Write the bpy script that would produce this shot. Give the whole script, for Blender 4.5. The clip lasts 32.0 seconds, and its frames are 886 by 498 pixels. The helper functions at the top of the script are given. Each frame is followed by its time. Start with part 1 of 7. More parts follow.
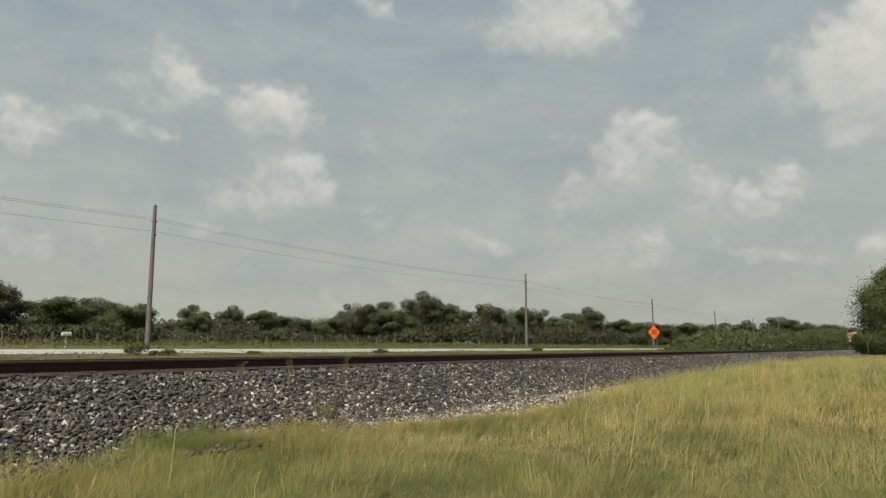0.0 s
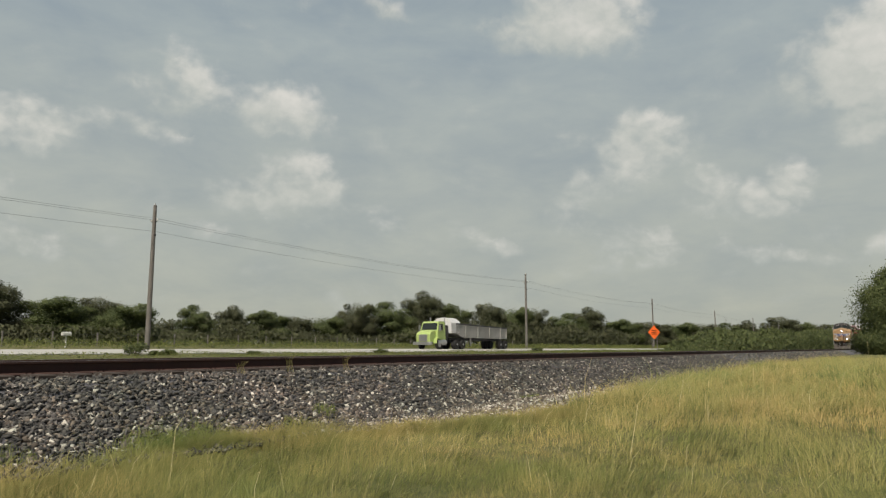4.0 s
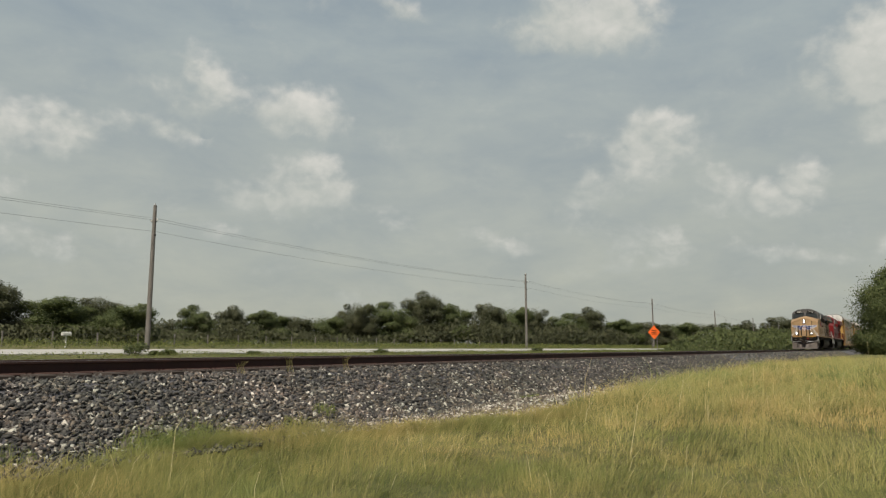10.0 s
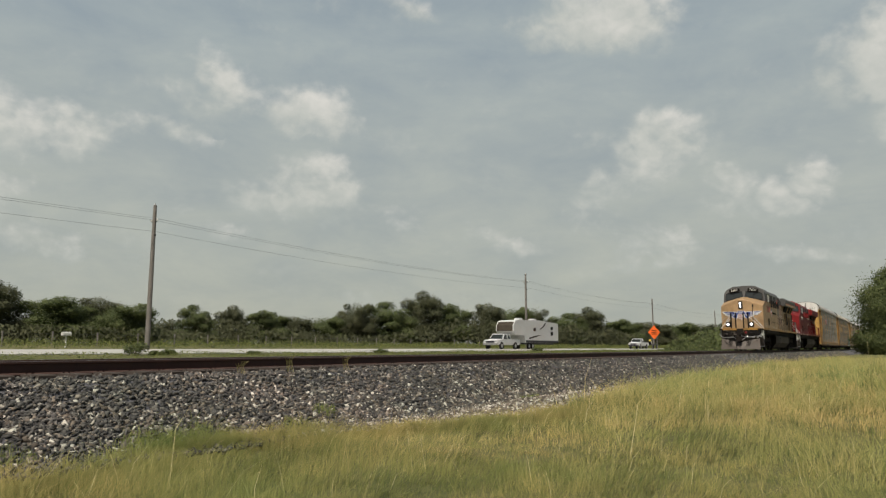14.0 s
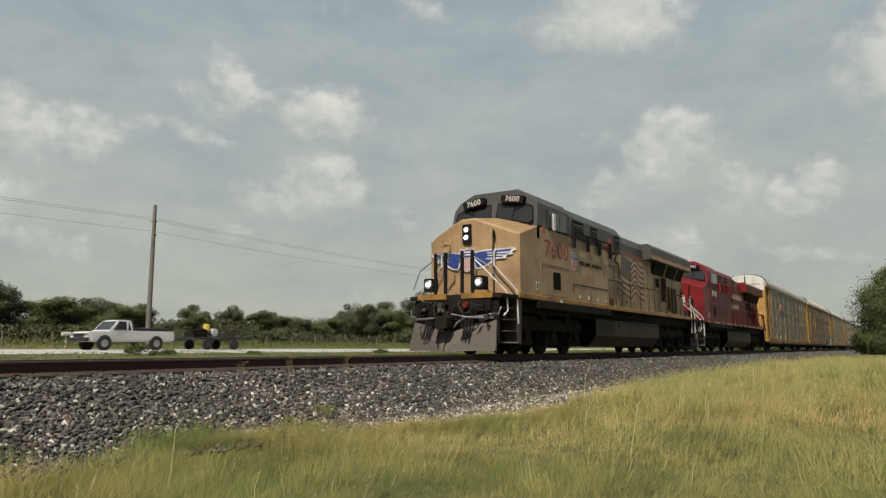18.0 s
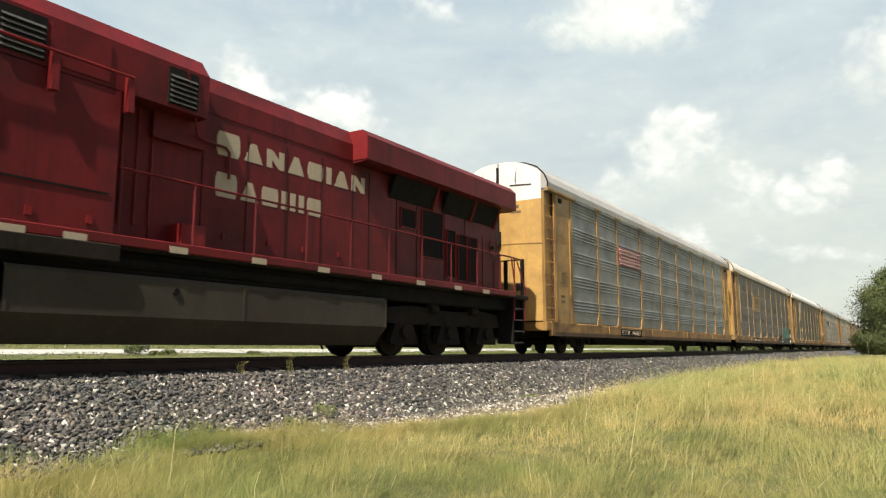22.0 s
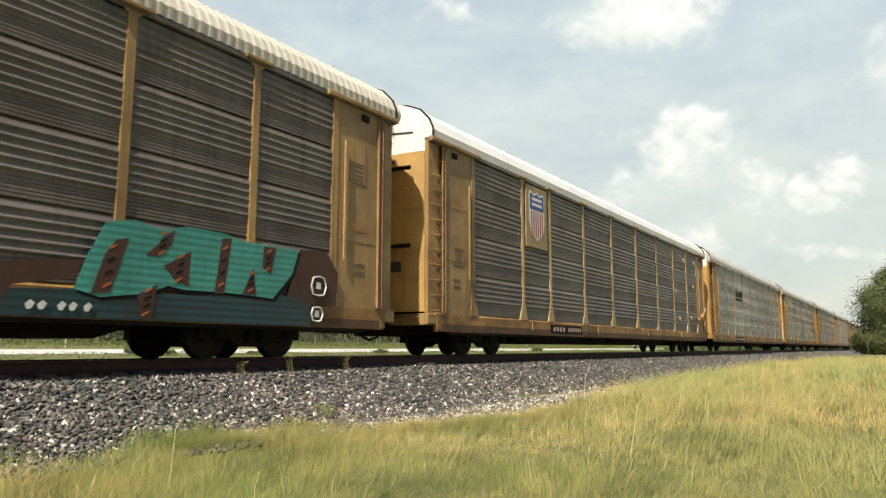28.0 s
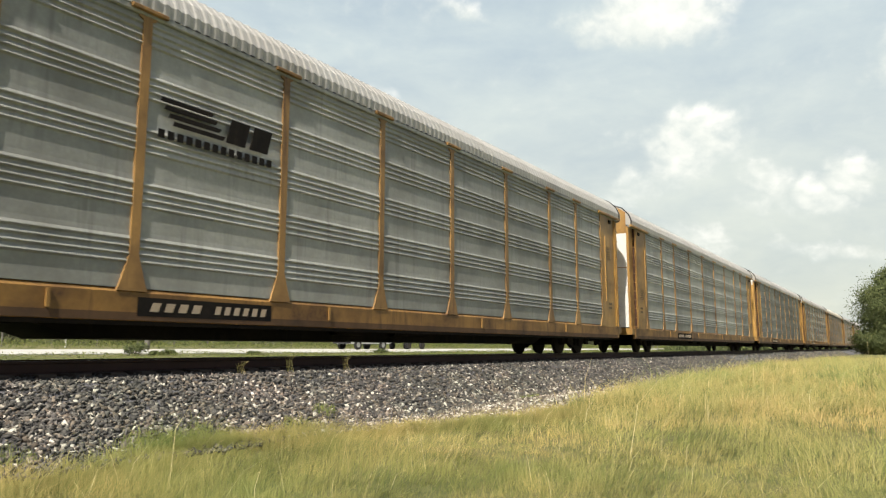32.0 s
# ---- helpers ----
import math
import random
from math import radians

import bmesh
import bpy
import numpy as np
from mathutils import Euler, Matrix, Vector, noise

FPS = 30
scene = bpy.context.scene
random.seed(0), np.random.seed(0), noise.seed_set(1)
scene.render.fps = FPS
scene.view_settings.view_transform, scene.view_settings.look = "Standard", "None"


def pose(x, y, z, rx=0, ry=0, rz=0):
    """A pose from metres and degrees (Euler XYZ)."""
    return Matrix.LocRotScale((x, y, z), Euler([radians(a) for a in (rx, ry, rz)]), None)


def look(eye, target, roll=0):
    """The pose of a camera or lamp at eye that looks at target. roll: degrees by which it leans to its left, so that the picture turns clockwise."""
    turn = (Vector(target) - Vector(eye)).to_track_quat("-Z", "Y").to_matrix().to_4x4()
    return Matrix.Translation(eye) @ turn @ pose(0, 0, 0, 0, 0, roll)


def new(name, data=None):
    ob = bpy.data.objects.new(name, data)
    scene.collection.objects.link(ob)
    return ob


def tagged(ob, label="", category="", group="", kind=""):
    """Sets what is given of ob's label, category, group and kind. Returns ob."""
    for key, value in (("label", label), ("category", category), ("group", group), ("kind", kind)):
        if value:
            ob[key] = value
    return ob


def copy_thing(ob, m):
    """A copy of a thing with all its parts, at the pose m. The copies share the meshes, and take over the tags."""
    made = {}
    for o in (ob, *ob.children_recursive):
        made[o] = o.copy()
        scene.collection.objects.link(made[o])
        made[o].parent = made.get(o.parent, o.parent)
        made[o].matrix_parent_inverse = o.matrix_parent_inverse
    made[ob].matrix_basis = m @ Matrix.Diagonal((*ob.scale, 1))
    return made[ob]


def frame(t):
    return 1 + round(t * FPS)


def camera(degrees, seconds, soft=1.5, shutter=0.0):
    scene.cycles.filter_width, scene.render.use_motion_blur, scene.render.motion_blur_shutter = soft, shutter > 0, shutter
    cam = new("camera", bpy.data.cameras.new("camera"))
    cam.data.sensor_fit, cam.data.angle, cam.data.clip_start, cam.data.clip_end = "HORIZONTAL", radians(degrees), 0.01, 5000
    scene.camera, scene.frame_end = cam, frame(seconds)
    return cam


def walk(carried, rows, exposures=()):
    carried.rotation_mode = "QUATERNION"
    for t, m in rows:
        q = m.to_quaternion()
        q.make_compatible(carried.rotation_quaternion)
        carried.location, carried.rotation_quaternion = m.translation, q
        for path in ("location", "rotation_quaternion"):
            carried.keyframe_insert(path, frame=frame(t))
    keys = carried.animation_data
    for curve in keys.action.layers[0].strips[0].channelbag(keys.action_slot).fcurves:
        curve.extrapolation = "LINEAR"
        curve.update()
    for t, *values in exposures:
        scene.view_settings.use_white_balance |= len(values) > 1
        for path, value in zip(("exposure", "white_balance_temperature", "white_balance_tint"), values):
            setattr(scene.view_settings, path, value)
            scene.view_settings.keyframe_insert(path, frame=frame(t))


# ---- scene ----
# The track runs along x (the train comes from +x), y leads across it to the road; z = 0 is the rail head.
cam = camera(64.19, 32.0, soft=1.3, shutter=0.08)
EYE = Vector((0.0, 0.0, 0.175))
CAM = pose(EYE.x, EYE.y, EYE.z, 90 + 8.0, 0, 33.06 - 90)
EXPOSURES = [(0.0, 0.0), (14.0, 0.0), (17.0, 0.0), (18.2, 0.1), (18.7, 0.32), (20.0, 0.76), (21.5, 0.88), (24.0, 0.87), (32.0, 0.85)]
walk(cam, [(0, CAM), (32.0, CAM)], EXPOSURES)

# ---- world and sun ----
TO_SUN = Vector((-0.57, -0.105, 0.81)).normalized()
world = bpy.data.worlds.new("world")
scene.world = world
world.use_nodes = True
wn, wl = world.node_tree.nodes, world.node_tree.links
sky = wn.new("ShaderNodeTexSky")
sky.sky_type, sky.sun_disc = "NISHITA", False
sky.sun_elevation = math.asin(TO_SUN.z)
sky.sun_rotation = math.atan2(TO_SUN.x, TO_SUN.y)
sky.air_density, sky.dust_density, sky.ozone_density = 1.0, 3.0, 1.0
wn["Background"].inputs["Strength"].default_value = 0.036
wl.new(sky.outputs[0], wn["Background"].inputs["Color"])
sun_data = bpy.data.lights.new("sun", "SUN")
sun_data.energy, sun_data.angle, sun_data.color = 4.0, radians(0.8), (1.0, 0.93, 0.82)
sun = new("sun", sun_data)
sun.matrix_world = look(tuple(TO_SUN * 50), (0, 0, 0))

# ---- node helpers ----
def link(nt, a, b):
    nt.links.new(a, b)


def maths(nt, op, a, b=None, clamp=False):
    n = nt.nodes.new("ShaderNodeMath")
    n.operation, n.use_clamp = op, clamp
    for k, v in enumerate((a, b)):
        if v is None:
            continue
        if isinstance(v, (int, float)):
            n.inputs[k].default_value = v
        else:
            link(nt, v, n.inputs[k])
    return n.outputs[0]


def ramp(nt, fac, stops):
    n = nt.nodes.new("ShaderNodeValToRGB")
    el = n.color_ramp.elements
    while len(el) < len(stops):
        el.new(0.5)
    for e, (p, c) in zip(el, stops):
        e.position, e.color = p, (*c, 1)
    link(nt, fac, n.inputs["Fac"])
    return n.outputs["Color"]


def blank(name):
    m = bpy.data.materials.new(name)
    m.use_nodes = True
    nt = m.node_tree
    return m, nt, nt.nodes["Principled BSDF"]


def noise_tex(nt, scale, detail=4.0, rough=0.6, stretch=None, coord="Object"):
    tc = nt.nodes.new("ShaderNodeTexCoord")
    n = nt.nodes.new("ShaderNodeTexNoise")
    n.inputs["Scale"].default_value, n.inputs["Detail"].default_value, n.inputs["Roughness"].default_value = scale, detail, rough
    v = tc.outputs[coord]
    if stretch:
        mp = nt.nodes.new("ShaderNodeMapping")
        mp.inputs["Scale"].default_value = stretch
        link(nt, v, mp.inputs["Vector"])
        v = mp.outputs[0]
    link(nt, v, n.inputs["Vector"])
    return n.outputs["Fac"]


def mix(nt, fac, a, b, kind="MIX"):
    n = nt.nodes.new("ShaderNodeMix")
    n.data_type, n.blend_type = "RGBA", kind
    for k, v in ((0, fac), (6, a), (7, b)):
        if isinstance(v, (int, float)):
            n.inputs[k].default_value = v
        elif isinstance(v, tuple):
            n.inputs[k].default_value = (*v, 1)
        else:
            link(nt, v, n.inputs[k])
    return n.outputs[2]


def bump(nt, bsdf, height, strength=0.3, dist=0.02):
    b = nt.nodes.new("ShaderNodeBump")
    b.inputs["Strength"].default_value, b.inputs["Distance"].default_value = strength, dist
    link(nt, height, b.inputs["Height"])
    link(nt, b.outputs[0], bsdf.inputs["Normal"])


def paint(name, col, dirt=(0.10, 0.075, 0.055), amount=0.35, rough=0.5, metal=0.0, streak=True, grain=0.0, vary=0.0, spec=0.5):
    """Painted or bare metal with grime in blotches and downward streaks."""
    m, nt, b = blank(name)
    big = noise_tex(nt, 0.9, 5, 0.65)
    fine = noise_tex(nt, 14, 3, 0.6)
    f = maths(nt, "MULTIPLY", maths(nt, "SUBTRACT", big, 0.42, True), 3.2, True)
    if streak:
        st = noise_tex(nt, 3.0, 4, 0.7, (1.6, 1.6, 0.12))
        f = maths(nt, "MAXIMUM", f, maths(nt, "MULTIPLY", maths(nt, "SUBTRACT", st, 0.5, True), 4.0, True))
    f = maths(nt, "MULTIPLY", f, maths(nt, "MULTIPLY", maths(nt, "ADD", fine, 0.35), amount), True)
    c = mix(nt, f, col, dirt)
    tone = ramp(nt, fine, [(0.3, (0.9, 0.9, 0.9)), (0.7, (1.07, 1.07, 1.07))])
    c = mix(nt, 1.0, c, tone, "MULTIPLY")
    if vary:
        oi = nt.nodes.new("ShaderNodeObjectInfo")
        c = mix(nt, 1.0, c, ramp(nt, oi.outputs["Random"], [(0, (1 - vary,) * 3), (1, (1 + vary * 0.4,) * 3)]), "MULTIPLY")
    link(nt, c, b.inputs["Base Color"])
    link(nt, maths(nt, "ADD", rough - 0.1, maths(nt, "MULTIPLY", big, 0.25)), b.inputs["Roughness"])
    b.inputs["Metallic"].default_value = metal
    b.inputs["Specular IOR Level"].default_value = spec
    bump(nt, b, fine, 0.12 + grain, 0.01)
    return m


def island(name, stops, rough=0.8, through_light=0.0, patches=((0.78, 0.82, 0.75), (1.15, 1.1, 1.05))):
    """One colour a loose piece, for stones, blades and leaves."""
    m, nt, b = blank(name)
    g = nt.nodes.new("ShaderNodeNewGeometry")
    c = ramp(nt, g.outputs["Random Per Island"], stops)
    patch = noise_tex(nt, 0.45, 4, 0.6)
    c = mix(nt, 1.0, c, ramp(nt, patch, [(0.34, patches[0]), (0.66, patches[1])]), "MULTIPLY")
    c = mix(nt, 1.0, c, ramp(nt, noise_tex(nt, 2.3, 5, 0.65), [(0.3, (0.72, 0.76, 0.7)), (0.7, (1.2, 1.16, 1.12))]), "MULTIPLY")
    link(nt, c, b.inputs["Base Color"])
    b.inputs["Roughness"].default_value = rough
    if through_light:
        t = nt.nodes.new("ShaderNodeBsdfTranslucent")
        link(nt, c, t.inputs["Color"])
        ms = nt.nodes.new("ShaderNodeMixShader")
        ms.inputs[0].default_value = through_light
        link(nt, b.outputs[0], ms.inputs[1])
        link(nt, t.outputs[0], ms.inputs[2])
        link(nt, ms.outputs[0], nt.nodes["Material Output"].inputs["Surface"])
    return m


# ---- materials ----
M_BALLAST = island("ballast_stone", [(0.0, (0.034, 0.032, 0.034)), (0.45, (0.08, 0.077, 0.078)), (0.82, (0.155, 0.148, 0.146)), (0.94, (0.22, 0.18, 0.155)), (1.0, (0.46, 0.44, 0.42))])
M_SPILL = island("pale_stone", [(0.0, (0.07, 0.055, 0.045)), (0.45, (0.15, 0.125, 0.105)), (0.7, (0.26, 0.22, 0.19)), (0.84, (0.48, 0.45, 0.42)), (1.0, (0.7, 0.68, 0.65))])
M_BED, nt, b = blank("ballast_bed")
link(nt, ramp(nt, noise_tex(nt, 16, 6, 0.7), [(0.3, (0.03, 0.03, 0.035)), (0.5, (0.1, 0.1, 0.108)), (0.72, (0.2, 0.195, 0.195))]), b.inputs["Base Color"])
bump(nt, b, noise_tex(nt, 16, 6, 0.7), 0.9, 0.05)
b.inputs["Roughness"].default_value = 0.95
M_SOIL, nt, b = blank("field_soil")
sc = ramp(nt, noise_tex(nt, 0.25, 6, 0.65), [(0.3, (0.085, 0.10, 0.034)), (0.5, (0.14, 0.14, 0.05)), (0.7, (0.2, 0.18, 0.08))])
link(nt, mix(nt, 1.0, sc, ramp(nt, noise_tex(nt, 9, 4, 0.7), [(0.3, (0.6, 0.62, 0.55)), (0.7, (1.2, 1.2, 1.1))]), "MULTIPLY"), b.inputs["Base Color"])
bump(nt, b, noise_tex(nt, 12, 5, 0.7), 0.7, 0.08)
b.inputs["Roughness"].default_value = 0.95
GRASS_PATCH = ((0.56, 0.76, 0.55), (1.22, 1.06, 1.06))
M_GRASS = island("dry_grass", [(0.0, (0.255, 0.25, 0.08)), (0.5, (0.32, 0.30, 0.102)), (0.9, (0.39, 0.35, 0.135)), (1.0, (0.52, 0.45, 0.22))], 0.8, 0.3, GRASS_PATCH)
M_STRAW = island("straw_grass", [(0.0, (0.37, 0.335, 0.125)), (0.5, (0.47, 0.415, 0.165)), (0.9, (0.56, 0.485, 0.21)), (1.0, (0.7, 0.6, 0.33))], 0.8, 0.3, GRASS_PATCH)
M_STALK = island("seed_stalk", [(0.0, (0.5, 0.42, 0.2)), (1.0, (0.75, 0.66, 0.42))], 0.8, 0.3)
M_GREEN = island("green_weed", [(0.0, (0.12, 0.15, 0.045)), (0.6, (0.18, 0.215, 0.06)), (1.0, (0.26, 0.27, 0.085))], 0.8, 0.3)
M_LEAF = island("leaf", [(0.0, (0.085, 0.11, 0.04)), (0.5, (0.115, 0.145, 0.05)), (0.85, (0.15, 0.18, 0.064)), (1.0, (0.19, 0.21, 0.08))], 0.75, 0.3)
M_LEAF_DUSK = island("leaf_olive", [(0.0, (0.085, 0.092, 0.05)), (0.6, (0.11, 0.118, 0.06)), (1.0, (0.14, 0.145, 0.075))], 0.75, 0.3)
M_BARK = paint("bark", (0.12, 0.10, 0.08), (0.05, 0.04, 0.03), 0.7, 0.95, grain=0.5)
M_POLE = paint("weathered_pole", (0.21, 0.195, 0.175), (0.1, 0.08, 0.06), 0.6, 0.9, grain=0.3)
M_ROAD = paint("pale_concrete", (0.48, 0.47, 0.43), (0.3, 0.28, 0.24), 0.35, 0.9, streak=False, grain=0.1)
M_RAIL = paint("rusty_rail", (0.075, 0.036, 0.027), (0.035, 0.025, 0.02), 0.6, 0.75)
M_RAILTOP = paint("worn_rail_head", (0.30, 0.27, 0.25), (0.15, 0.1, 0.07), 0.3, 0.35, metal=0.8, streak=False)
M_TIE = paint("tie_wood", (0.07, 0.055, 0.045), (0.03, 0.025, 0.02), 0.6, 0.95, grain=0.4)
M_UPY = paint("armour_yellow_paint", (0.48, 0.312, 0.158), (0.16, 0.095, 0.05), 0.75, 0.45)
M_STRIPE = paint("yellow_stripe", (0.42, 0.22, 0.04), (0.12, 0.07, 0.035), 1.1, 0.5)
M_GREY = paint("harbor_grey_paint", (0.075, 0.072, 0.067), (0.05, 0.045, 0.04), 0.4, 0.5)
M_RED = paint("signal_red_paint", (0.23, 0.017, 0.018), (0.05, 0.014, 0.013), 0.75, 0.45, spec=0.25)
# grimy darker copy of the red, with the shade of the flanks painted in
M_REDSHADE = paint("shaded_grimy_red_paint", (0.165, 0.015, 0.017), (0.03, 0.012, 0.011), 0.9, 0.5, spec=0.2)
M_REDLINE = paint("red_line", (0.45, 0.05, 0.03), (0.2, 0.06, 0.04), 0.3, 0.5)
M_DIGIT = paint("dark_red_letter", (0.33, 0.045, 0.03), (0.2, 0.1, 0.05), 0.25, 0.5)
M_BLACK = paint("grimy_black", (0.012, 0.011, 0.0105), (0.034, 0.027, 0.021), 0.8, 0.8, spec=0.12)
M_DARK = paint("grimy_underframe", (0.019, 0.0155, 0.0125), (0.044, 0.032, 0.023), 0.9, 0.85, spec=0.12)
M_TANK = paint("dusty_tank_grey", (0.066, 0.056, 0.042), (0.04, 0.03, 0.022), 0.7, 0.75, spec=0.18)
M_PLOW = paint("scraped_plow", (0.105, 0.088, 0.074), (0.15, 0.11, 0.085), 0.6, 0.65)
M_WHITE = paint("white_paint", (0.78, 0.77, 0.73), (0.4, 0.36, 0.3), 0.3, 0.45)
M_RACKY = paint("rack_yellow_paint", (0.46, 0.262, 0.068), (0.12, 0.06, 0.028), 1.0, 0.5, vary=0.18)
M_RACKY2 = paint("faded_rack_yellow", (0.42, 0.265, 0.095), (0.14, 0.07, 0.03), 1.0, 0.55, vary=0.12)
M_ZINC = paint("weathered_zinc_panel", (0.27, 0.27, 0.248), (0.11, 0.104, 0.092), 0.9, 0.45, metal=0.5, vary=0.25)
M_ZINC_LIGHT = paint("light_zinc_panel", (0.40, 0.405, 0.37), (0.15, 0.145, 0.125), 0.7, 0.5, metal=0.2, vary=0.25)
M_FADED = paint("faded_white_marking", (0.5, 0.41, 0.3), (0.35, 0.25, 0.14), 0.5, 0.6)
M_SLATE = paint("faded_blue_marking", (0.085, 0.09, 0.09), (0.2, 0.15, 0.09), 0.5, 0.6)
M_ZINC_MID = paint("grey_zinc_panel", (0.17, 0.148, 0.122), (0.075, 0.062, 0.05), 0.8, 0.5, metal=0.3, vary=0.15)
M_GRIME = paint("sill_grime", (0.13, 0.07, 0.032), (0.04, 0.026, 0.016), 1.0, 0.8)
# brighter copy of the rack yellow, sunlight on the end doors included
M_DOORSUN = paint("sunlit_door_yellow", (0.58, 0.345, 0.095), (0.2, 0.105, 0.04), 0.7, 0.5, vary=0.1)
M_SILL = paint("rusty_yellow_sill", (0.38, 0.205, 0.052), (0.085, 0.04, 0.018), 1.3, 0.6, vary=0.2)
M_SHADOWINK = paint("faded_dark_ink", (0.13, 0.085, 0.04), (0.3, 0.2, 0.08), 0.5, 0.7)
M_REDDARK = paint("dull_red_strip", (0.13, 0.035, 0.028), (0.08, 0.03, 0.02), 0.6, 0.6)
M_OCHRE = paint("worn_ochre_post", (0.40, 0.23, 0.075), (0.10, 0.05, 0.024), 1.1, 0.55, vary=0.2)
M_POST = paint("pale_ochre_post", (0.46, 0.33, 0.15), (0.2, 0.12, 0.05), 0.7, 0.6, vary=0.2)
M_FLAGRED = paint("faded_flag_red", (0.23, 0.075, 0.055), (0.25, 0.15, 0.08), 0.7, 0.6)
M_PINKPALE = paint("pale_red_bars_and_lit_ribs", (0.72, 0.5, 0.46), (0.4, 0.25, 0.2), 0.4, 0.6)
M_RUST = paint("rust_brown_spray", (0.075, 0.032, 0.018), (0.05, 0.025, 0.015), 0.6, 0.7)
M_SPRAY_ORANGE = paint("orange_spray", (0.45, 0.13, 0.03), (0.2, 0.06, 0.03), 0.3, 0.6)
M_ZINC_OLD = paint("dull_brown_zinc_panel", (0.205, 0.18, 0.155), (0.07, 0.052, 0.042), 0.75, 0.55, metal=0.3, vary=0.15)
M_CREAM = paint("cream_roof_paint", (0.62, 0.58, 0.49), (0.34, 0.28, 0.2), 0.5, 0.5)
M_ROOF = paint("galvanised_roof", (0.46, 0.45, 0.42), (0.26, 0.23, 0.2), 0.45, 0.5, metal=0.2)
M_STEEL = paint("brushed_steel", (0.5, 0.5, 0.5), (0.2, 0.18, 0.15), 0.3, 0.35, metal=0.8)
M_WHEEL = paint("wheel_steel", (0.035, 0.027, 0.021), (0.05, 0.034, 0.024), 0.5, 0.8, spec=0.15)
M_RUBBER = paint("tyre_rubber", (0.02, 0.02, 0.02), (0.08, 0.07, 0.06), 0.5, 0.85)
M_BLUE = paint("blue_emblem", (0.03, 0.06, 0.26), (0.1, 0.08, 0.06), 0.2, 0.5)
M_TEAL = paint("teal_spray", (0.065, 0.33, 0.26), (0.02, 0.11, 0.09), 0.7, 0.5)
M_TEALDARK = paint("dark_teal_spray", (0.014, 0.055, 0.062), (0.03, 0.022, 0.016), 0.9, 0.5)
M_PINK = paint("faded_red_board", (0.33, 0.09, 0.095), (0.3, 0.2, 0.18), 0.4, 0.6)
M_GLASS, nt, b = blank("cab_glass")
b.inputs["Base Color"].default_value, b.inputs["Roughness"].default_value = (0.03, 0.035, 0.033, 1), 0.08
b.inputs["Specular IOR Level"].default_value = 0.7
M_LAMP, nt, b = blank("lit_lamp")
b.inputs["Emission Color"].default_value, b.inputs["Emission Strength"].default_value = (1.0, 0.95, 0.98, 1), 14.0
M_ORANGE = paint("orange_sign_sheet", (0.95, 0.16, 0.02), (0.8, 0.12, 0.02), 0.1, 0.5, streak=False)
for ribbed in (M_TEAL, M_TEALDARK):
    nt = ribbed.node_tree
    wv = nt.nodes.new("ShaderNodeTexWave")
    wv.bands_direction, wv.inputs["Scale"].default_value, wv.inputs["Distortion"].default_value = "Z", 2.9, 0.3
    tcw = nt.nodes.new("ShaderNodeTexCoord")
    link(nt, tcw.outputs["Object"], wv.inputs["Vector"])
    bump(nt, nt.nodes["Principled BSDF"], wv.outputs["Fac"], 0.12, 0.02)
M_WIRE = paint("wire", (0.08, 0.08, 0.08), amount=0.1)


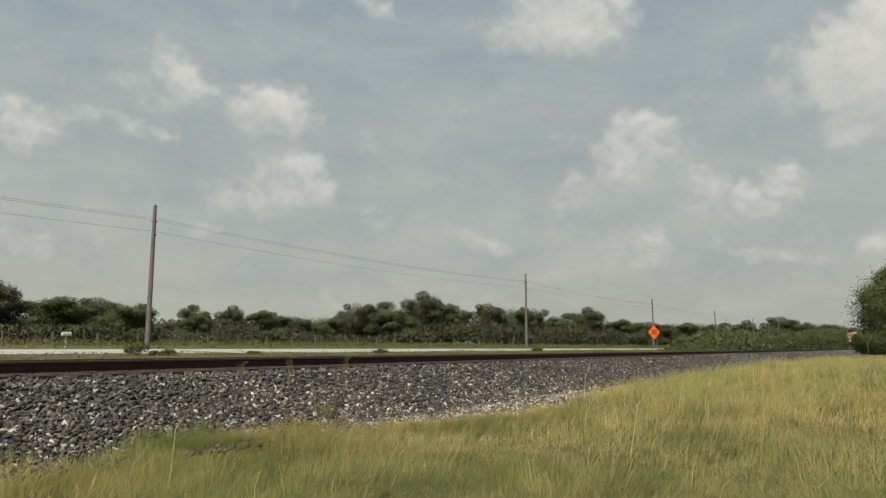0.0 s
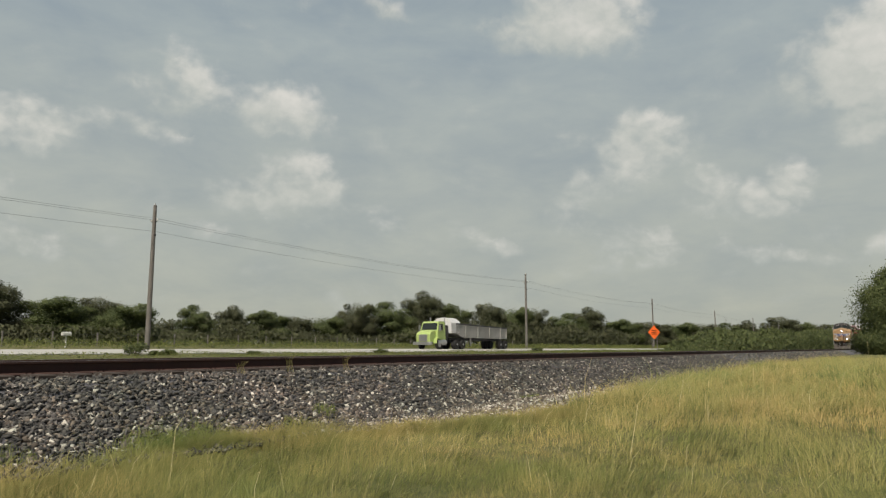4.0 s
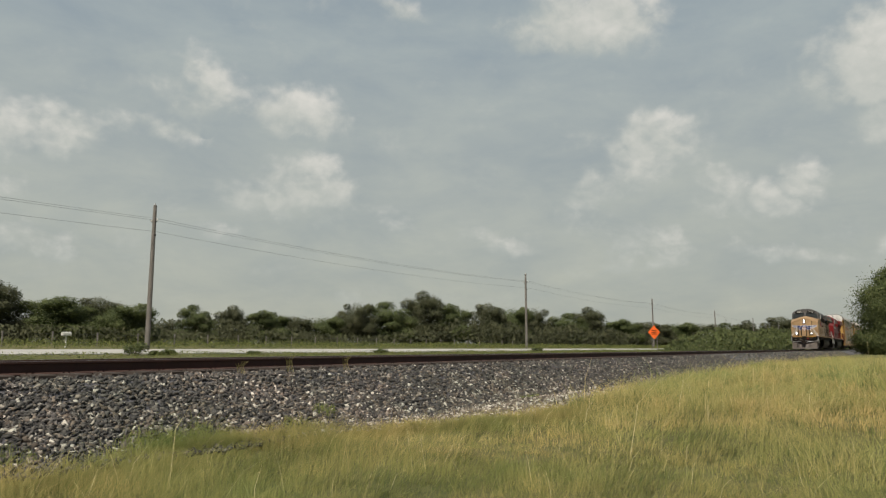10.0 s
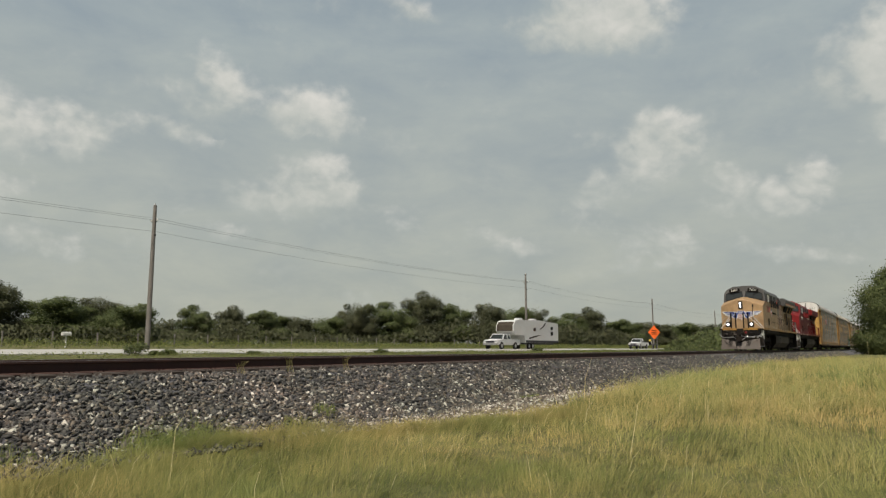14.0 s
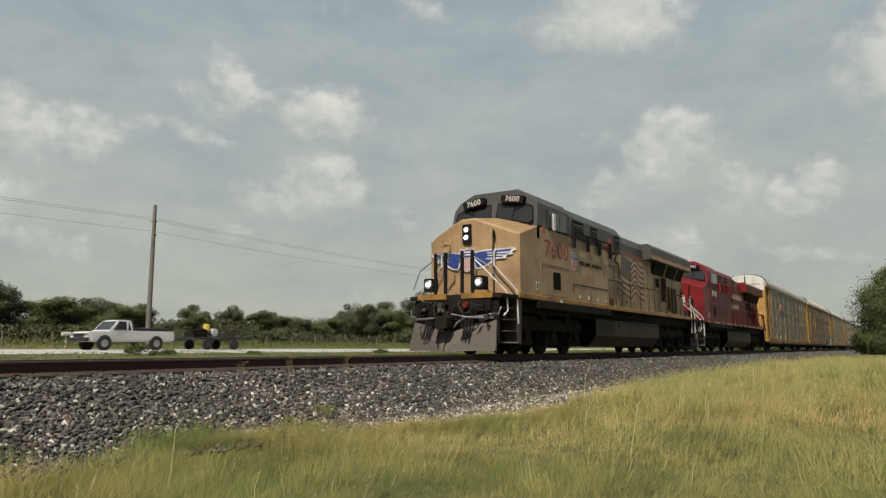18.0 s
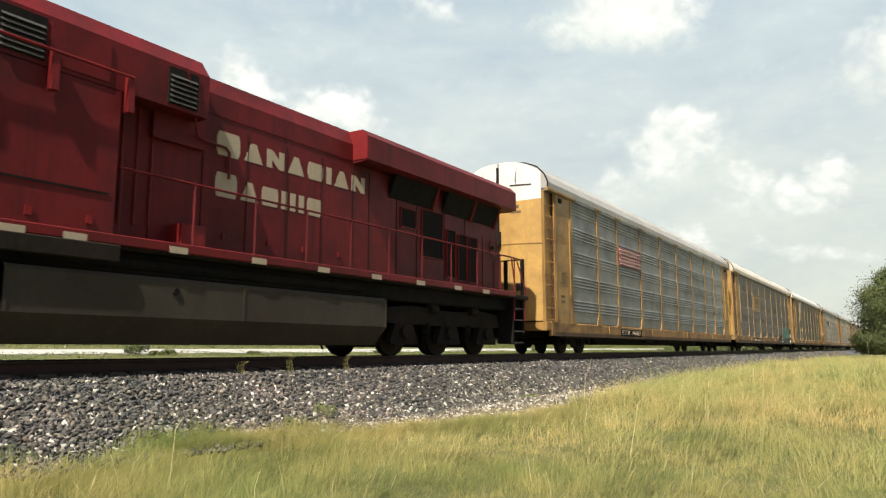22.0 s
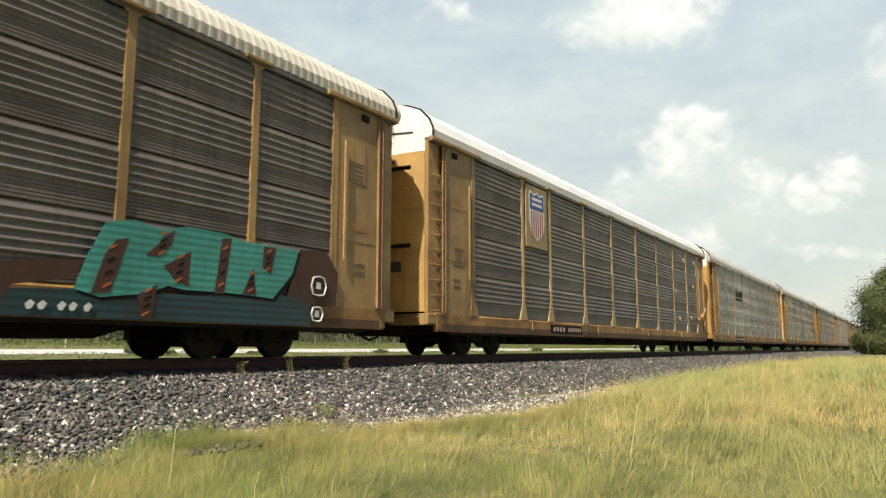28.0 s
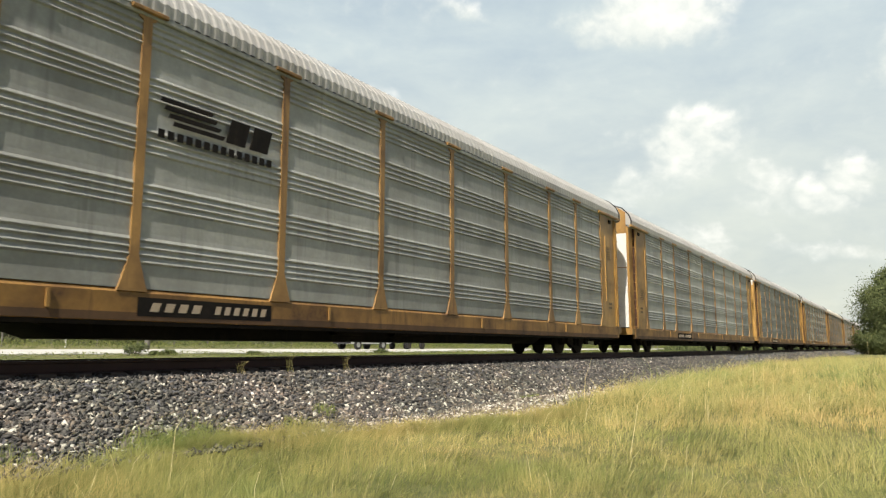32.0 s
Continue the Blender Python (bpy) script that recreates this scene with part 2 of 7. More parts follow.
# ---- mesh helpers ----
class Shape:
    """Collects faces of one mesh."""

    def __init__(self):
        self.v, self.f = [], []

    def add(self, vs, fs):
        o = len(self.v)
        self.v += [tuple(p) for p in vs]
        self.f += [tuple(i + o for i in q) for q in fs]
        return self

    def box(self, x0, x1, y0, y1, z0, z1):
        vs = [(x, y, z) for x in (x0, x1) for y in (y0, y1) for z in (z0, z1)]
        return self.add(vs, [(0, 1, 3, 2), (4, 6, 7, 5), (0, 4, 5, 1), (2, 3, 7, 6), (0, 2, 6, 4), (1, 5, 7, 3)])

    def block(self, x0, x1, y0, y1, z0, z1, c=0.02):
        """A box with its long edges cut."""
        c = min(c, abs(y1 - y0) / 3, abs(z1 - z0) / 3)
        return self.prism([(y0 + c, z0), (y1 - c, z0), (y1, z0 + c), (y1, z1 - c), (y1 - c, z1), (y0 + c, z1), (y0, z1 - c), (y0, z0 + c)], "x", x0, x1)

    def prism(self, pts, axis, lo, hi):
        """A polygon pushed along an axis: (y, z) along x, (x, z) along y, (x, y) along z."""
        n = len(pts)
        put = {"x": lambda p, w: (w, p[0], p[1]), "y": lambda p, w: (p[0], w, p[1]), "z": lambda p, w: (p[0], p[1], w)}[axis]
        vs = [put(p, lo) for p in pts] + [put(p, hi) for p in pts]
        return self.add(vs, [tuple(range(n))[::-1], tuple(range(n, 2 * n))] + [(i, (i + 1) % n, n + (i + 1) % n, n + i) for i in range(n)])

    def hull(self, rings):
        """Skins a row of rings of equal length, with caps."""
        n = len(rings[0])
        vs = [p for r in rings for p in r]
        fs = [(k * n + i, k * n + (i + 1) % n, (k + 1) * n + (i + 1) % n, (k + 1) * n + i) for k in range(len(rings) - 1) for i in range(n)]
        return self.add(vs, fs + [tuple(range(n))[::-1], tuple(range((len(rings) - 1) * n, len(rings) * n))])

    def tube(self, pts, r, n=6):
        """A round bar along a path."""
        pts = [Vector(p) for p in pts]
        rings = []
        for k, p in enumerate(pts):
            d = (pts[min(k + 1, len(pts) - 1)] - pts[max(k - 1, 0)]).normalized()
            a = d.orthogonal().normalized() if k == 0 else (a - d * a.dot(d)).normalized()
            b2 = d.cross(a)
            rings.append([p + (a * math.cos(w) + b2 * math.sin(w)) * r for w in (2 * math.pi * i / n for i in range(n))])
        return self.hull(rings)

    def disc(self, c, r, half, axis="y", n=20, inner=0.0):
        """A wheel-like drum round an axis."""
        put = {"y": lambda w, q, h: (c[0] + math.cos(w) * q, c[1] + h, c[2] + math.sin(w) * q), "x": lambda w, q, h: (c[0] + h, c[1] + math.cos(w) * q, c[2] + math.sin(w) * q),
               "z": lambda w, q, h: (c[0] + math.cos(w) * q, c[1] + math.sin(w) * q, c[2] + h)}[axis]
        ws = [2 * math.pi * i / n for i in range(n)]
        return self.hull([[put(w, r * 0.94, -half) for w in ws], [put(w, r, -half * 0.8) for w in ws], [put(w, r, half * 0.8) for w in ws], [put(w, r * 0.94, half) for w in ws]])

    def mesh(self, name, smooth=0.0):
        me = bpy.data.meshes.new(name)
        me.from_pydata(self.v, [], self.f)
        me.validate()
        bm = bmesh.new()
        bm.from_mesh(me)
        bmesh.ops.recalc_face_normals(bm, faces=bm.faces)
        bm.to_mesh(me)
        bm.free()
        if smooth:
            me.shade_smooth()
            me.set_sharp_from_angle(angle=radians(smooth))
        return me


def part(name, shape, material, parent, label="", at=None, smooth=0.0):
    """Links a shape (or a ready mesh) as one part under a thing or part."""
    me = shape.mesh(name, smooth) if isinstance(shape, Shape) else shape
    if material and not me.materials:
        me.materials.append(material)
    ob = new(name, me)
    ob.parent = parent
    if at is not None:
        ob.matrix_basis = at
    return tagged(ob, label) if label else ob


def thing(name, label, category, group="", at=None):
    ob = tagged(new(name), label, category, group)
    ob.empty_display_size = 0.3
    if at is not None:
        ob.matrix_basis = at
    return ob


def array_mesh(name, verts, faces, material, normals=None):
    """A mesh from number arrays: verts (n, 3), faces (m, 3); soft normals for foliage."""
    me = bpy.data.meshes.new(name)
    n, m = len(verts), len(faces)
    me.vertices.add(n)
    me.vertices.foreach_set("co", np.asarray(verts, dtype=np.float32).ravel())
    me.loops.add(3 * m)
    me.loops.foreach_set("vertex_index", np.asarray(faces, dtype=np.int32).ravel())
    me.polygons.add(m)
    me.polygons.foreach_set("loop_start", np.arange(0, 3 * m, 3, dtype=np.int32))
    me.polygons.foreach_set("loop_total", np.full(m, 3, dtype=np.int32))
    me.update(calc_edges=True)
    if normals is not None:
        me.shade_smooth()
        me.normals_split_custom_set_from_vertices(np.asarray(normals, dtype=np.float32))
    me.materials.append(material)
    return me


def words(name, body, size, material, parent, m, label="", wide=1.0, depth=0.004, align="LEFT"):
    """Flat lettering in the built-in font, lying in its own xy plane."""
    c = bpy.data.curves.new(name, "FONT")
    c.body, c.size, c.extrude, c.align_x, c.align_y = body, size, depth, align, "CENTER"
    c.space_character = 1.05
    c.materials.append(material)
    c.resolution_u = 3
    ob = new(name, c)
    ob.parent = parent
    ob.matrix_basis = m @ Matrix.Diagonal((wide, 1, 1, 1))
    return tagged(ob, label) if label else ob


SIDE = pose(0, 0, 0, 90, 0, 0)   # text upright, read from -y
FRONT = pose(0, 0, 0, 90, 0, -90)  # text upright, read from -x
# ---- ground ----
def smooth(a, b, v):
    t = min(1.0, max(0.0, (v - a) / (b - a)))
    return t * t * (3 - 2 * t)


def ground_z(x, y):
    """Height of the earth under grass and ballast."""
    near = -1.08 + 0.22 * smooth(8, 13, x) * (1 - smooth(6.2, 8.2, y)) + 0.16 * smooth(13, 40, x) * (1 - smooth(5.5, 8.2, y))
    near += 0.03 * noise.noise((x * 0.5, y * 0.5, 0))
    if y < 14:
        return near
    knots = [(14, -1.08), (20, -0.95), (30, -0.42), (35.2, -0.16), (44, 0.04), (48, 0.16), (60, 0.62), (100, 0.9), (300, 1.2), (4200, 1.5)]
    for (a, za), (b_, zb) in zip(knots, knots[1:]):
        if y <= b_:
            w = (y - a) / (b_ - a)
            bump_z = 0.07 * noise.noise((x * 0.12, y * 0.2, 3)) if 14 < y < 34 or y > 45 else 0
            return za + (zb - za) * w + bump_z
    return knots[-1][1]


def axis_steps(stops):
    out = []
    for a, b_, n in stops:
        out += [a + (b_ - a) * i / n for i in range(n)]
    return out + [stops[-1][1]]


gx = axis_steps([(-4200, -300, 6), (-300, -20, 14), (-20, 60, 160), (60, 200, 50), (200, 600, 20), (600, 4200, 8)])
gy = axis_steps([(-4200, -60, 6), (-60, -4, 8), (-4, 10, 40), (10, 50, 50), (50, 110, 24), (110, 400, 10), (400, 4200, 6)])
gv = [(x, y, ground_z(x, y)) for x in gx for y in gy]
gf = []
for i in range(len(gx) - 1):
    for j in range(len(gy) - 1):
        a = i * len(gy) + j
        gf += [(a, a + len(gy), a + 1), (a + 1, a + len(gy), a + len(gy) + 1)]
ground = tagged(new("ground", array_mesh("ground", gv, gf, M_SOIL)), "dry grassy field soil around the railway", "ground", kind="structure")
ground.data.shade_smooth()

# ---- road, with its crossfall towards the track ----
rd = Shape().prism([(35.4, -0.5), (35.4, -0.10), (39.5, 0.04), (43.6, 0.115), (43.6, -0.5)], "x", -1200, 1500)
road = tagged(new("road", rd.mesh("road")), "pale concrete two-lane road beyond the track", "road", kind="structure")
road.data.materials.append(M_ROAD)

# ---- ballast bed with loose stones ----
TRACK_Y = 10.68
bed = Shape().prism([(7.0, -1.12), (7.35, -1.0), (9.05, -0.28), (9.4, -0.245), (11.96, -0.245), (12.3, -0.28), (13.9, -1.0), (14.2, -1.2)], "x", -400, 1500)
ballast = tagged(new("ballast_bed", bed.mesh("ballast_bed")), "grey crushed-stone ballast bed under the track", "ballast", kind="structure")
ballast.data.materials.append(M_BED)

CHUNK_V = np.array([(x, y, z) for x in (-1, 1) for y in (-1, 1) for z in (-1, 1)]) * 0.62
CHUNK_F = np.array([(0, 1, 3), (0, 3, 2), (4, 6, 7), (4, 7, 5), (0, 4, 5), (0, 5, 1), (2, 3, 7), (2, 7, 6), (0, 2, 6), (0, 6, 4), (1, 5, 7), (1, 7, 3)])


def scatter_stones(rng, pos, size):
    """Broken angular stones at the given places."""
    n = len(pos)
    a, tip = rng.uniform(0, 2 * np.pi, n), rng.normal(0, 0.55, (n, 2))
    ca, sa, zero, one = np.cos(a), np.sin(a), np.zeros(n), np.ones(n)
    turn = np.stack([ca, -sa, zero, sa, ca, zero, zero, zero, one], 1).reshape(n, 3, 3)
    cx, sx_, cy, sy_ = np.cos(tip[:, 0]), np.sin(tip[:, 0]), np.cos(tip[:, 1]), np.sin(tip[:, 1])
    tilt_x = np.stack([one, zero, zero, zero, cx, -sx_, zero, sx_, cx], 1).reshape(n, 3, 3)
    tilt_y = np.stack([cy, zero, sy_, zero, one, zero, -sy_, zero, cy], 1).reshape(n, 3, 3)
    q = tilt_x @ tilt_y @ turn
    v = (CHUNK_V[None] + rng.uniform(-0.36, 0.36, (n, 8, 3))) * np.array([1.45, 0.95, 0.55]) * rng.uniform(0.75, 1.25, (n, 1, 3))
    v = np.einsum("nij,nkj->nki", q, v) * size[:, None, None] + pos[:, None]
    f = CHUNK_F[None] + (np.arange(n) * 8)[:, None, None]
    return v.reshape(-1, 3), f.reshape(-1, 3)


def bed_z(y):
    return np.interp(y, [5.0, 7.35, 9.05, 9.4, 12.3], [-1.05, -1.0, -0.28, -0.245, -0.245])


rng = np.random.default_rng(4)
n = 64000
sx = np.concatenate([0.4 + 44 * rng.random(54000) ** 1.7, rng.uniform(42, 130, 10000)])
sy = rng.uniform(6.75, 9.75, n)
sy = np.where((sy < 7.25) & (rng.random(n) < 0.4), sy + 1.2, sy)
sp = np.stack([sx, sy, np.maximum(bed_z(sy), -1.04) + rng.uniform(-0.015, 0.03, n)], 1)
sv, sf = scatter_stones(rng, sp, rng.uniform(0.017, 0.042, n) * np.clip(sx / 40, 1, 2.0))
tagged(new("ballast_stones", array_mesh("ballast_stones", sv, sf, M_BALLAST)), "loose dark grey crushed stones on the ballast slope", "ballast", kind="stuff")
# pale spilled stones along the toe
n = 19000
sx = np.concatenate([rng.uniform(1.5, 42, 6500), rng.normal(12.0, 3.4, 12500).clip(4, 40)])
toe = np.interp(sx, [0, 3, 5, 8, 10, 11, 14, 24], [6.7, 7.3, 7.35, 6.9, 5.7, 5.2, 5.9, 6.7])
sy = toe + (np.abs(rng.normal(0, 0.95, n)) - 0.15) * np.interp(sx, [0, 6, 10, 16, 26], [0.8, 1.0, 1.6, 1.5, 0.9])
sz = np.array([max(float(bed_z(b_)), ground_z(a, b_)) for a, b_ in zip(sx, sy)])
sv, sf = scatter_stones(rng, np.stack([sx, sy, sz + 0.01], 1), rng.uniform(0.014, 0.045, n))
tagged(new("spilled_stones", array_mesh("spilled_stones", sv, sf, M_SPILL)), "pale spilled stones along the foot of the ballast", "stones", kind="stuff")

# ---- track: two rails and wooden ties ----
track = tagged(new("railway_track"), "rusty steel railway track on wooden ties", "track", kind="structure")
for side in (-1, 1):
    y = TRACK_Y + side * 0.755
    prof = [(-0.075, -0.185), (0.075, -0.185), (0.075, -0.17), (0.012, -0.15), (0.012, -0.045), (0.036, -0.03), (0.036, -0.006), (0.028, -0.003), (-0.028, -0.003), (-0.036, -0.006), (-0.036, -0.03), (-0.012, -0.045), (-0.012, -0.15), (-0.075, -0.17)]
    rail = part("rail", Shape().prism([(y + a, z) for a, z in prof], "x", -400, 1500), M_RAIL, track, "rust-brown steel rail with a worn head")
    part("rail_head", Shape().prism([(y - 0.026, -0.004), (y + 0.026, -0.004), (y + 0.024, 0.0), (y - 0.024, 0.0)], "x", -400, 1500), M_RAILTOP, rail, "bright worn running surface")
tie_me = Shape().block(-0.115, 0.115, -1.28, 1.28, -0.33, -0.165, 0.015).mesh("tie")
tie_me.materials.append(M_TIE)
for i in range(90):
    part("tie", tie_me, None, track, at=pose(-6 + i * 0.5, TRACK_Y, random.uniform(-0.005, 0.005), 0, 0, random.uniform(-1, 1)))
plate_me = Shape().box(-0.09, 0.09, -0.16, 0.16, -0.19, -0.176).box(-0.05, -0.03, -0.1, -0.08, -0.18, -0.15).box(0.03, 0.05, -0.1, -0.08, -0.18, -0.15).mesh("tie_plate")
plate_me.materials.append(M_RAIL)
for i in range(60):
    part("tie_plate", plate_me, None, track, at=pose(-6 + i * 0.5, TRACK_Y - 0.755, 0.0))


# ---- grass ----
def blades(rng, pos, tall, lean, width, heading=None, tilt=None):
    """Curved blades: base, bend and tip; heading and tilt are shared by the blades of a clump."""
    n = len(pos)
    a = rng.uniform(0, 2 * np.pi, n) if heading is None else heading + rng.normal(0, 0.8, n)
    d = np.stack([np.cos(a), np.sin(a), np.zeros(n)], 1)
    w = np.stack([-np.sin(a), np.cos(a), np.zeros(n)], 1) * width[:, None]
    w *= np.where(d[:, 0] * 0.84 + d[:, 1] * 0.54 > 0, -1.0, 1.0)[:, None]
    wind = np.array([0.35, -0.1, 0.0])
    up = np.array([0, 0, 1.0])
    mid = pos + up * (tall * 0.55)[:, None] + (d * lean[:, None] * 0.3 + wind * 0.2 * lean[:, None]) * tall[:, None]
    tip = pos + up * (tall * rng.uniform(0.75, 1.0, n))[:, None] + (d * lean[:, None] + wind * lean[:, None]) * tall[:, None]
    v = np.stack([pos - w, pos + w, mid + w * 0.7, mid - w * 0.7, tip], 1).reshape(-1, 3)
    soft = up + np.array([-0.25, -0.2, 0]) + rng.normal(0, 0.12, (n, 3))
    if tilt is not None:
        soft = soft + tilt
    soft = np.repeat(soft, 5, axis=0)
    soft /= np.linalg.norm(soft, axis=1)[:, None]
    f = np.array([(0, 1, 2), (0, 2, 3), (3, 2, 4)])[None] + (np.arange(n) * 5)[:, None, None]
    return v, f.reshape(-1, 3), soft


def toe_y(x):
    """The line where the grass begins, seen from the track."""
    return np.interp(x, [-5, 2, 3, 4.0, 6, 8.0, 9.0, 10.2, 11.6, 12.6, 14, 17, 23, 31, 300], [5.6, 5.7, 6.3, 6.95, 7.15, 6.85, 6.05, 5.3, 4.85, 5.05, 5.35, 5.7, 6.15, 6.4, 6.8])


def field(rng, n, r0, r1, power, lo, hi, width, mat, name, label, keep=None, clump=12):
    """Grass in clumps: the blades of a clump share height, heading and tilt."""
    g = n // clump
    r = r0 * rng.uniform(0.3, 1.0, g) ** 0.7 + (r1 - r0) * rng.random(g) ** power
    h = np.radians(rng.uniform(-3, 70, g) + rng.normal(0, 6, g))
    wide = rng.random(g) < 0.2
    h = np.where(wide, rng.uniform(0, 2 * np.pi, g), h)
    r = np.where(wide, 24 * rng.random(g) ** 0.8, r)
    cx_, cy_ = r * np.cos(h), r * np.sin(h)
    ok = (cy_ < toe_y(cx_) + np.where(rng.random(g) < 0.3, np.abs(rng.normal(0, 0.25, g)), rng.normal(0, 0.12, g)) + np.array([0.45 * noise.noise((a * 0.7, 0, 5)) + 0.5 * noise.noise((a * 2.2, b_ * 0.5, 9)) - 0.1 for a, b_ in zip(cx_, cy_)])) & (cy_ > -18)
    if keep is not None:
        ok &= keep(cx_, cy_, rng)
    cx_, cy_ = cx_[ok], cy_[ok]
    g = len(cx_)
    far = np.clip(np.hypot(cx_, cy_) / 8, 0.8, 3.0)
    size = np.exp(rng.normal(0, 0.32, g))
    own = np.repeat(np.arange(g), clump)
    m = len(own)
    spread = 0.055 * far * size
    x = cx_[own] + rng.normal(0, 1, m) * spread[own]
    y = cy_[own] + rng.normal(0, 1, m) * spread[own]
    z = np.array([max(ground_z(a, b_), float(bed_z(b_)) if b_ > 7.0 else -9.0) for a, b_ in zip(cx_, cy_)])[own] - 0.02
    lift = np.array([0.72 + 0.75 * noise.noise((a * 0.45, b_ * 0.45, 7)) for a, b_ in zip(cx_, cy_)]).clip(0.3, 1.4)
    rise = np.interp(cx_, [5, 9.5, 12.5, 25], [0.58, 0.62, 0.88, 0.95])
    tall = rng.uniform(lo, hi, m) * (lift * rise * size)[own]
    swirl = np.array([6.0 * noise.noise((a * 0.6, b_ * 0.6, 21)) for a, b_ in zip(cx_, cy_)])
    heading = (swirl + rng.normal(0, 0.7, g))[own]
    tilt = np.stack([rng.normal(0, 0.2, g), rng.normal(0, 0.2, g), np.zeros(g)], 1)[own]
    v, f, soft = blades(rng, np.stack([x, y, z], 1), tall, rng.uniform(0.35, 1.7, m), width * rng.uniform(0.7, 1.3, m) * np.clip(np.hypot(x, y) / 7, 0.8, 3.0), heading, tilt)
    tagged(new(name, array_mesh(name, v, f, mat, soft)), label, "grass", kind="stuff")


rng = np.random.default_rng(9)
RIGHT = lambda x, y, g: g.random(len(x)) < np.clip((x - 5.5) / 7, 0.04, 0.9)
LEFT = lambda x, y, g: g.random(len(x)) > np.clip((x - 5.5) / 7, 0.1, 0.85)
field(rng, 400000, 2.6, 60, 2.0, 0.14, 0.46, 0.0019, M_GRASS, "dry_grass", "long yellow-green dry grass bent by the wind", LEFT)
field(rng, 500000, 2.6, 70, 1.9, 0.16, 0.52, 0.0019, M_STRAW, "straw_grass", "long pale straw-coloured grass bent by the wind", RIGHT)
field(rng, 200000, 2.6, 40, 1.9, 0.10, 0.32, 0.0026, M_GREEN, "green_grass", "short green grass among the dry blades")
field(rng, 900, 3.2, 40, 1.6, 0.6, 1.0, 0.0024, M_STALK, "seed_stalks", "tall pale seed stalks above the grass", clump=1)

# ragged edge where the grass creeps into the stones
rng = np.random.default_rng(17)
g = 5200
ex = rng.uniform(2.2, 11.5, g)
ey = toe_y(ex) + rng.normal(0.0, 0.22, g) + np.array([0.35 * noise.noise((a * 0.8, 2, 5)) + 0.3 * noise.noise((a * 2.2, 2, 9)) - 0.08 for a in ex])
ez = np.array([max(ground_z(a, b_), float(bed_z(b_)) if b_ > 7.0 else -9.0) for a, b_ in zip(ex, ey)])
own = np.repeat(np.arange(g), 10)
m = len(own)
pos = np.stack([ex[own] + rng.normal(0, 0.05, m), ey[own] + rng.normal(0, 0.05, m), ez[own] - 0.01], 1)
v, f, soft = blades(rng, pos, rng.uniform(0.05, 0.19, m) * np.exp(rng.normal(0, 0.3, g))[own], rng.uniform(0.4, 1.6, m), np.full(m, 0.0028), rng.uniform(0, 6.28, g)[own], rng.normal(0, 0.15, (g, 3))[own])
tagged(new("edge_grass", array_mesh("edge_grass", v, f, M_GRASS, soft)), "short ragged grass along the edge of the stones", "grass", kind="stuff")
# green tufts that grow through the ballast
def tuft(x, y, n, r, seed):
    rng = np.random.default_rng(seed)
    a, q = rng.uniform(0, 6.28, n), r * np.sqrt(rng.random(n))
    px_, py_ = x + q * np.cos(a), y + q * np.sin(a) * 0.6
    z = np.array([max(float(bed_z(b_)), ground_z(c, b_)) for c, b_ in zip(px_, py_)])
    v, f, soft = blades(rng, np.stack([px_, py_, z], 1), rng.uniform(0.05, 0.16, n), rng.uniform(0.3, 1.0, n), np.full(n, 0.004))
    tagged(new("grass_tuft", array_mesh("grass_tuft", v, f, M_GREEN, soft)), "small green grass tuft growing through the ballast", "grass", "tufts in the ballast")


for k, (x, y, n, r) in enumerate(((8.5, 7.75, 240, 0.25), (7.6, 7.45, 200, 0.25), (5.2, 7.5, 200, 0.3), (3.6, 7.5, 200, 0.35), (14.0, 6.9, 160, 0.3))):
    tuft(x, y, n, r, 70 + k)
# long stray straws by the near rail
for k, (x, h) in enumerate(((9.1, 0.3), (10.6, 0.26), (8.0, 0.2))):
    st = Shape()
    for j in range(5):
        st.tube([(x + 0.02 * j, 9.2 - 0.02 * j, -0.25), (x + 0.03 * j - 0.05, 9.18, -0.25 + h * 0.7), (x - 0.16 + 0.07 * j, 9.1, -0.25 + h * (0.9 + 0.05 * j))], 0.004, 4)
    o = new("dry_straw", st.mesh("dry_straw"))
    o.data.materials.append(M_GRASS)
    tagged(o, "bent pale dry straw beside the rail", "grass", "straws beside the rail")
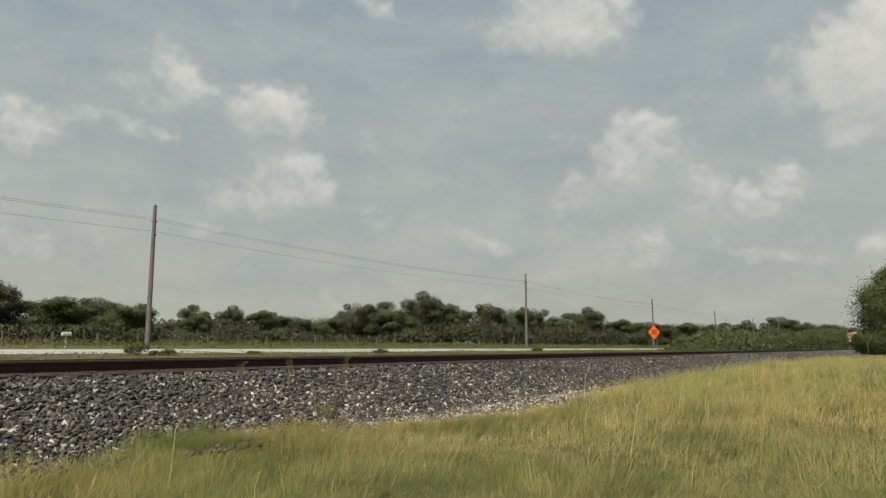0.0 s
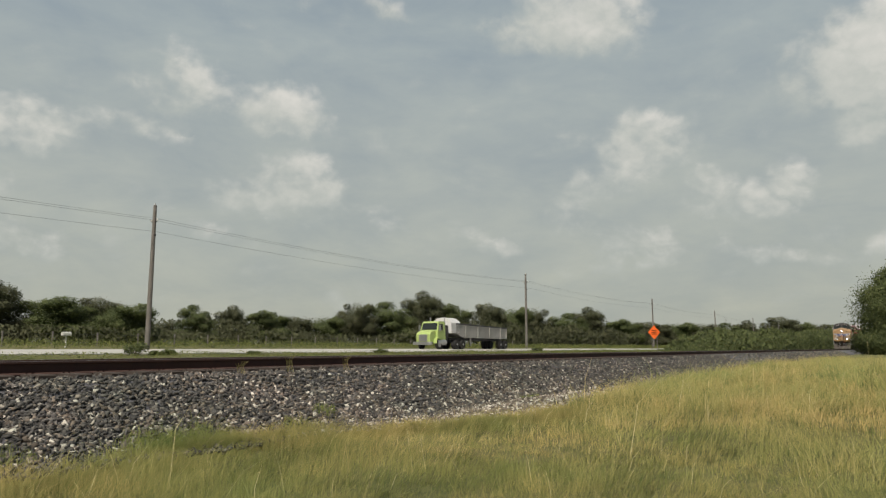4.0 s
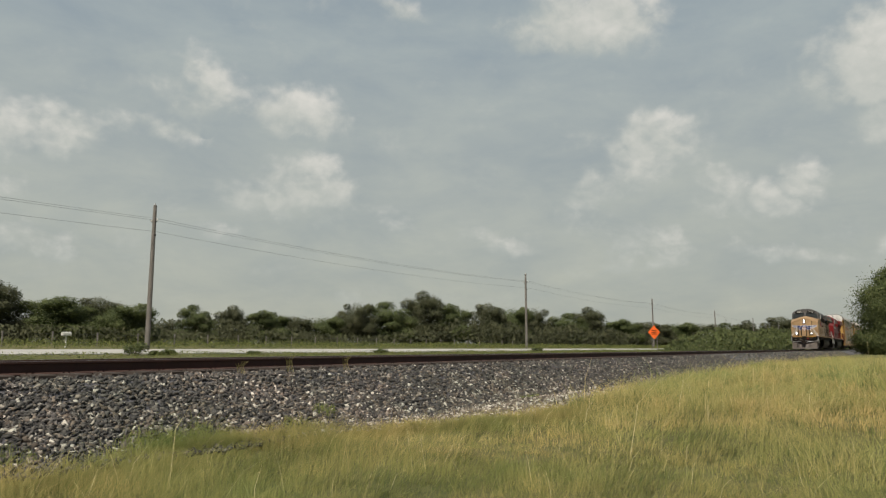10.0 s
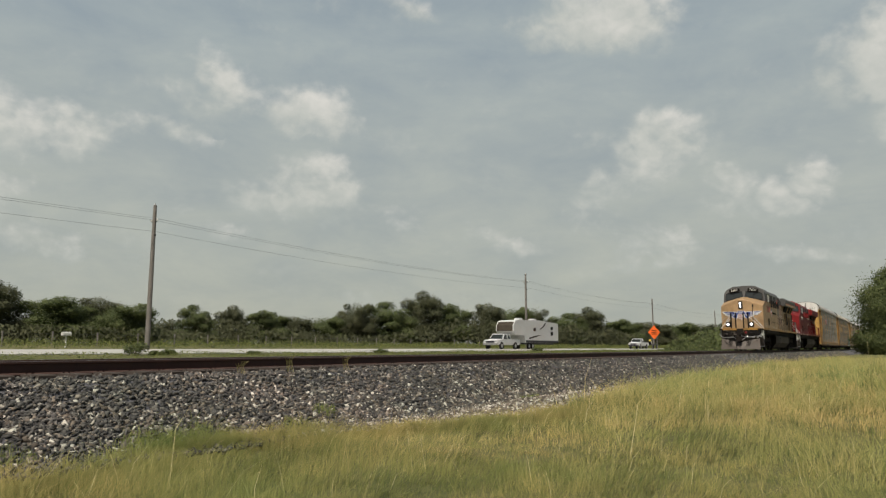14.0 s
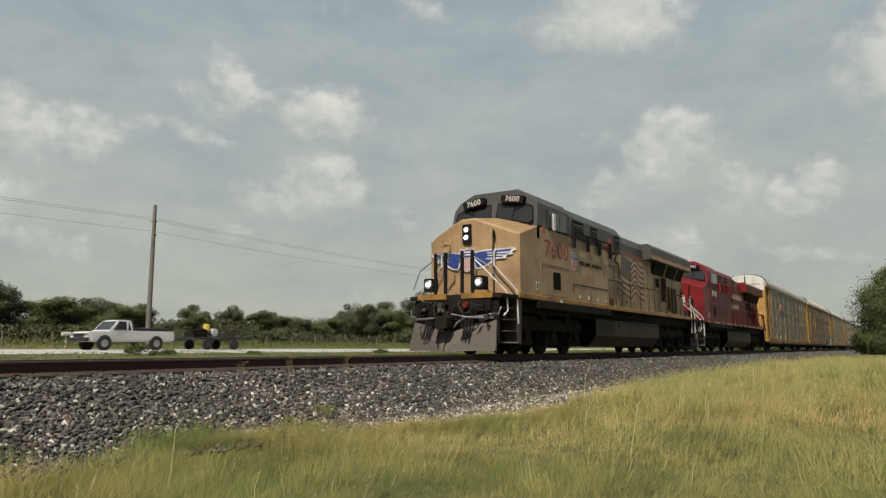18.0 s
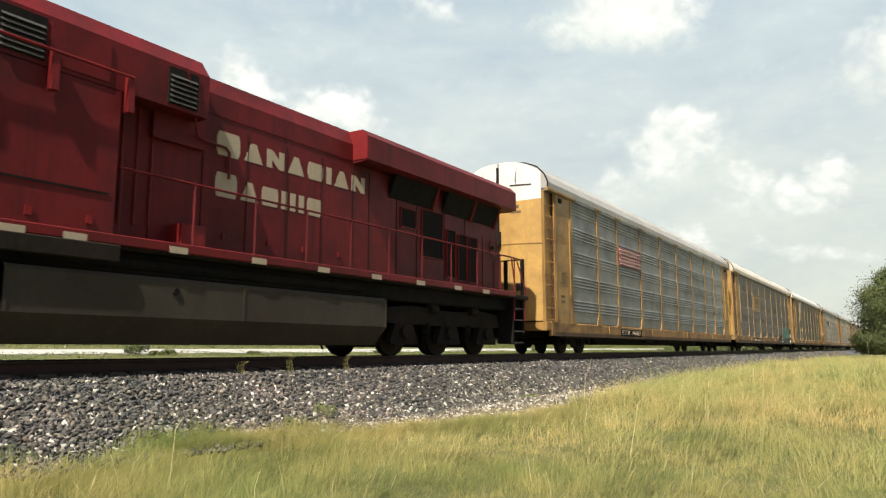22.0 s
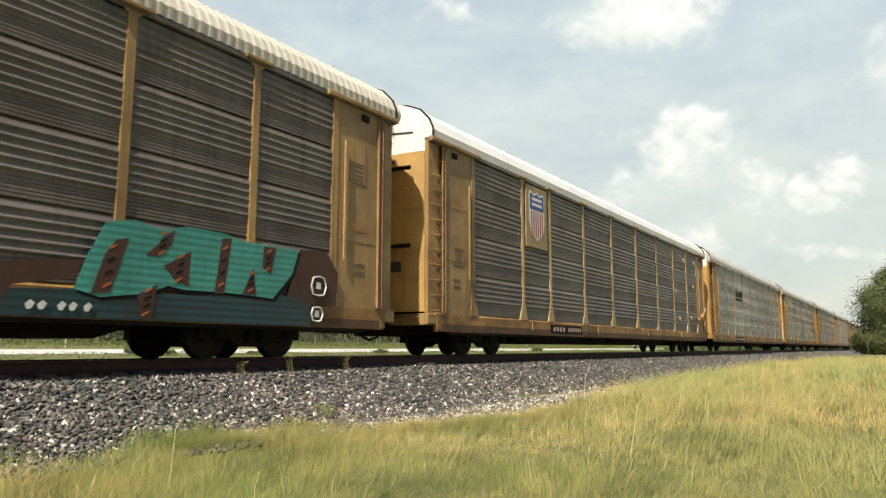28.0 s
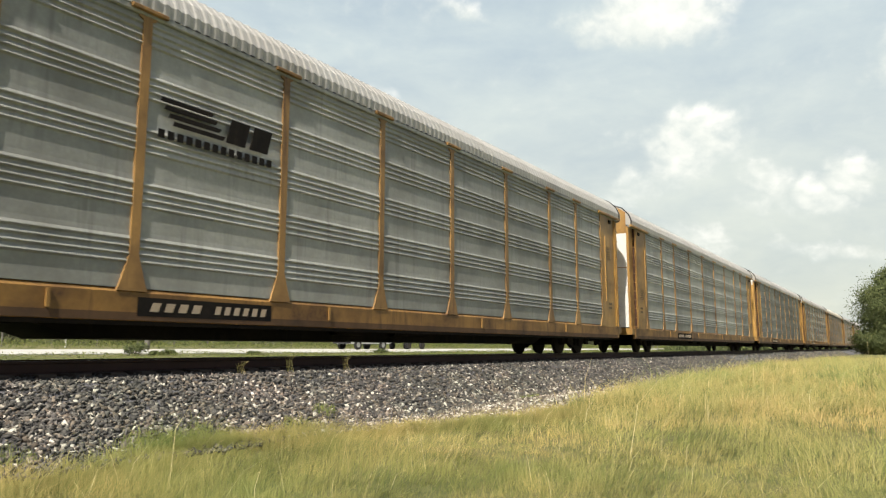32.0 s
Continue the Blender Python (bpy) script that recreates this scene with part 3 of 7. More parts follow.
# ---- sky backdrop: thin veil and drifting clouds on two far shells ----
def cloud_shell(name, label, radius, clouds, veil):
    """A part of a far sphere round the place. clouds: bearing and height in degrees, half width, half height, thickness."""
    m = bpy.data.materials.new(name)
    m.use_nodes = True
    nt = m.node_tree
    nt.nodes.clear()
    out = nt.nodes.new("ShaderNodeOutputMaterial")
    tc = nt.nodes.new("ShaderNodeTexCoord")
    nv = nt.nodes.new("ShaderNodeVectorMath")
    nv.operation = "NORMALIZE"
    link(nt, tc.outputs["Object"], nv.inputs[0])
    sep = nt.nodes.new("ShaderNodeSeparateXYZ")
    link(nt, nv.outputs[0], sep.inputs[0])
    az = maths(nt, "MULTIPLY", maths(nt, "ARCTAN2", sep.outputs["Y"], sep.outputs["X"]), 57.2958)
    el = maths(nt, "MULTIPLY", maths(nt, "ARCSINE", sep.outputs["Z"]), 57.2958)
    ae = nt.nodes.new("ShaderNodeCombineXYZ")
    link(nt, az, ae.inputs["X"])
    link(nt, el, ae.inputs["Y"])
    def wisps(scale, detail, sy, rough):
        t = nt.nodes.new("ShaderNodeTexNoise")
        t.inputs["Scale"].default_value, t.inputs["Detail"].default_value, t.inputs["Roughness"].default_value = scale, detail, rough
        t.inputs["Distortion"].default_value = 0.25
        mp = nt.nodes.new("ShaderNodeMapping")
        mp.inputs["Scale"].default_value = (1, sy, 1)
        link(nt, ae.outputs[0], mp.inputs["Vector"])
        link(nt, mp.outputs[0], t.inputs["Vector"])
        return t.outputs["Fac"]
    warp = nt.nodes.new("ShaderNodeTexNoise")
    warp.inputs["Scale"].default_value, warp.inputs["Detail"].default_value = 0.45, 4.0
    link(nt, ae.outputs[0], warp.inputs["Vector"])
    shift = nt.nodes.new("ShaderNodeVectorMath")
    shift.operation = "MULTIPLY_ADD"
    link(nt, warp.outputs["Color"], shift.inputs[0])
    shift.inputs[1].default_value = (2.6, 1.8, 0.0)
    bent = nt.nodes.new("ShaderNodeVectorMath")
    bent.operation = "ADD"
    shift.inputs[2].default_value = (-1.3, -0.9, 0.0)
    link(nt, ae.outputs[0], bent.inputs[0])
    link(nt, shift.outputs[0], bent.inputs[1])
    total = weight = slant = None
    for a, e, wa, we, rise, k in clouds:
        mp = nt.nodes.new("ShaderNodeMapping")
        mp.vector_type = "TEXTURE"
        mp.inputs["Location"].default_value = (a, e, 0)
        mp.inputs["Rotation"].default_value = (0, 0, radians(-rise))
        mp.inputs["Scale"].default_value = (wa * 1.3, we * 1.35, 1)
        link(nt, bent.outputs[0], mp.inputs["Vector"])
        ln = nt.nodes.new("ShaderNodeVectorMath")
        ln.operation = "LENGTH"
        link(nt, mp.outputs[0], ln.inputs[0])
        one = maths(nt, "MULTIPLY", maths(nt, "SUBTRACT", 1.5, ln.outputs["Value"], True), k)
        sp = nt.nodes.new("ShaderNodeSeparateXYZ")
        link(nt, mp.outputs[0], sp.inputs[0])
        side = maths(nt, "MULTIPLY", one, maths(nt, "ADD", sp.outputs["Y"], maths(nt, "MULTIPLY", sp.outputs["X"], -0.35)))
        weight = one if weight is None else maths(nt, "ADD", weight, one)
        slant = side if slant is None else maths(nt, "ADD", slant, side)
        total = one if total is None else maths(nt, "MAXIMUM", total, one)
    # height within the cloud, from its shaded base (-1) to its lit top (1)
    top = maths(nt, "DIVIDE", slant, maths(nt, "MAXIMUM", weight, 0.05))
    big, fine = wisps(0.3, 6, 1.3, 0.52), wisps(1.0, 4, 1.2, 0.5)
    edge = maths(nt, "ADD", total, maths(nt, "MULTIPLY", maths(nt, "SUBTRACT", big, 0.5), 1.9))
    edge = maths(nt, "ADD", edge, maths(nt, "MULTIPLY", maths(nt, "SUBTRACT", fine, 0.5), 0.5))
    edge = maths(nt, "ADD", edge, maths(nt, "MULTIPLY", maths(nt, "MINIMUM", top, 0.0), 0.3))
    body = nt.nodes.new("ShaderNodeMapRange")
    body.interpolation_type = "SMOOTHERSTEP"
    body.inputs["From Min"].default_value, body.inputs["From Max"].default_value = 0.0, 1.3
    link(nt, edge, body.inputs["Value"])
    alpha = body.outputs["Result"]
    lit = ramp(nt, maths(nt, "ADD", maths(nt, "ADD", maths(nt, "MULTIPLY", fine, 0.35), maths(nt, "MULTIPLY", edge, 0.2)), maths(nt, "ADD", maths(nt, "MULTIPLY", top, 0.4), 0.12)), [(0.2, (0.455, 0.485, 0.455)), (0.5, (0.56, 0.57, 0.525)), (0.85, (0.72, 0.70, 0.645))])
    em = nt.nodes.new("ShaderNodeEmission")
    link(nt, lit, em.inputs["Color"])
    tr = nt.nodes.new("ShaderNodeBsdfTransparent")
    base = tr.outputs[0]
    if veil:
        ve = nt.nodes.new("ShaderNodeEmission")
        height = maths(nt, "DIVIDE", el, 40.0, True)
        vc = ramp(nt, height, [(0.0, (0.505, 0.525, 0.455)), (0.3, (0.48, 0.52, 0.487)), (0.6, (0.42, 0.485, 0.5)), (1.0, (0.31, 0.39, 0.45))])
        link(nt, mix(nt, 1.0, vc, ramp(nt, wisps(0.1, 6, 2.4, 0.6), [(0.3, (0.88, 0.9, 0.94)), (0.7, (1.13, 1.1, 1.05))]), "MULTIPLY"), ve.inputs["Color"])
        mv = nt.nodes.new("ShaderNodeMixShader")
        mv.inputs[0].default_value = veil
        link(nt, tr.outputs[0], mv.inputs[1])
        link(nt, ve.outputs[0], mv.inputs[2])
        base = mv.outputs[0]
    mx = nt.nodes.new("ShaderNodeMixShader")
    link(nt, maths(nt, "MULTIPLY", alpha, 0.9), mx.inputs[0])
    link(nt, base, mx.inputs[1])
    link(nt, em.outputs[0], mx.inputs[2])
    link(nt, mx.outputs[0], out.inputs["Surface"])
    sh = Shape()
    na, ne = 48, 14
    vs = []
    for i in range(na + 1):
        for j in range(ne + 1):
            a, e = radians(-45 + 160 * i / na), radians(-1.5 + 53 * j / ne)
            vs.append((radius * math.cos(a) * math.cos(e), radius * math.sin(a) * math.cos(e), radius * math.sin(e)))
    sh.add(vs, [(i * (ne + 1) + j, (i + 1) * (ne + 1) + j, (i + 1) * (ne + 1) + j + 1, i * (ne + 1) + j + 1) for i in range(na) for j in range(ne)])
    me = bpy.data.meshes.new(name)
    me.from_pydata(sh.v, [], sh.f)
    me.shade_smooth()
    me.materials.append(m)
    ob = tagged(new(name, me), label, "sky", kind="structure")
    ob.matrix_basis = Matrix.Translation(EYE)
    return ob


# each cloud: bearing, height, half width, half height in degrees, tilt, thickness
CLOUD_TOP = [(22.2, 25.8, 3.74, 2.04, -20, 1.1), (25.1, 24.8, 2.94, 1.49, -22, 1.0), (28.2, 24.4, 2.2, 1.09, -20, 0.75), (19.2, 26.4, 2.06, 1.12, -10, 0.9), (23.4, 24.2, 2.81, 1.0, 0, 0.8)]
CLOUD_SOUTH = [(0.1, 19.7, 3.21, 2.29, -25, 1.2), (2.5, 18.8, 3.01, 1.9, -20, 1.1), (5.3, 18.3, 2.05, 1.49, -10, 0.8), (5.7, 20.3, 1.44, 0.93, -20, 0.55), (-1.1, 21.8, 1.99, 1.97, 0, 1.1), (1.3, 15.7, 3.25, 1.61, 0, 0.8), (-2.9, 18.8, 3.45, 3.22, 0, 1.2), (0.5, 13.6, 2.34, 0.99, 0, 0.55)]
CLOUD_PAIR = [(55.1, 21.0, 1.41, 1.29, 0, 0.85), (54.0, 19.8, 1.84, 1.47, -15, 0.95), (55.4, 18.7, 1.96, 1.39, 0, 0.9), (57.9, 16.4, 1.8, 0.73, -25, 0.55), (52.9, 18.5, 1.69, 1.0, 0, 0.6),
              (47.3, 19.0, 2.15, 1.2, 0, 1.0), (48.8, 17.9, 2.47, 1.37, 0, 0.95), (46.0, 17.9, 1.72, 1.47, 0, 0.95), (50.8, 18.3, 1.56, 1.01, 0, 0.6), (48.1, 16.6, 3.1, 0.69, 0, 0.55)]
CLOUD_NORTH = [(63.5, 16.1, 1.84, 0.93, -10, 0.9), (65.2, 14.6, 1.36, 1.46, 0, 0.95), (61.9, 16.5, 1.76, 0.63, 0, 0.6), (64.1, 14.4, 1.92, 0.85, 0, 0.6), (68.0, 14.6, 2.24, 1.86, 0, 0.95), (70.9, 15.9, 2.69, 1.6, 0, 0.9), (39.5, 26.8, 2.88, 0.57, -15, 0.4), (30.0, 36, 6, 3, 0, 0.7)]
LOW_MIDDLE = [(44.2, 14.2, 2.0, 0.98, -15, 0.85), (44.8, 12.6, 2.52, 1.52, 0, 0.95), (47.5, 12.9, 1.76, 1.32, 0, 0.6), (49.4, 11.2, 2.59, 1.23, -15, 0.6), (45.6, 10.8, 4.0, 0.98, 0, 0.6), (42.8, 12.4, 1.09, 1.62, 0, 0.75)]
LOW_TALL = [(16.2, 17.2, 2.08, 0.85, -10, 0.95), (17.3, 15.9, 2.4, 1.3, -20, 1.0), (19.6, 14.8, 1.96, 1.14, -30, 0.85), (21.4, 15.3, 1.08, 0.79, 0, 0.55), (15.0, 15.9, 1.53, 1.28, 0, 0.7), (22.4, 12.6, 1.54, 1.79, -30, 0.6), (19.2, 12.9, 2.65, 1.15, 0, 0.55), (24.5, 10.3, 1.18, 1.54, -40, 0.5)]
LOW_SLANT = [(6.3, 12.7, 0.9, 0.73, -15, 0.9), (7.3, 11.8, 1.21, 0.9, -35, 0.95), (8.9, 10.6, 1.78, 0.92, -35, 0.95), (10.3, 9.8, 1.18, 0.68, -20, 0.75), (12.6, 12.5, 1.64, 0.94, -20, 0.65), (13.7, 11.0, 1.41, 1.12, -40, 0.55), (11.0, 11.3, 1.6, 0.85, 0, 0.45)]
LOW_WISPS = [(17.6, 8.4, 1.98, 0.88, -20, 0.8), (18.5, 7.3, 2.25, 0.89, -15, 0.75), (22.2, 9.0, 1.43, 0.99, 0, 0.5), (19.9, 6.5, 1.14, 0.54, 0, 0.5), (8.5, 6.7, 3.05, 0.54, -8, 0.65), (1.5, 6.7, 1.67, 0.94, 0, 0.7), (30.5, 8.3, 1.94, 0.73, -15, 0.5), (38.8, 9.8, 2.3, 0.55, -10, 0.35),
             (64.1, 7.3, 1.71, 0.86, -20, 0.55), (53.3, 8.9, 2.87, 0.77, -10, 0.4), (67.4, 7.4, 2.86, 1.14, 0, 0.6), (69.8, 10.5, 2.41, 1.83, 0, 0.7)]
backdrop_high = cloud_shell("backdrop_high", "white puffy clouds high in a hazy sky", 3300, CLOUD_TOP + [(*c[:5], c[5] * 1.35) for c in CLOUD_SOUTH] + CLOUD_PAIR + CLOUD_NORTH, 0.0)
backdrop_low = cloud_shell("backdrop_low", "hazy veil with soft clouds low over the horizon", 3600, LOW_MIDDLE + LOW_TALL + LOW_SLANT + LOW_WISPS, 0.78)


# ---- poles, wires, sign ----
POLE_Y = 46.0


def utility_pole(x, tall):
    zb = ground_z(x, POLE_Y) - 0.1
    th = thing("utility_pole", "tall weathered wooden utility pole beyond the road", "utility pole", "poles along the road", pose(x, POLE_Y, zb))
    rings = [[(math.cos(w) * r, math.sin(w) * r, z) for w in (2 * math.pi * i / 10 for i in range(10))] for r, z in ((0.19, 0), (0.17, tall * 0.4), (0.125, tall - 0.02), (0.10, tall))]
    part("pole", Shape().hull(rings), M_POLE, th, smooth=40)
    for s in (-1, 1):
        arm = part("bracket", Shape().tube([(0, s * 0.1, tall - 1.32), (0, s * 0.34, tall - 1.2)], 0.03), M_DARK, th)
        part("insulator", Shape().disc((0, s * 0.36, tall - 1.13), 0.06, 0.08, "z", 10), M_WHITE, arm, "pale ceramic insulator")
    part("bracket", Shape().box(-0.04, 0.04, -0.24, -0.1, tall - 2.32, tall - 2.2), M_DARK, th)
    part("insulator", Shape().disc((0, 0, tall + 0.06), 0.05, 0.07, "z", 10), M_WHITE, th, "pale ceramic insulator")
    return th


POLES = [(-29.8, 10.7), (31.5, 10.7), (92.8, 10.9), (154.5, 10.9), (215, 11.0), (276, 11.0), (337, 11.0)]
for px_, tall in POLES:
    utility_pole(px_, tall)
for (xa, ta), (xb, tb) in zip(POLES, POLES[1:]):
    za, zb = ground_z(xa, POLE_Y) - 0.1 + ta, ground_z(xb, POLE_Y) - 0.1 + tb
    for dy, dz, r in ((-0.36, -1.05, 0.009), (0.36, -1.05, 0.009), (-0.2, -2.0, 0.009)):
        pts = [(xa + (xb - xa) * k / 14, POLE_Y + dy, za + (zb - za) * k / 14 + dz - 0.55 * 4 * (k / 14) * (1 - k / 14)) for k in range(15)]
        w = new("power_line", Shape().tube(pts, r, 4).mesh("power_line"))
        w.data.materials.append(M_WIRE)
        tagged(w, "thin dark power line hanging between poles", "power line", "power lines")

# distant thin poles
for x, y, tall in ((37.5, 95.0, 8.5), (300, 60, 11), (420, 58, 11)):
    o = new("far_pole", Shape().tube([(0, 0, -0.3), (0, 0, tall)], 0.09, 8).mesh("far_pole"))
    o.data.materials.append(M_POLE)
    o.matrix_basis = pose(x, y, ground_z(x, y))
    tagged(o, "thin distant wooden pole behind the trees", "pole", "distant poles")

sign_x, sign_y = 104.5, 31.0
sign = thing("road_sign", "orange diamond road-work sign on two thin posts", "road sign", at=pose(sign_x, sign_y, ground_z(sign_x, sign_y) - 0.2, 0, 0, -16))
SZ = 3.05
part("panel", Shape().prism([(-1.02, SZ), (0, SZ - 1.02), (1.02, SZ), (0, SZ + 1.02)], "x", -0.02, 0.0), M_ORANGE, sign, "fluorescent orange panel")
for k, z in enumerate((0.28, 0.02, -0.24)):
    part("text_bar", Shape().box(-0.024, -0.02, -0.42, 0.42, SZ + z - 0.05, SZ + z + 0.05), M_BLACK, sign, "unreadable black text line")
for s in (-0.42, 0.42):
    part("post", Shape().block(0.0, 0.06, s - 0.04, s + 0.04, -0.4, SZ + 0.3, 0.01), M_POLE, sign)


# ---- trees ----
def leaf_cloud(rng, lobes, count, size):
    """Leaf clumps scattered over the skins of round lobes: (centre, radii)."""
    wts = np.array([r[0] * r[2] for _, r in lobes])
    k = rng.choice(len(lobes), count, p=wts / wts.sum())
    c = np.array([l[0] for l in lobes])[k]
    r = np.array([l[1] for l in lobes])[k]
    d = rng.normal(size=(count, 3))
    d /= np.linalg.norm(d, axis=1)[:, None]
    p = c + d * r * np.clip(rng.normal(0.85, 0.17, (count, 1)), 0.3, 1.3)
    nrm = d + rng.normal(0, 0.7, (count, 3))
    nrm /= np.linalg.norm(nrm, axis=1)[:, None]
    u = np.cross(nrm, rng.normal(size=(count, 3)))
    u /= np.linalg.norm(u, axis=1)[:, None]
    w = np.cross(nrm, u)
    w *= np.where(np.cross(u, w)[:, 1] > 0, 1.0, -1.0)[:, None]
    s = size * rng.uniform(0.5, 1.3, (count, 1))
    v = np.stack([p - u * s, p + w * s * 0.6, p + u * s, p - w * s * 0.7], 1).reshape(-1, 3)
    f = np.array([(0, 1, 2), (0, 2, 3)])[None] + (np.arange(count) * 4)[:, None, None]
    soft = d + rng.normal(0, 0.24, (count, 3)) + np.array([0, 0, 0.1])
    soft /= np.linalg.norm(soft, axis=1)[:, None]
    return v, f.reshape(-1, 3), np.repeat(soft, 4, axis=0)


def tree_kind(seed, crown_low, count, size, mat):
    """A broad shrubby tree one metre high and about one wide; scaled when placed."""
    rng = np.random.default_rng(seed)
    th = thing("tree", "dense dark green broadleaf tree beyond the road", "tree", "trees beyond the road", pose(0, 0, -60))
    trunk = Shape()
    top = Vector((rng.uniform(-0.05, 0.05), rng.uniform(-0.05, 0.05), 0.55))
    trunk.hull([[(p[0] + math.cos(w) * r, p[1] + math.sin(w) * r, p[2]) for w in (2 * math.pi * i / 7 for i in range(7))] for p, r in (((0, 0, -0.06), 0.04), ((0.01, 0, 0.2), 0.028), (tuple(top), 0.015))])
    part("trunk", trunk, M_BARK, th, "dark rough trunk", smooth=50)
    lobes = []
    for i in range(11):
        a = rng.uniform(0, 2 * np.pi)
        q = rng.uniform(0.05, 0.36)
        z = rng.uniform(crown_low + 0.14, 0.85 - q * 0.5)
        r = rng.uniform(0.10, 0.19)
        lobes.append(((q * math.cos(a), q * math.sin(a), z), (r * 1.15, r * 1.15, r)))
        limb = Shape().tube([(0.01, 0, 0.18), (q * 0.45 * math.cos(a), q * 0.45 * math.sin(a), z * 0.75), (q * 0.9 * math.cos(a), q * 0.9 * math.sin(a), z)], 0.011, 5)
        if i % 3 == 0:
            part("limb", limb, M_BARK, th)
    lobes.append(((0, 0, 0.55 + crown_low * 0.3), (0.3, 0.3, 0.3)))
    for i in range(8):
        a = 0.785 * i + rng.uniform(-0.2, 0.2)
        lobes.append(((0.3 * math.cos(a), 0.3 * math.sin(a), crown_low + rng.uniform(0.1, 0.22)), (0.17, 0.17, 0.16)))
    for i in range(14):
        a, z = rng.uniform(0, 2 * np.pi), rng.uniform(crown_low + 0.1, 0.93)
        q = 0.40 * math.sqrt(max(0.05, 1 - (2 * z - 0.9) ** 2))
        r = rng.uniform(0.07, 0.11)
        lobes.append(((q * math.cos(a), q * math.sin(a), z), (r * 1.2, r * 1.2, r)))
    v, f, soft = leaf_cloud(rng, lobes, count, size)
    v[:, 2] = np.maximum(v[:, 2], 0.0)
    part("crown", array_mesh("crown", v, f, mat, soft), None, th)
    return th


KINDS = [tree_kind(11 + i, (0.0, 0.12, 0.05)[i % 3], 45000, 0.0118, M_LEAF if i % 2 else M_LEAF_DUSK) for i in range(6)]
# bearing of the foot (degrees from the track's line), distance off the track line, height, breadth
TREES = [(65.5, 62, 5.3, 6.5), (61.5, 60, 4.1, 7.4), (59.0, 64, 4.6, 5.0), (57.3, 58, 4.0, 6.0), (55.0, 66, 2.6, 5.0), (52.3, 60, 4.0, 4.3), (49.6, 62, 4.3, 4.4), (47.0, 60, 4.0, 5.2), (44.7, 62, 3.5, 4.4), (42.5, 60, 3.9, 5.0),
         (40.0, 60, 6.0, 5.4), (37.6, 60, 6.0, 8.5), (34.4, 60, 8.2, 8.0), (32.4, 61, 7.0, 7.0), (29.4, 60, 7.6, 6.6), (27.5, 60, 7.8, 8.0), (25.7, 60, 7.9, 6.6), (23.2, 60, 7.0, 9.0), (21.3, 60, 9.0, 10.0), (18.8, 58, 7.0, 10.0),
         (16.8, 57, 7.0, 12.0), (15.0, 57, 8.0, 14.0), (13.2, 56, 8.4, 13.0), (11.6, 55, 8.8, 14.0), (10.0, 54, 11.0, 14.0), (8.8, 54, 9.0, 18.0), (7.6, 53, 16.5, 20.0), (6.6, 52, 16.0, 20.0), (5.6, 50, 17.0, 24.0), (4.4, 48, 18.0, 28.0), (3.7, 47, 20.0, 30.0), (69.5, 62, 5.5, 7.0), (74, 62, 5.5, 7.0)]
rng = np.random.default_rng(21)
for i, (bearing, off, tall, broad) in enumerate(TREES):
    x = off / math.tan(radians(bearing))
    m = pose(x, off, ground_z(x, off) - 0.1, 0, 0, bearing - 90 + rng.uniform(-25, 25)) @ Matrix.Diagonal((broad * 1.1, broad * 1.1, tall, 1))
    copy_thing(KINDS[i % 6], m)
for k in KINDS:
    for o in (*k.children_recursive, k):
        bpy.data.objects.remove(o)

# brush and weeds under and between the trees
n = 64000
bear = np.radians(np.concatenate([rng.uniform(3.2, 30, n * 2 // 3), rng.uniform(30, 75, n - n * 2 // 3)]))
off = rng.uniform(53, 68, n)
bx_ = off / np.tan(bear)
hz = np.array([(0.55 if a < 45 else 1.0) * 1.5 + 1.9 * (0.35 if a < 45 else 1.0) * (0.5 + noise.noise((a * 0.05, b_ * 0.1, 1))) * (1 + max(0, a - 60) * 0.012) for a, b_ in zip(bx_, off)])
pos = np.stack([bx_, off, np.array([ground_z(a, b_) for a, b_ in zip(bx_, off)]) + hz * rng.random(n) ** 0.8], 1)
lob = rng.normal(size=(n, 3, 3))
u, w = lob[:, 0] / np.linalg.norm(lob[:, 0], axis=1)[:, None], lob[:, 1] / np.linalg.norm(lob[:, 1], axis=1)[:, None]
face = np.cross(u, w)
w = w * np.where(face[:, 0] * bx_ + face[:, 1] * off > 0, 1.0, -1.0)[:, None]
sz = (0.075 + 0.0014 * np.clip(bx_, 0, 400))[:, None] * rng.uniform(0.6, 1.5, (n, 1))
v = np.stack([pos - u * sz, pos + w * sz * 0.7, pos + u * sz, pos - w * sz * 0.7], 1).reshape(-1, 3)
f = (np.array([(0, 1, 2), (0, 2, 3)])[None] + (np.arange(n) * 4)[:, None, None]).reshape(-1, 3)
tagged(new("brush", array_mesh("brush", v, f, M_LEAF_DUSK, np.repeat(np.stack([rng.normal(-0.1, 0.4, n), rng.normal(-0.8, 0.3, n), rng.normal(0.35, 0.3, n)], 1), 4, axis=0))), "dark green brush along the foot of the trees", "brush", kind="stuff")

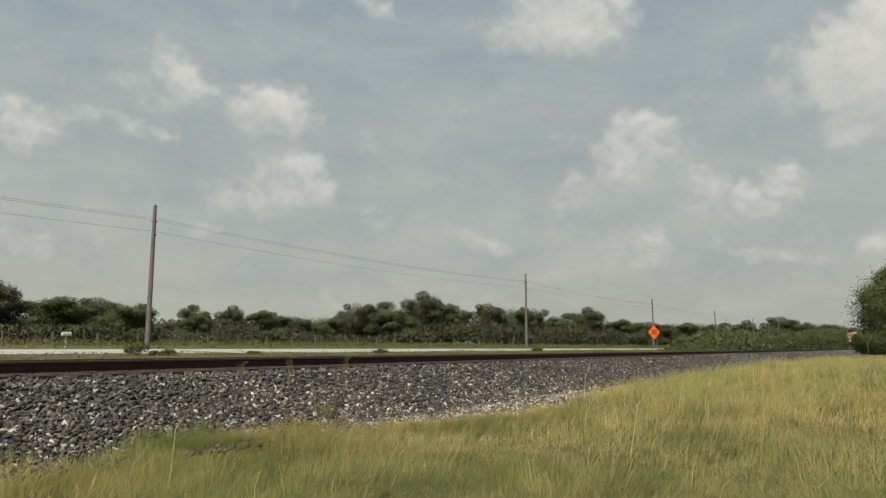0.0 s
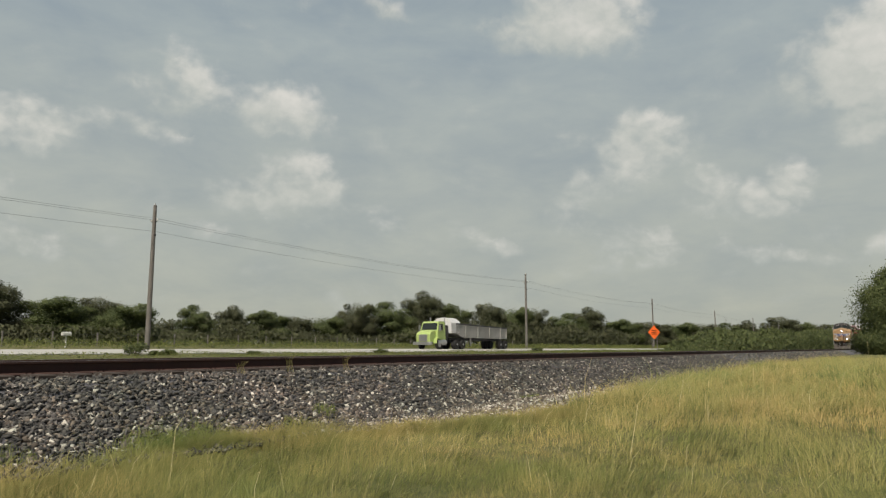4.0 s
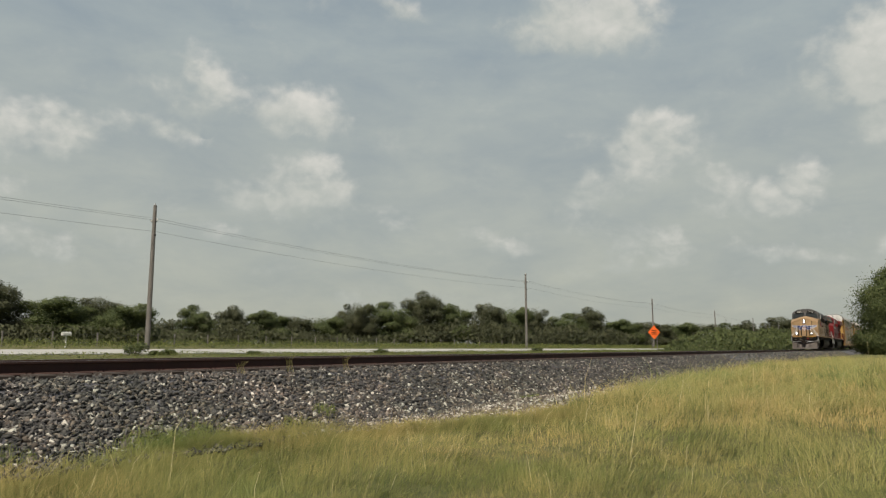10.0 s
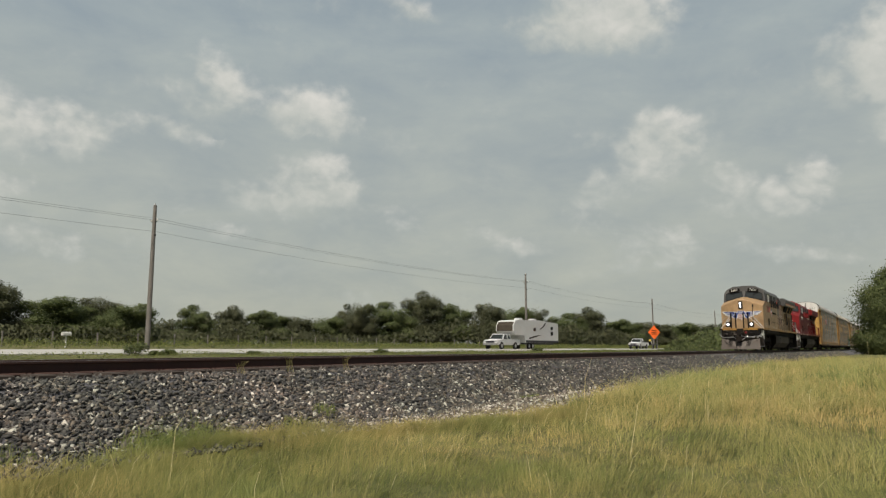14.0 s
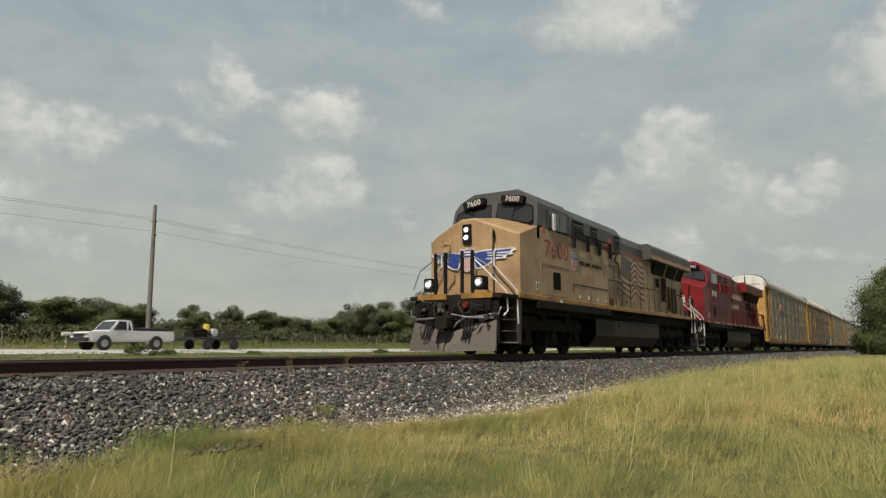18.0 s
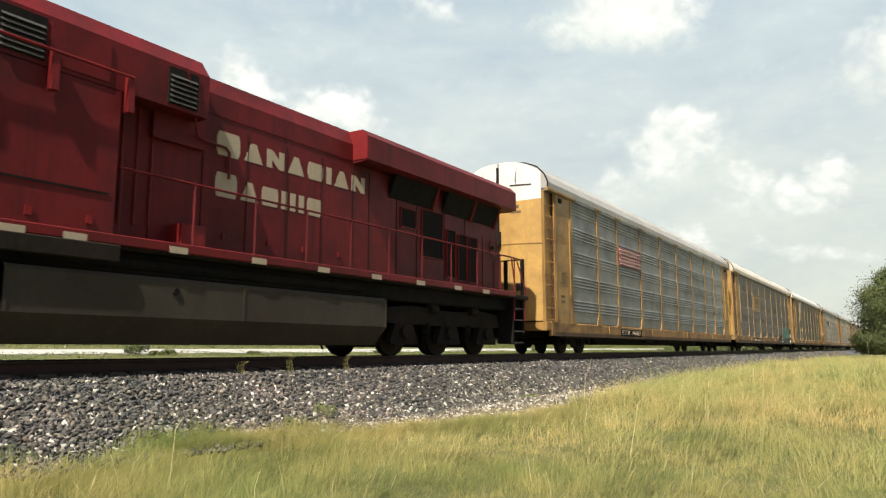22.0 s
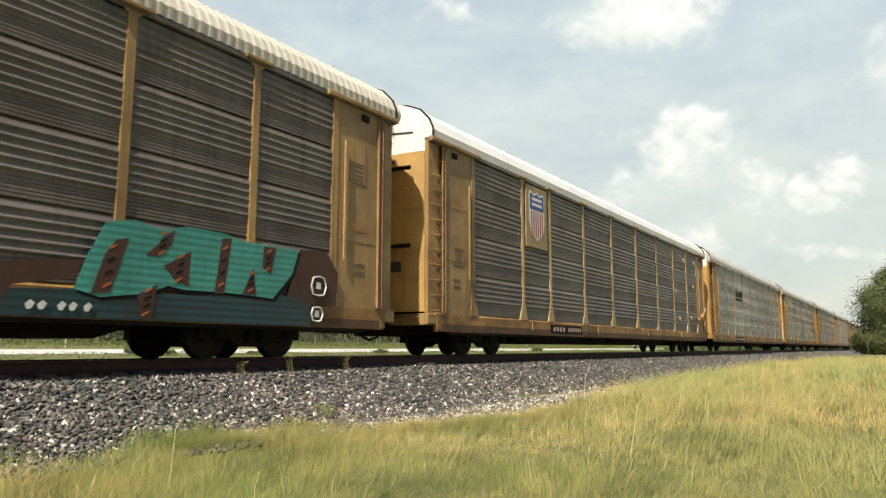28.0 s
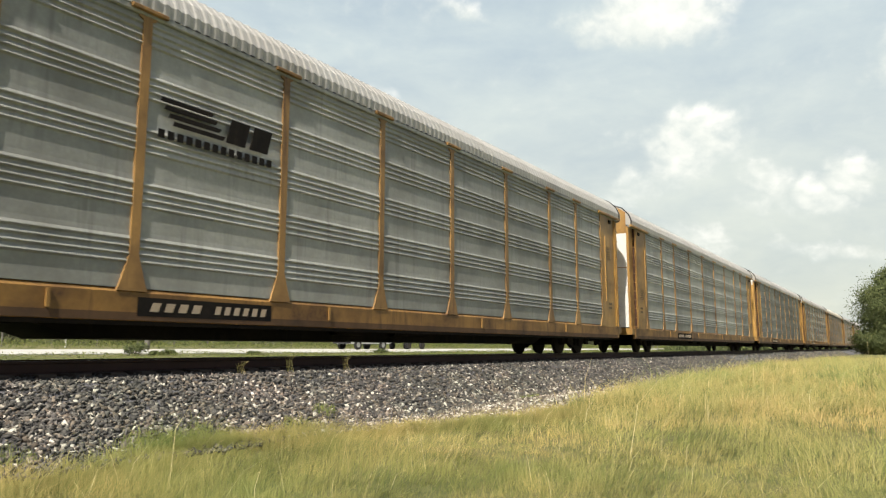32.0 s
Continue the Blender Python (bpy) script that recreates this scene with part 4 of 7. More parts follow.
# big tree on the near side of the track
rng = np.random.default_rng(33)
big = thing("tree", "large dense green tree standing beside the track", "tree", at=pose(112, 0.2, ground_z(112, 0.2) - 0.1, 0, 0, -90))
tr = Shape().hull([[(p[0] + math.cos(w) * r, p[1] + math.sin(w) * r, p[2]) for w in (2 * math.pi * i / 9 for i in range(9))] for p, r in (((0, 0, -0.2), 0.34), ((0.1, 0, 2.5), 0.25), ((0.1, 0.3, 6.5), 0.12))])
part("trunk", tr, M_BARK, big, "dark rough trunk", smooth=50)
lobes = []
for i in range(64):
    a, q, z = rng.uniform(0, 6.28), rng.uniform(0.3, 5.0), rng.uniform(0.9, 11.3)
    q *= 1.0 if z < 8.5 else 0.6
    r = rng.uniform(1.2, 2.1)
    lobes.append(((q * math.cos(a), q * math.sin(a), z), (r, r, r * 0.85)))
    if i % 4 == 0:
        part("limb", Shape().tube([(0.1, 0, 1.8), (q * 0.5 * math.cos(a), q * 0.5 * math.sin(a), z * 0.7), (q * math.cos(a), q * math.sin(a), z)], 0.09, 6), M_BARK, big)
lobes.append(((0, 0, 5.7), (5.5, 5.5, 5.6)))
lobes.append(((0, 0, 5.2), (5.2, 5.2, 5.0)))
for i in range(16):
    a = 6.28 * i / 16 + rng.uniform(-0.15, 0.15)
    lobes.append(((4.7 * math.cos(a), 4.7 * math.sin(a), rng.uniform(1.1, 2.6)), (1.7, 1.7, 1.5)))
v, f, soft = leaf_cloud(rng, lobes, 170000, 0.115)
v[:, 2] = np.maximum(v[:, 2], 0.05)
part("crown", array_mesh("crown", v, f, M_LEAF, soft), None, big, "dense green crown reaching down to the grass")
# ---- train ----
train_cars = []
spinners = []   # wheelsets: object, its axle's place in its car, radius, car's home


def wheelset_mesh(r):
    sh = Shape().tube([(0, -0.8, 0), (0, 0.8, 0)], 0.085, 10)
    for s in (-1, 1):
        sh.disc((0, s * 0.76, 0), r, 0.065, "y", 28)
        sh.disc((0, s * 0.70, 0), r + 0.026, 0.018, "y", 28)
        sh.disc((0, s * 0.84, 0), r * 0.36, 0.05, "y", 14)
        for k in range(5):
            a = 2 * math.pi * k / 5
            sh.disc((math.cos(a) * r * 0.62, s * 0.825, math.sin(a) * r * 0.62), 0.05, 0.012, "y", 8)
    me = sh.mesh("wheelset", 35)
    me.materials.append(M_WHEEL)
    return me


WHEEL_BIG, WHEEL_SMALL = wheelset_mesh(0.53), wheelset_mesh(0.42)


def ring(r, z0, n=10):
    return [(math.cos(2 * math.pi * i / n) * r, math.sin(2 * math.pi * i / n) * r, z0) for i in range(n)]


def coil(x, y, z0, z1, r):
    """A stout coil spring in one piece."""
    n = 11
    return Shape().hull([[(x + a, y + b_, z0 + (z1 - z0) * k / (n - 1)) for a, b_, _ in ring(r if k % 2 else r * 0.72, 0, 10)] for k in range(n)])


def loco_truck(loco, axles, home):
    tk = part("truck", Shape().block(axles[0] - 0.7, axles[2] + 0.7, -0.62, 0.62, 0.2, 1.2, 0.06), M_BLACK, loco, "grimy three-axle truck")
    a, b_, c = axles
    for s in (-1, 1):
        top = [(a - 0.72, 0.74), (a - 0.6, 1.08), (a + 0.4, 1.16), (b_ - 0.5, 1.08), (b_ + 0.5, 1.08), (c - 0.4, 1.16), (c + 0.6, 1.08), (c + 0.72, 0.74)]
        low = []
        for w in (c, b_, a):
            low += [(w + 0.34, 0.72), (w + 0.52, 0.36), (w + 0.5, 0.27), (w - 0.5, 0.27), (w - 0.52, 0.36), (w - 0.34, 0.72)]
        frame_ = part("side_frame", Shape().prism(top + low, "y", s * 1.0, s * 1.16), M_DARK, tk, "cast side frame caked with dirt")
        for w in axles:
            part("axle_box", Shape().disc((w, s * 1.19, 0.55), 0.17, 0.06, "y", 14).box(w - 0.2, w + 0.2, s * 1.14 - 0.03, s * 1.14 + 0.03, 0.4, 0.76), M_DARK, tk)
        for w in ((a + b_) / 2, (b_ + c) / 2):
            part("spring", coil(w, s * 1.1, 0.46, 0.78, 0.12), M_BLACK, tk)
            part("brake_cylinder", Shape().disc((w + 0.15, s * 1.2, 1.12), 0.11, 0.16, "x", 12), M_DARK, tk)
        part("sand_pipe", Shape().tube([(a - 0.7, s * 0.95, 1.2), (a - 0.66, s * 0.9, 0.5), (a - 0.55, s * 0.8, 0.15)], 0.025), M_DARK, tk)
    for w in axles:
        o = part("wheelset", WHEEL_BIG, None, loco, "dark steel wheels on an axle", at=pose(w, 0, 0.53))
        spinners.append((o, (w, 0, 0.53), 0.53, home))


def steps(loco, x0, x1, s, mat):
    """Four treads in a well, with a side plate towards the trucks."""
    well = part("step_well", Shape().prism([(x1 - 0.02, 0.3), (x1 + 0.22, 0.3), (x1 + 0.3, 1.6), (x1 - 0.02, 1.6)], "y", s * 1.0, s * 1.48), mat, loco, "dark grey step plate")
    part("back_plate", Shape().box(x0, x1, s * 1.02, s * 1.05, 0.3, 1.6), M_BLACK, well)
    for z in (0.32, 0.64, 0.96, 1.28):
        part("step", Shape().block(x0 - 0.02, x1, s * 1.06, s * 1.48, z, z + 0.035, 0.01), M_STEEL if z < 0.4 else M_PLOW, well, "worn steel tread")


def flag_marks(loco, y):
    """A waving striped flag painted on the hood side."""
    x1, z0, n = 12.75, 2.36, 20
    pole_x = lambda z: 9.2 + (z - 2.4) * 0.46
    wave = lambda x: 0.12 * math.sin((x - 9.0) * 3.0) + 0.05 * math.sin((x - 9.0) * 5.7) - 0.03 * (x - 9.5)

    def band(lo, hi, xa, xb):
        """A strip of the flag between two heights, bent by the wind."""
        a, b_ = max(xa, pole_x(lo)), max(xa, pole_x(hi))
        low = [(a + (xb - a) * i / n, lo) for i in range(n + 1)]
        top = [(b_ + (xb - b_) * i / n, hi) for i in range(n + 1)]
        return [(x, z + wave(x)) for x, z in low] + [(x, z + wave(x)) for x, z in top[::-1]]

    for k in range(13):
        lo = z0 + 0.118 * k
        part("flag_stripe", Shape().prism(band(lo, lo + 0.118, 11.0 if k > 6 else 0.0, x1), "y", y - 0.003, y), M_FADED if k % 2 else M_FLAGRED, loco, "faded white flag stripe" if k % 2 else "faded red flag stripe")
    part("flag_pole", Shape().prism([(9.12, 2.3), (9.17, 2.3), (10.02, 4.12), (9.97, 4.12)], "y", y - 0.006, y), M_SLATE, loco, "grey painted flag pole")
    part("flag_canton", Shape().prism(band(z0 + 0.826, z0 + 1.6, 0.0, 11.0), "y", y - 0.004, y), M_SLATE, loco, "faded blue flag field")
    for i in range(6):
        for j in range(5):
            x, z = pole_x(z0 + 0.9 + 0.14 * j) + 0.12 + 0.2 * i + 0.08 * (j % 2), z0 + 0.9 + 0.14 * j
            if x > 10.92:
                continue
            z += wave(x)
            part("flag_star", Shape().prism([(x + math.cos(k * 0.628 + 1.571) * (0.045 if k % 2 == 0 else 0.02), z + math.sin(k * 0.628 + 1.571) * (0.045 if k % 2 == 0 else 0.02)) for k in range(10)], "y", y - 0.006, y - 0.004), M_FADED, loco)


def shield(parent, m, w, h):
    """A shield with a blue head and red and white stripes, in its own xz plane."""
    edge = [(-w / 2, h * 0.42), (-w * 0.42, h * 0.5), (-w * 0.2, h * 0.44), (0, h * 0.5), (w * 0.2, h * 0.44), (w * 0.42, h * 0.5), (w / 2, h * 0.42), (w / 2, -h * 0.1), (w * 0.42, -h * 0.34), (0, -h * 0.5), (-w * 0.42, -h * 0.34), (-w / 2, -h * 0.1)]
    sh = part("shield_emblem", Shape().prism(edge, "y", -0.004, 0.0), M_WHITE, parent, "shield emblem with blue head and red stripes", at=m)
    part("shield_head", Shape().prism([(-w * 0.46, h * 0.12), (w * 0.46, h * 0.12), (w * 0.46, h * 0.42), (w * 0.38, h * 0.46), (w * 0.2, h * 0.4), (0, h * 0.46), (-w * 0.2, h * 0.4), (-w * 0.38, h * 0.46), (-w * 0.46, h * 0.42)], "y", -0.007, -0.004), M_BLUE, sh)
    for z in (0.2, 0.31):
        part("head_bar", Shape().box(-w * 0.33, w * 0.33, -0.009, -0.007, h * z, h * (z + 0.06)), M_WHITE, sh)
    for k in range(6):
        x = -w * 0.42 + w * 0.84 * (k + 0.5) / 6
        low = -h * (0.46 - 0.35 * abs(x / w) ** 1.2)
        part("stripe", Shape().box(x - w * 0.035, x + w * 0.035, -0.007, -0.004, low, h * 0.1), M_DIGIT, sh)


def locomotive(home, yellow):
    """A six-axle diesel with a wide cab. x = 0 at the nose's corner, forward is -x."""
    # red engine: nose keeps the lit red, sides, hood and roof the shaded copy
    body, roof = (M_UPY, M_GREY) if yellow else (M_RED, M_REDSHADE)
    flank = M_UPY if yellow else M_REDSHADE
    sill = M_STRIPE if yellow else M_REDSHADE
    rear = M_UPY if yellow else M_REDSHADE
    loco = thing("locomotive", "weathered yellow and grey wide-cab diesel freight locomotive" if yellow else "weathered dark red wide-cab diesel freight locomotive", "locomotive")
    W = 1.54
    # frame and deck
    part("underframe", Shape().block(-0.85, 20.0, -1.3, 1.3, 1.22, 1.58, 0.04), M_BLACK, loco, "black grimy underframe")
    part("deck", Shape().block(-1.27, 20.1, -W + 0.01, W - 0.01, 1.56, 1.68, 0.02), M_DARK, loco)
    for s in (-1, 1):
        part("side_sill", Shape().block(-0.25, 19.2, s * W - 0.03, s * W + 0.02, 1.6, 1.75, 0.02), sill, loco, "yellow-striped side sill" if yellow else "red side sill with pale worn marks")
        part("sill_skirt", Shape().block(0.9, 7.2, s * W - 0.05, s * W, 1.36, 1.6, 0.02), M_DARK, loco)
    if not yellow:
        for x in (0.5, 1.9, 3.0, 4.3, 5.6, 6.4, 8.0, 9.6, 11.2, 12.8, 14.4, 16.0, 17.4):
            part("worn_patch", Shape().box(x, x + 0.32, -W - 0.036, -W - 0.03, 1.59, 1.69), M_FADED, loco, "pale worn reflector patch")
    # fuel tank
    tp = [(-1.46, 1.22), (-1.5, 1.16), (-1.5, 0.62), (-1.18, 0.24), (1.18, 0.24), (1.5, 0.62), (1.5, 1.16), (1.46, 1.22)]
    tank = part("fuel_tank", Shape().prism(tp, "x", 5.75, 13.4), M_TANK, loco, "long dusty grey fuel tank")
    for x in (5.75, 9.5, 13.34):
        part("tank_seam", Shape().prism([(y * 1.006, z * 1.004) for y, z in tp], "x", x, x + 0.05), M_TANK, tank)
    part("filler", Shape().disc((8.2, -1.5, 1.02), 0.06, 0.02, "y", 12), M_BLACK, tank)
    part("air_reservoir", Shape().tube([(6.0, -1.25, 1.4), (12.8, -1.25, 1.4)], 0.11, 10), M_BLACK, loco)
    loco_truck(loco, (0.85, 2.72, 4.6), home)
    loco_truck(loco, (14.5, 16.38, 18.25), home)
    # nose: pentagon front, roof rising to the windshield
    nose_x = lambda y: -0.14 - 0.36 * (1 - min(1, abs(y) / W) ** 2.2)
    peak = lambda y, side, mid: mid - (mid - side) * max(0, abs(y) - 0.22) / (W - 0.22)
    cols = [W * q for q in (-1, -0.97, -0.8, -0.6, -0.4, -0.14, 0, 0.14, 0.4, 0.6, 0.8, 0.97, 1)]
    nose = part("nose", Shape().hull([[(nose_x(y), y, 1.68), (nose_x(y), y, peak(y, 3.42, 3.94)), (nose_x(y) + 0.05, y, peak(y, 3.48, 4.0)), (1.32, y, peak(y, 3.93, 4.27)), (1.32, y, 1.68)] for y in cols]), body, loco, "wide nose with a door and headlight", smooth=25)
    part("nose_door", Shape().block(-0.02, 0.01, -0.8, -0.22, 1.75, 3.6, 0.02).box(-0.03, -0.01, -0.74, -0.28, 2.0, 2.5), body, nose)
    part("door_edge", Shape().box(-0.05, -0.01, -0.85, -0.81, 1.75, 3.62), M_BLACK if not yellow else M_TANK, nose, "door hinge strip")
    part("door_handle", Shape().tube([(-0.09, -0.88, 3.35), (-0.09, -0.88, 3.55)], 0.03), M_BLACK, nose)
    part("nose_grab", Shape().tube([(-0.02, 0.62, 3.0), (-0.1, 0.62, 3.0), (-0.1, 0.62, 3.4), (-0.1, 0.95, 3.4), (-0.02, 0.95, 3.38)], 0.016), body, nose)
    hl = part("headlight_box", Shape().block(-0.05, 0.02, -0.14, 0.16, 3.22, 3.82, 0.02), M_BLACK, nose, "black twin headlight housing")
    for z in (3.42, 3.65):
        part("lamp_ring", Shape().disc((-0.052, 0.02, z), 0.095, 0.02, "x", 18), M_STEEL, hl, "dull steel lamp ring")
        part("headlight", Shape().disc((-0.065, 0.02, z), 0.055, 0.02, "x", 16), M_LAMP if yellow else M_STEEL, hl, "lit headlight" if yellow else "unlit glass headlight")
    if yellow:
        for s in (-1, 1):
            out = [(0.16, 2.96), (0.5, 3.02), (1.3, 3.06), (1.36, 2.98), (1.24, 2.94), (1.28, 2.86), (1.12, 2.84), (1.1, 2.74), (0.86, 2.74), (0.72, 2.62), (0.5, 2.5), (0.3, 2.46), (0.22, 2.6)]
            wing = part("wing_emblem", Shape().prism([(s * a * 1.08, z) for a, z in out], "x", -0.048, -0.036), M_WHITE, nose, "blue and white wing emblem")
            inn = [(0.2, 2.93), (0.5, 2.985), (1.26, 3.02), (1.2, 2.95), (0.6, 2.93), (0.6, 2.90), (1.2, 2.9), (1.1, 2.86), (0.6, 2.86), (0.6, 2.83), (1.04, 2.82), (1.0, 2.78), (0.58, 2.78), (0.56, 2.74), (0.74, 2.72), (0.64, 2.64), (0.48, 2.54), (0.32, 2.5), (0.26, 2.6)]
            part("wing_inlay", Shape().prism([(s * a * 1.08, z) for a, z in inn], "x", -0.054, -0.048), M_BLUE, wing)
        shield(nose, pose(-0.54, 0.0, 2.74, 0, 0, -90), 0.5, 0.72)
    else:
        em_ = part("nose_emblem", Shape().prism([(-0.62, 2.72), (-0.56, 2.66), (0.1, 2.66), (0.16, 2.72), (0.16, 3.0), (0.1, 3.06), (-0.56, 3.06), (-0.62, 3.0)], "x", -0.022, -0.012), M_WHITE, nose, "white rounded nose emblem")
        part("emblem_bar", Shape().box(-0.026, -0.022, -0.5, 0.04, 2.82, 2.9), M_BLACK, em_)
    for o in nose.children_recursive:
        if o.name.split(".")[0] not in ("shield_emblem", "shield_head", "head_bar", "stripe"):
            for v in o.data.vertices:
                v.co.x += nose_x(v.co.y)
    # cab
    fr = lambda x0, x1: [(x0, -W, 3.48), (x0 + 0.02, -W, 3.92), (x1, -1.5, 4.62), (x1 + 0.04, -1.3, 4.88), (x1 + 0.06, -0.8, 5.13), (x1 + 0.06, 0.8, 5.13), (x1 + 0.04, 1.3, 4.88), (x1, 1.5, 4.62), (x0 + 0.02, W, 3.92), (x0, W, 3.48)]
    rr = [(3.55, y, z) for _, y, z in fr(0, 0)]
    cab = part("cab", Shape().hull([fr(1.0, 1.2), rr]), M_GREY if yellow else M_RED, loco, "grey cab upper part" if yellow else "red cab upper part")
    low = part("cab_side", Shape().block(1.2, 3.55, -W - 0.004, W + 0.004, 1.68, 3.86, 0.015), flank, loco, "flat cab side sheet")
    if yellow:
        for s in (-1, 1):
            part("cab_line", Shape().box(1.42, 1.55, s * (W + 0.004), s * (W + 0.012), 3.7, 3.92), M_REDLINE, cab, "red line")
    slope = math.degrees(math.atan2(0.24, 0.58))
    for s in (-1, 1):
        ws = part("windshield", Shape().prism([(s * 0.12, 4.27), (s * 1.3, 4.0), (s * 1.38, 4.06), (s * 1.34, 4.46), (s * 1.25, 4.54), (s * 0.16, 4.7), (s * 0.12, 4.66)], "x", -0.012, 0.012), M_GLASS, cab, "dark glass windshield")
        sh_ = Matrix(((1, 0, 0.257, 0.995 - 0.257 * 3.92), (0, 1, 0, 0), (0, 0, 1, 0), (0, 0, 0, 1)))
        ws.data.transform(sh_)
        gk = Shape()
        rim = [(s * 0.1, 4.25), (s * 1.31, 3.98), (s * 1.4, 4.06), (s * 1.36, 4.48), (s * 1.25, 4.57), (s * 0.13, 4.72), (s * 0.1, 4.25)]
        gk.tube([(-0.01, y, z) for y, z in rim], 0.02, 5)
        g = part("gasket", gk, M_BLACK, ws)
        g.data.transform(sh_)
        wp = part("wiper", Shape().tube([(-0.05, s * 0.75, 4.66), (-0.05, s * 0.7, 4.2)], 0.01, 5).tube([(-0.05, s * 1.15, 4.64), (-0.05, s * 0.7, 4.42)], 0.012, 5), M_BLACK, cab, "black wiper arm")
        wp.data.transform(sh_)
        nb = part("number_board", Shape().block(-0.1, 0.1, s * 0.7 - 0.4, s * 0.7 + 0.4, -0.11, 0.13, 0.03), M_BLACK, cab, "black number board with white digits", at=pose(1.14, 0, 4.88, -s * 8, 0, 0))
        words("number_text", "7600" if yellow else "8941", 0.25, M_WHITE, nb, Matrix.Translation((-0.105, s * 0.7, 0.01)) @ FRONT, align="CENTER")
        # side windows
        wn_ = part("side_window", Shape().block(1.85, 3.3, s * W - 0.03 if s > 0 else -W - 0.012, s * W + 0.012 if s > 0 else -W + 0.03, 3.92, 4.5, 0.01), M_GLASS, cab, "dark sliding cab window")
        for x in (1.83, 2.2, 2.72, 3.3):
            part("window_bar", Shape().box(x - 0.02, x + 0.02, s * (W + 0.012), s * (W + 0.03), 3.88, 4.44), M_GREY if yellow else M_STEEL, wn_)
        part("window_ledge", Shape().block(1.85, 3.35, s * (W + 0.03) - 0.02, s * (W + 0.03) + 0.02, 3.84, 3.88, 0.01), M_BLACK, wn_)
        part("mirror", Shape().block(1.98, 2.14, s * (W + 0.1) - 0.02, s * (W + 0.1) + 0.02, 3.84, 4.38, 0.02), M_WHITE if yellow else M_STEEL, cab, "pale wind deflector mirror")
        part("drip_rail", Shape().tube([(1.65, s * 1.47, 4.52), (3.6, s * 1.47, 4.54)], 0.018), M_GREY if yellow else M_RED, cab)
        # cab side fittings
        part("side_grille", Shape().box(2.12, 2.68, s * (W + 0.006), s * (W + 0.014), 2.0, 2.55), M_BLACK, low, "black square grille")
        sl = Shape()
        for k in range(6):
            sl.box(2.14, 2.66, s * (W + 0.014), s * (W + 0.024), 2.04 + 0.085 * k, 2.07 + 0.085 * k)
        part("grille_slats", sl, M_BLACK, low)
        part("side_panel", Shape().box(1.2, 3.42, s * (W + 0.006), s * (W + 0.012), 1.8, 1.82).box(1.2, 1.22, s * (W + 0.006), s * (W + 0.012), 1.8, 2.75).box(1.2, 3.42, s * (W + 0.006), s * (W + 0.02), 2.75, 2.78), body, low)
        part("cab_ladder_mark", Shape().box(0.86, 1.04, s * (W + 0.006), s * (W + 0.011), 1.9, 2.16), M_WHITE, low, "small white decal")
        part("decal_core", Shape().box(0.91, 0.99, s * (W + 0.011), s * (W + 0.014), 1.95, 2.1), M_BLACK, low)
        part("small_plate", Shape().box(2.55, 2.75, s * (W + 0.03), s * (W + 0.036), 1.6, 1.68), M_WHITE, low)
    words("road_number", "7600" if yellow else "8941", 0.76 if yellow else 0.5, M_DIGIT if yellow else M_WHITE, low, Matrix.Translation((1.5 if yellow else 1.9, -W - 0.008, 3.23 if yellow else 3.28)) @ SIDE, "dark red road number" if yellow else "white road number", wide=1.2 if yellow else 1.25)
    # roof gear
    part("air_conditioner", Shape().block(2.3, 3.2, -0.5, 0.5, 5.1, 5.24, 0.05), M_GREY if yellow else M_RED, loco)
    part("horn", Shape().tube([(3.9, 0.1, 4.7), (3.6, 0.1, 4.75)], 0.04, 8), M_GREY, loco)
    part("antenna", Shape().disc((2.9, -0.6, 5.16), 0.09, 0.05, "z", 12), M_WHITE, loco)
    # equipment section behind the cab, flush with its side
    aux = part("equipment_body", Shape().block(3.55, 7.1, -W, W, 1.68, 3.82, 0.02), flank, loco, "flush equipment compartment")
    up = part("equipment_top", Shape().prism([(-W, 3.82), (-W, 4.52), (-1.32, 4.82), (1.32, 4.82), (W, 4.52), (W, 3.82)], "x", 3.6, 8.6), M_GREY if yellow else M_REDSHADE, loco, "dark louvered upper compartment")
    for s in (-1, 1):
        y0, y1 = s * (W + 0.003), s * (W + 0.02)
        for x0, x1, open_ in ((3.75, 4.65, 1), (4.72, 5.35, 0), (5.4, 6.0, 1), (6.05, 6.9, 0), (7.84, 8.38, 1)):
            p_ = part("louver_panel" if open_ else "cover_panel", Shape().box(x0, x1, y0, y1, 3.88, 4.46), M_BLACK if open_ else up.data.materials[0], up)
            if open_:
                for k in range(6):
                    part("slat", Shape().prism([(s * (W + 0.02), 3.92 + 0.08 * k), (s * (W + 0.05), 3.9 + 0.08 * k), (s * (W + 0.02), 3.945 + 0.08 * k)], "x", x0 + 0.03, x1 - 0.03), M_GREY, p_)
        part("grab_rail", Shape().tube([(3.7, s * (W + 0.12), 4.02), (7.2, s * (W + 0.12), 4.02)], 0.022), M_BLACK if yellow else M_RED, up)
        for x in (3.72, 4.95, 6.1, 7.18):
            part("rail_bracket", Shape().block(x - 0.05, x + 0.05, s * (W + 0.07) - 0.05, s * (W + 0.07) + 0.05, 3.5, 4.05, 0.01), M_BLACK if yellow else M_RED, up)
        part("access_door", Shape().box(3.75, 7.0, s * (W + 0.004), s * (W + 0.012), 2.28, 2.31).box(3.74, 3.76, s * (W + 0.004), s * (W + 0.012), 1.95, 2.3).box(5.3, 5.315, s * (W + 0.004), s * (W + 0.010), 1.8, 2.28), M_TANK if yellow else M_BLACK, aux)
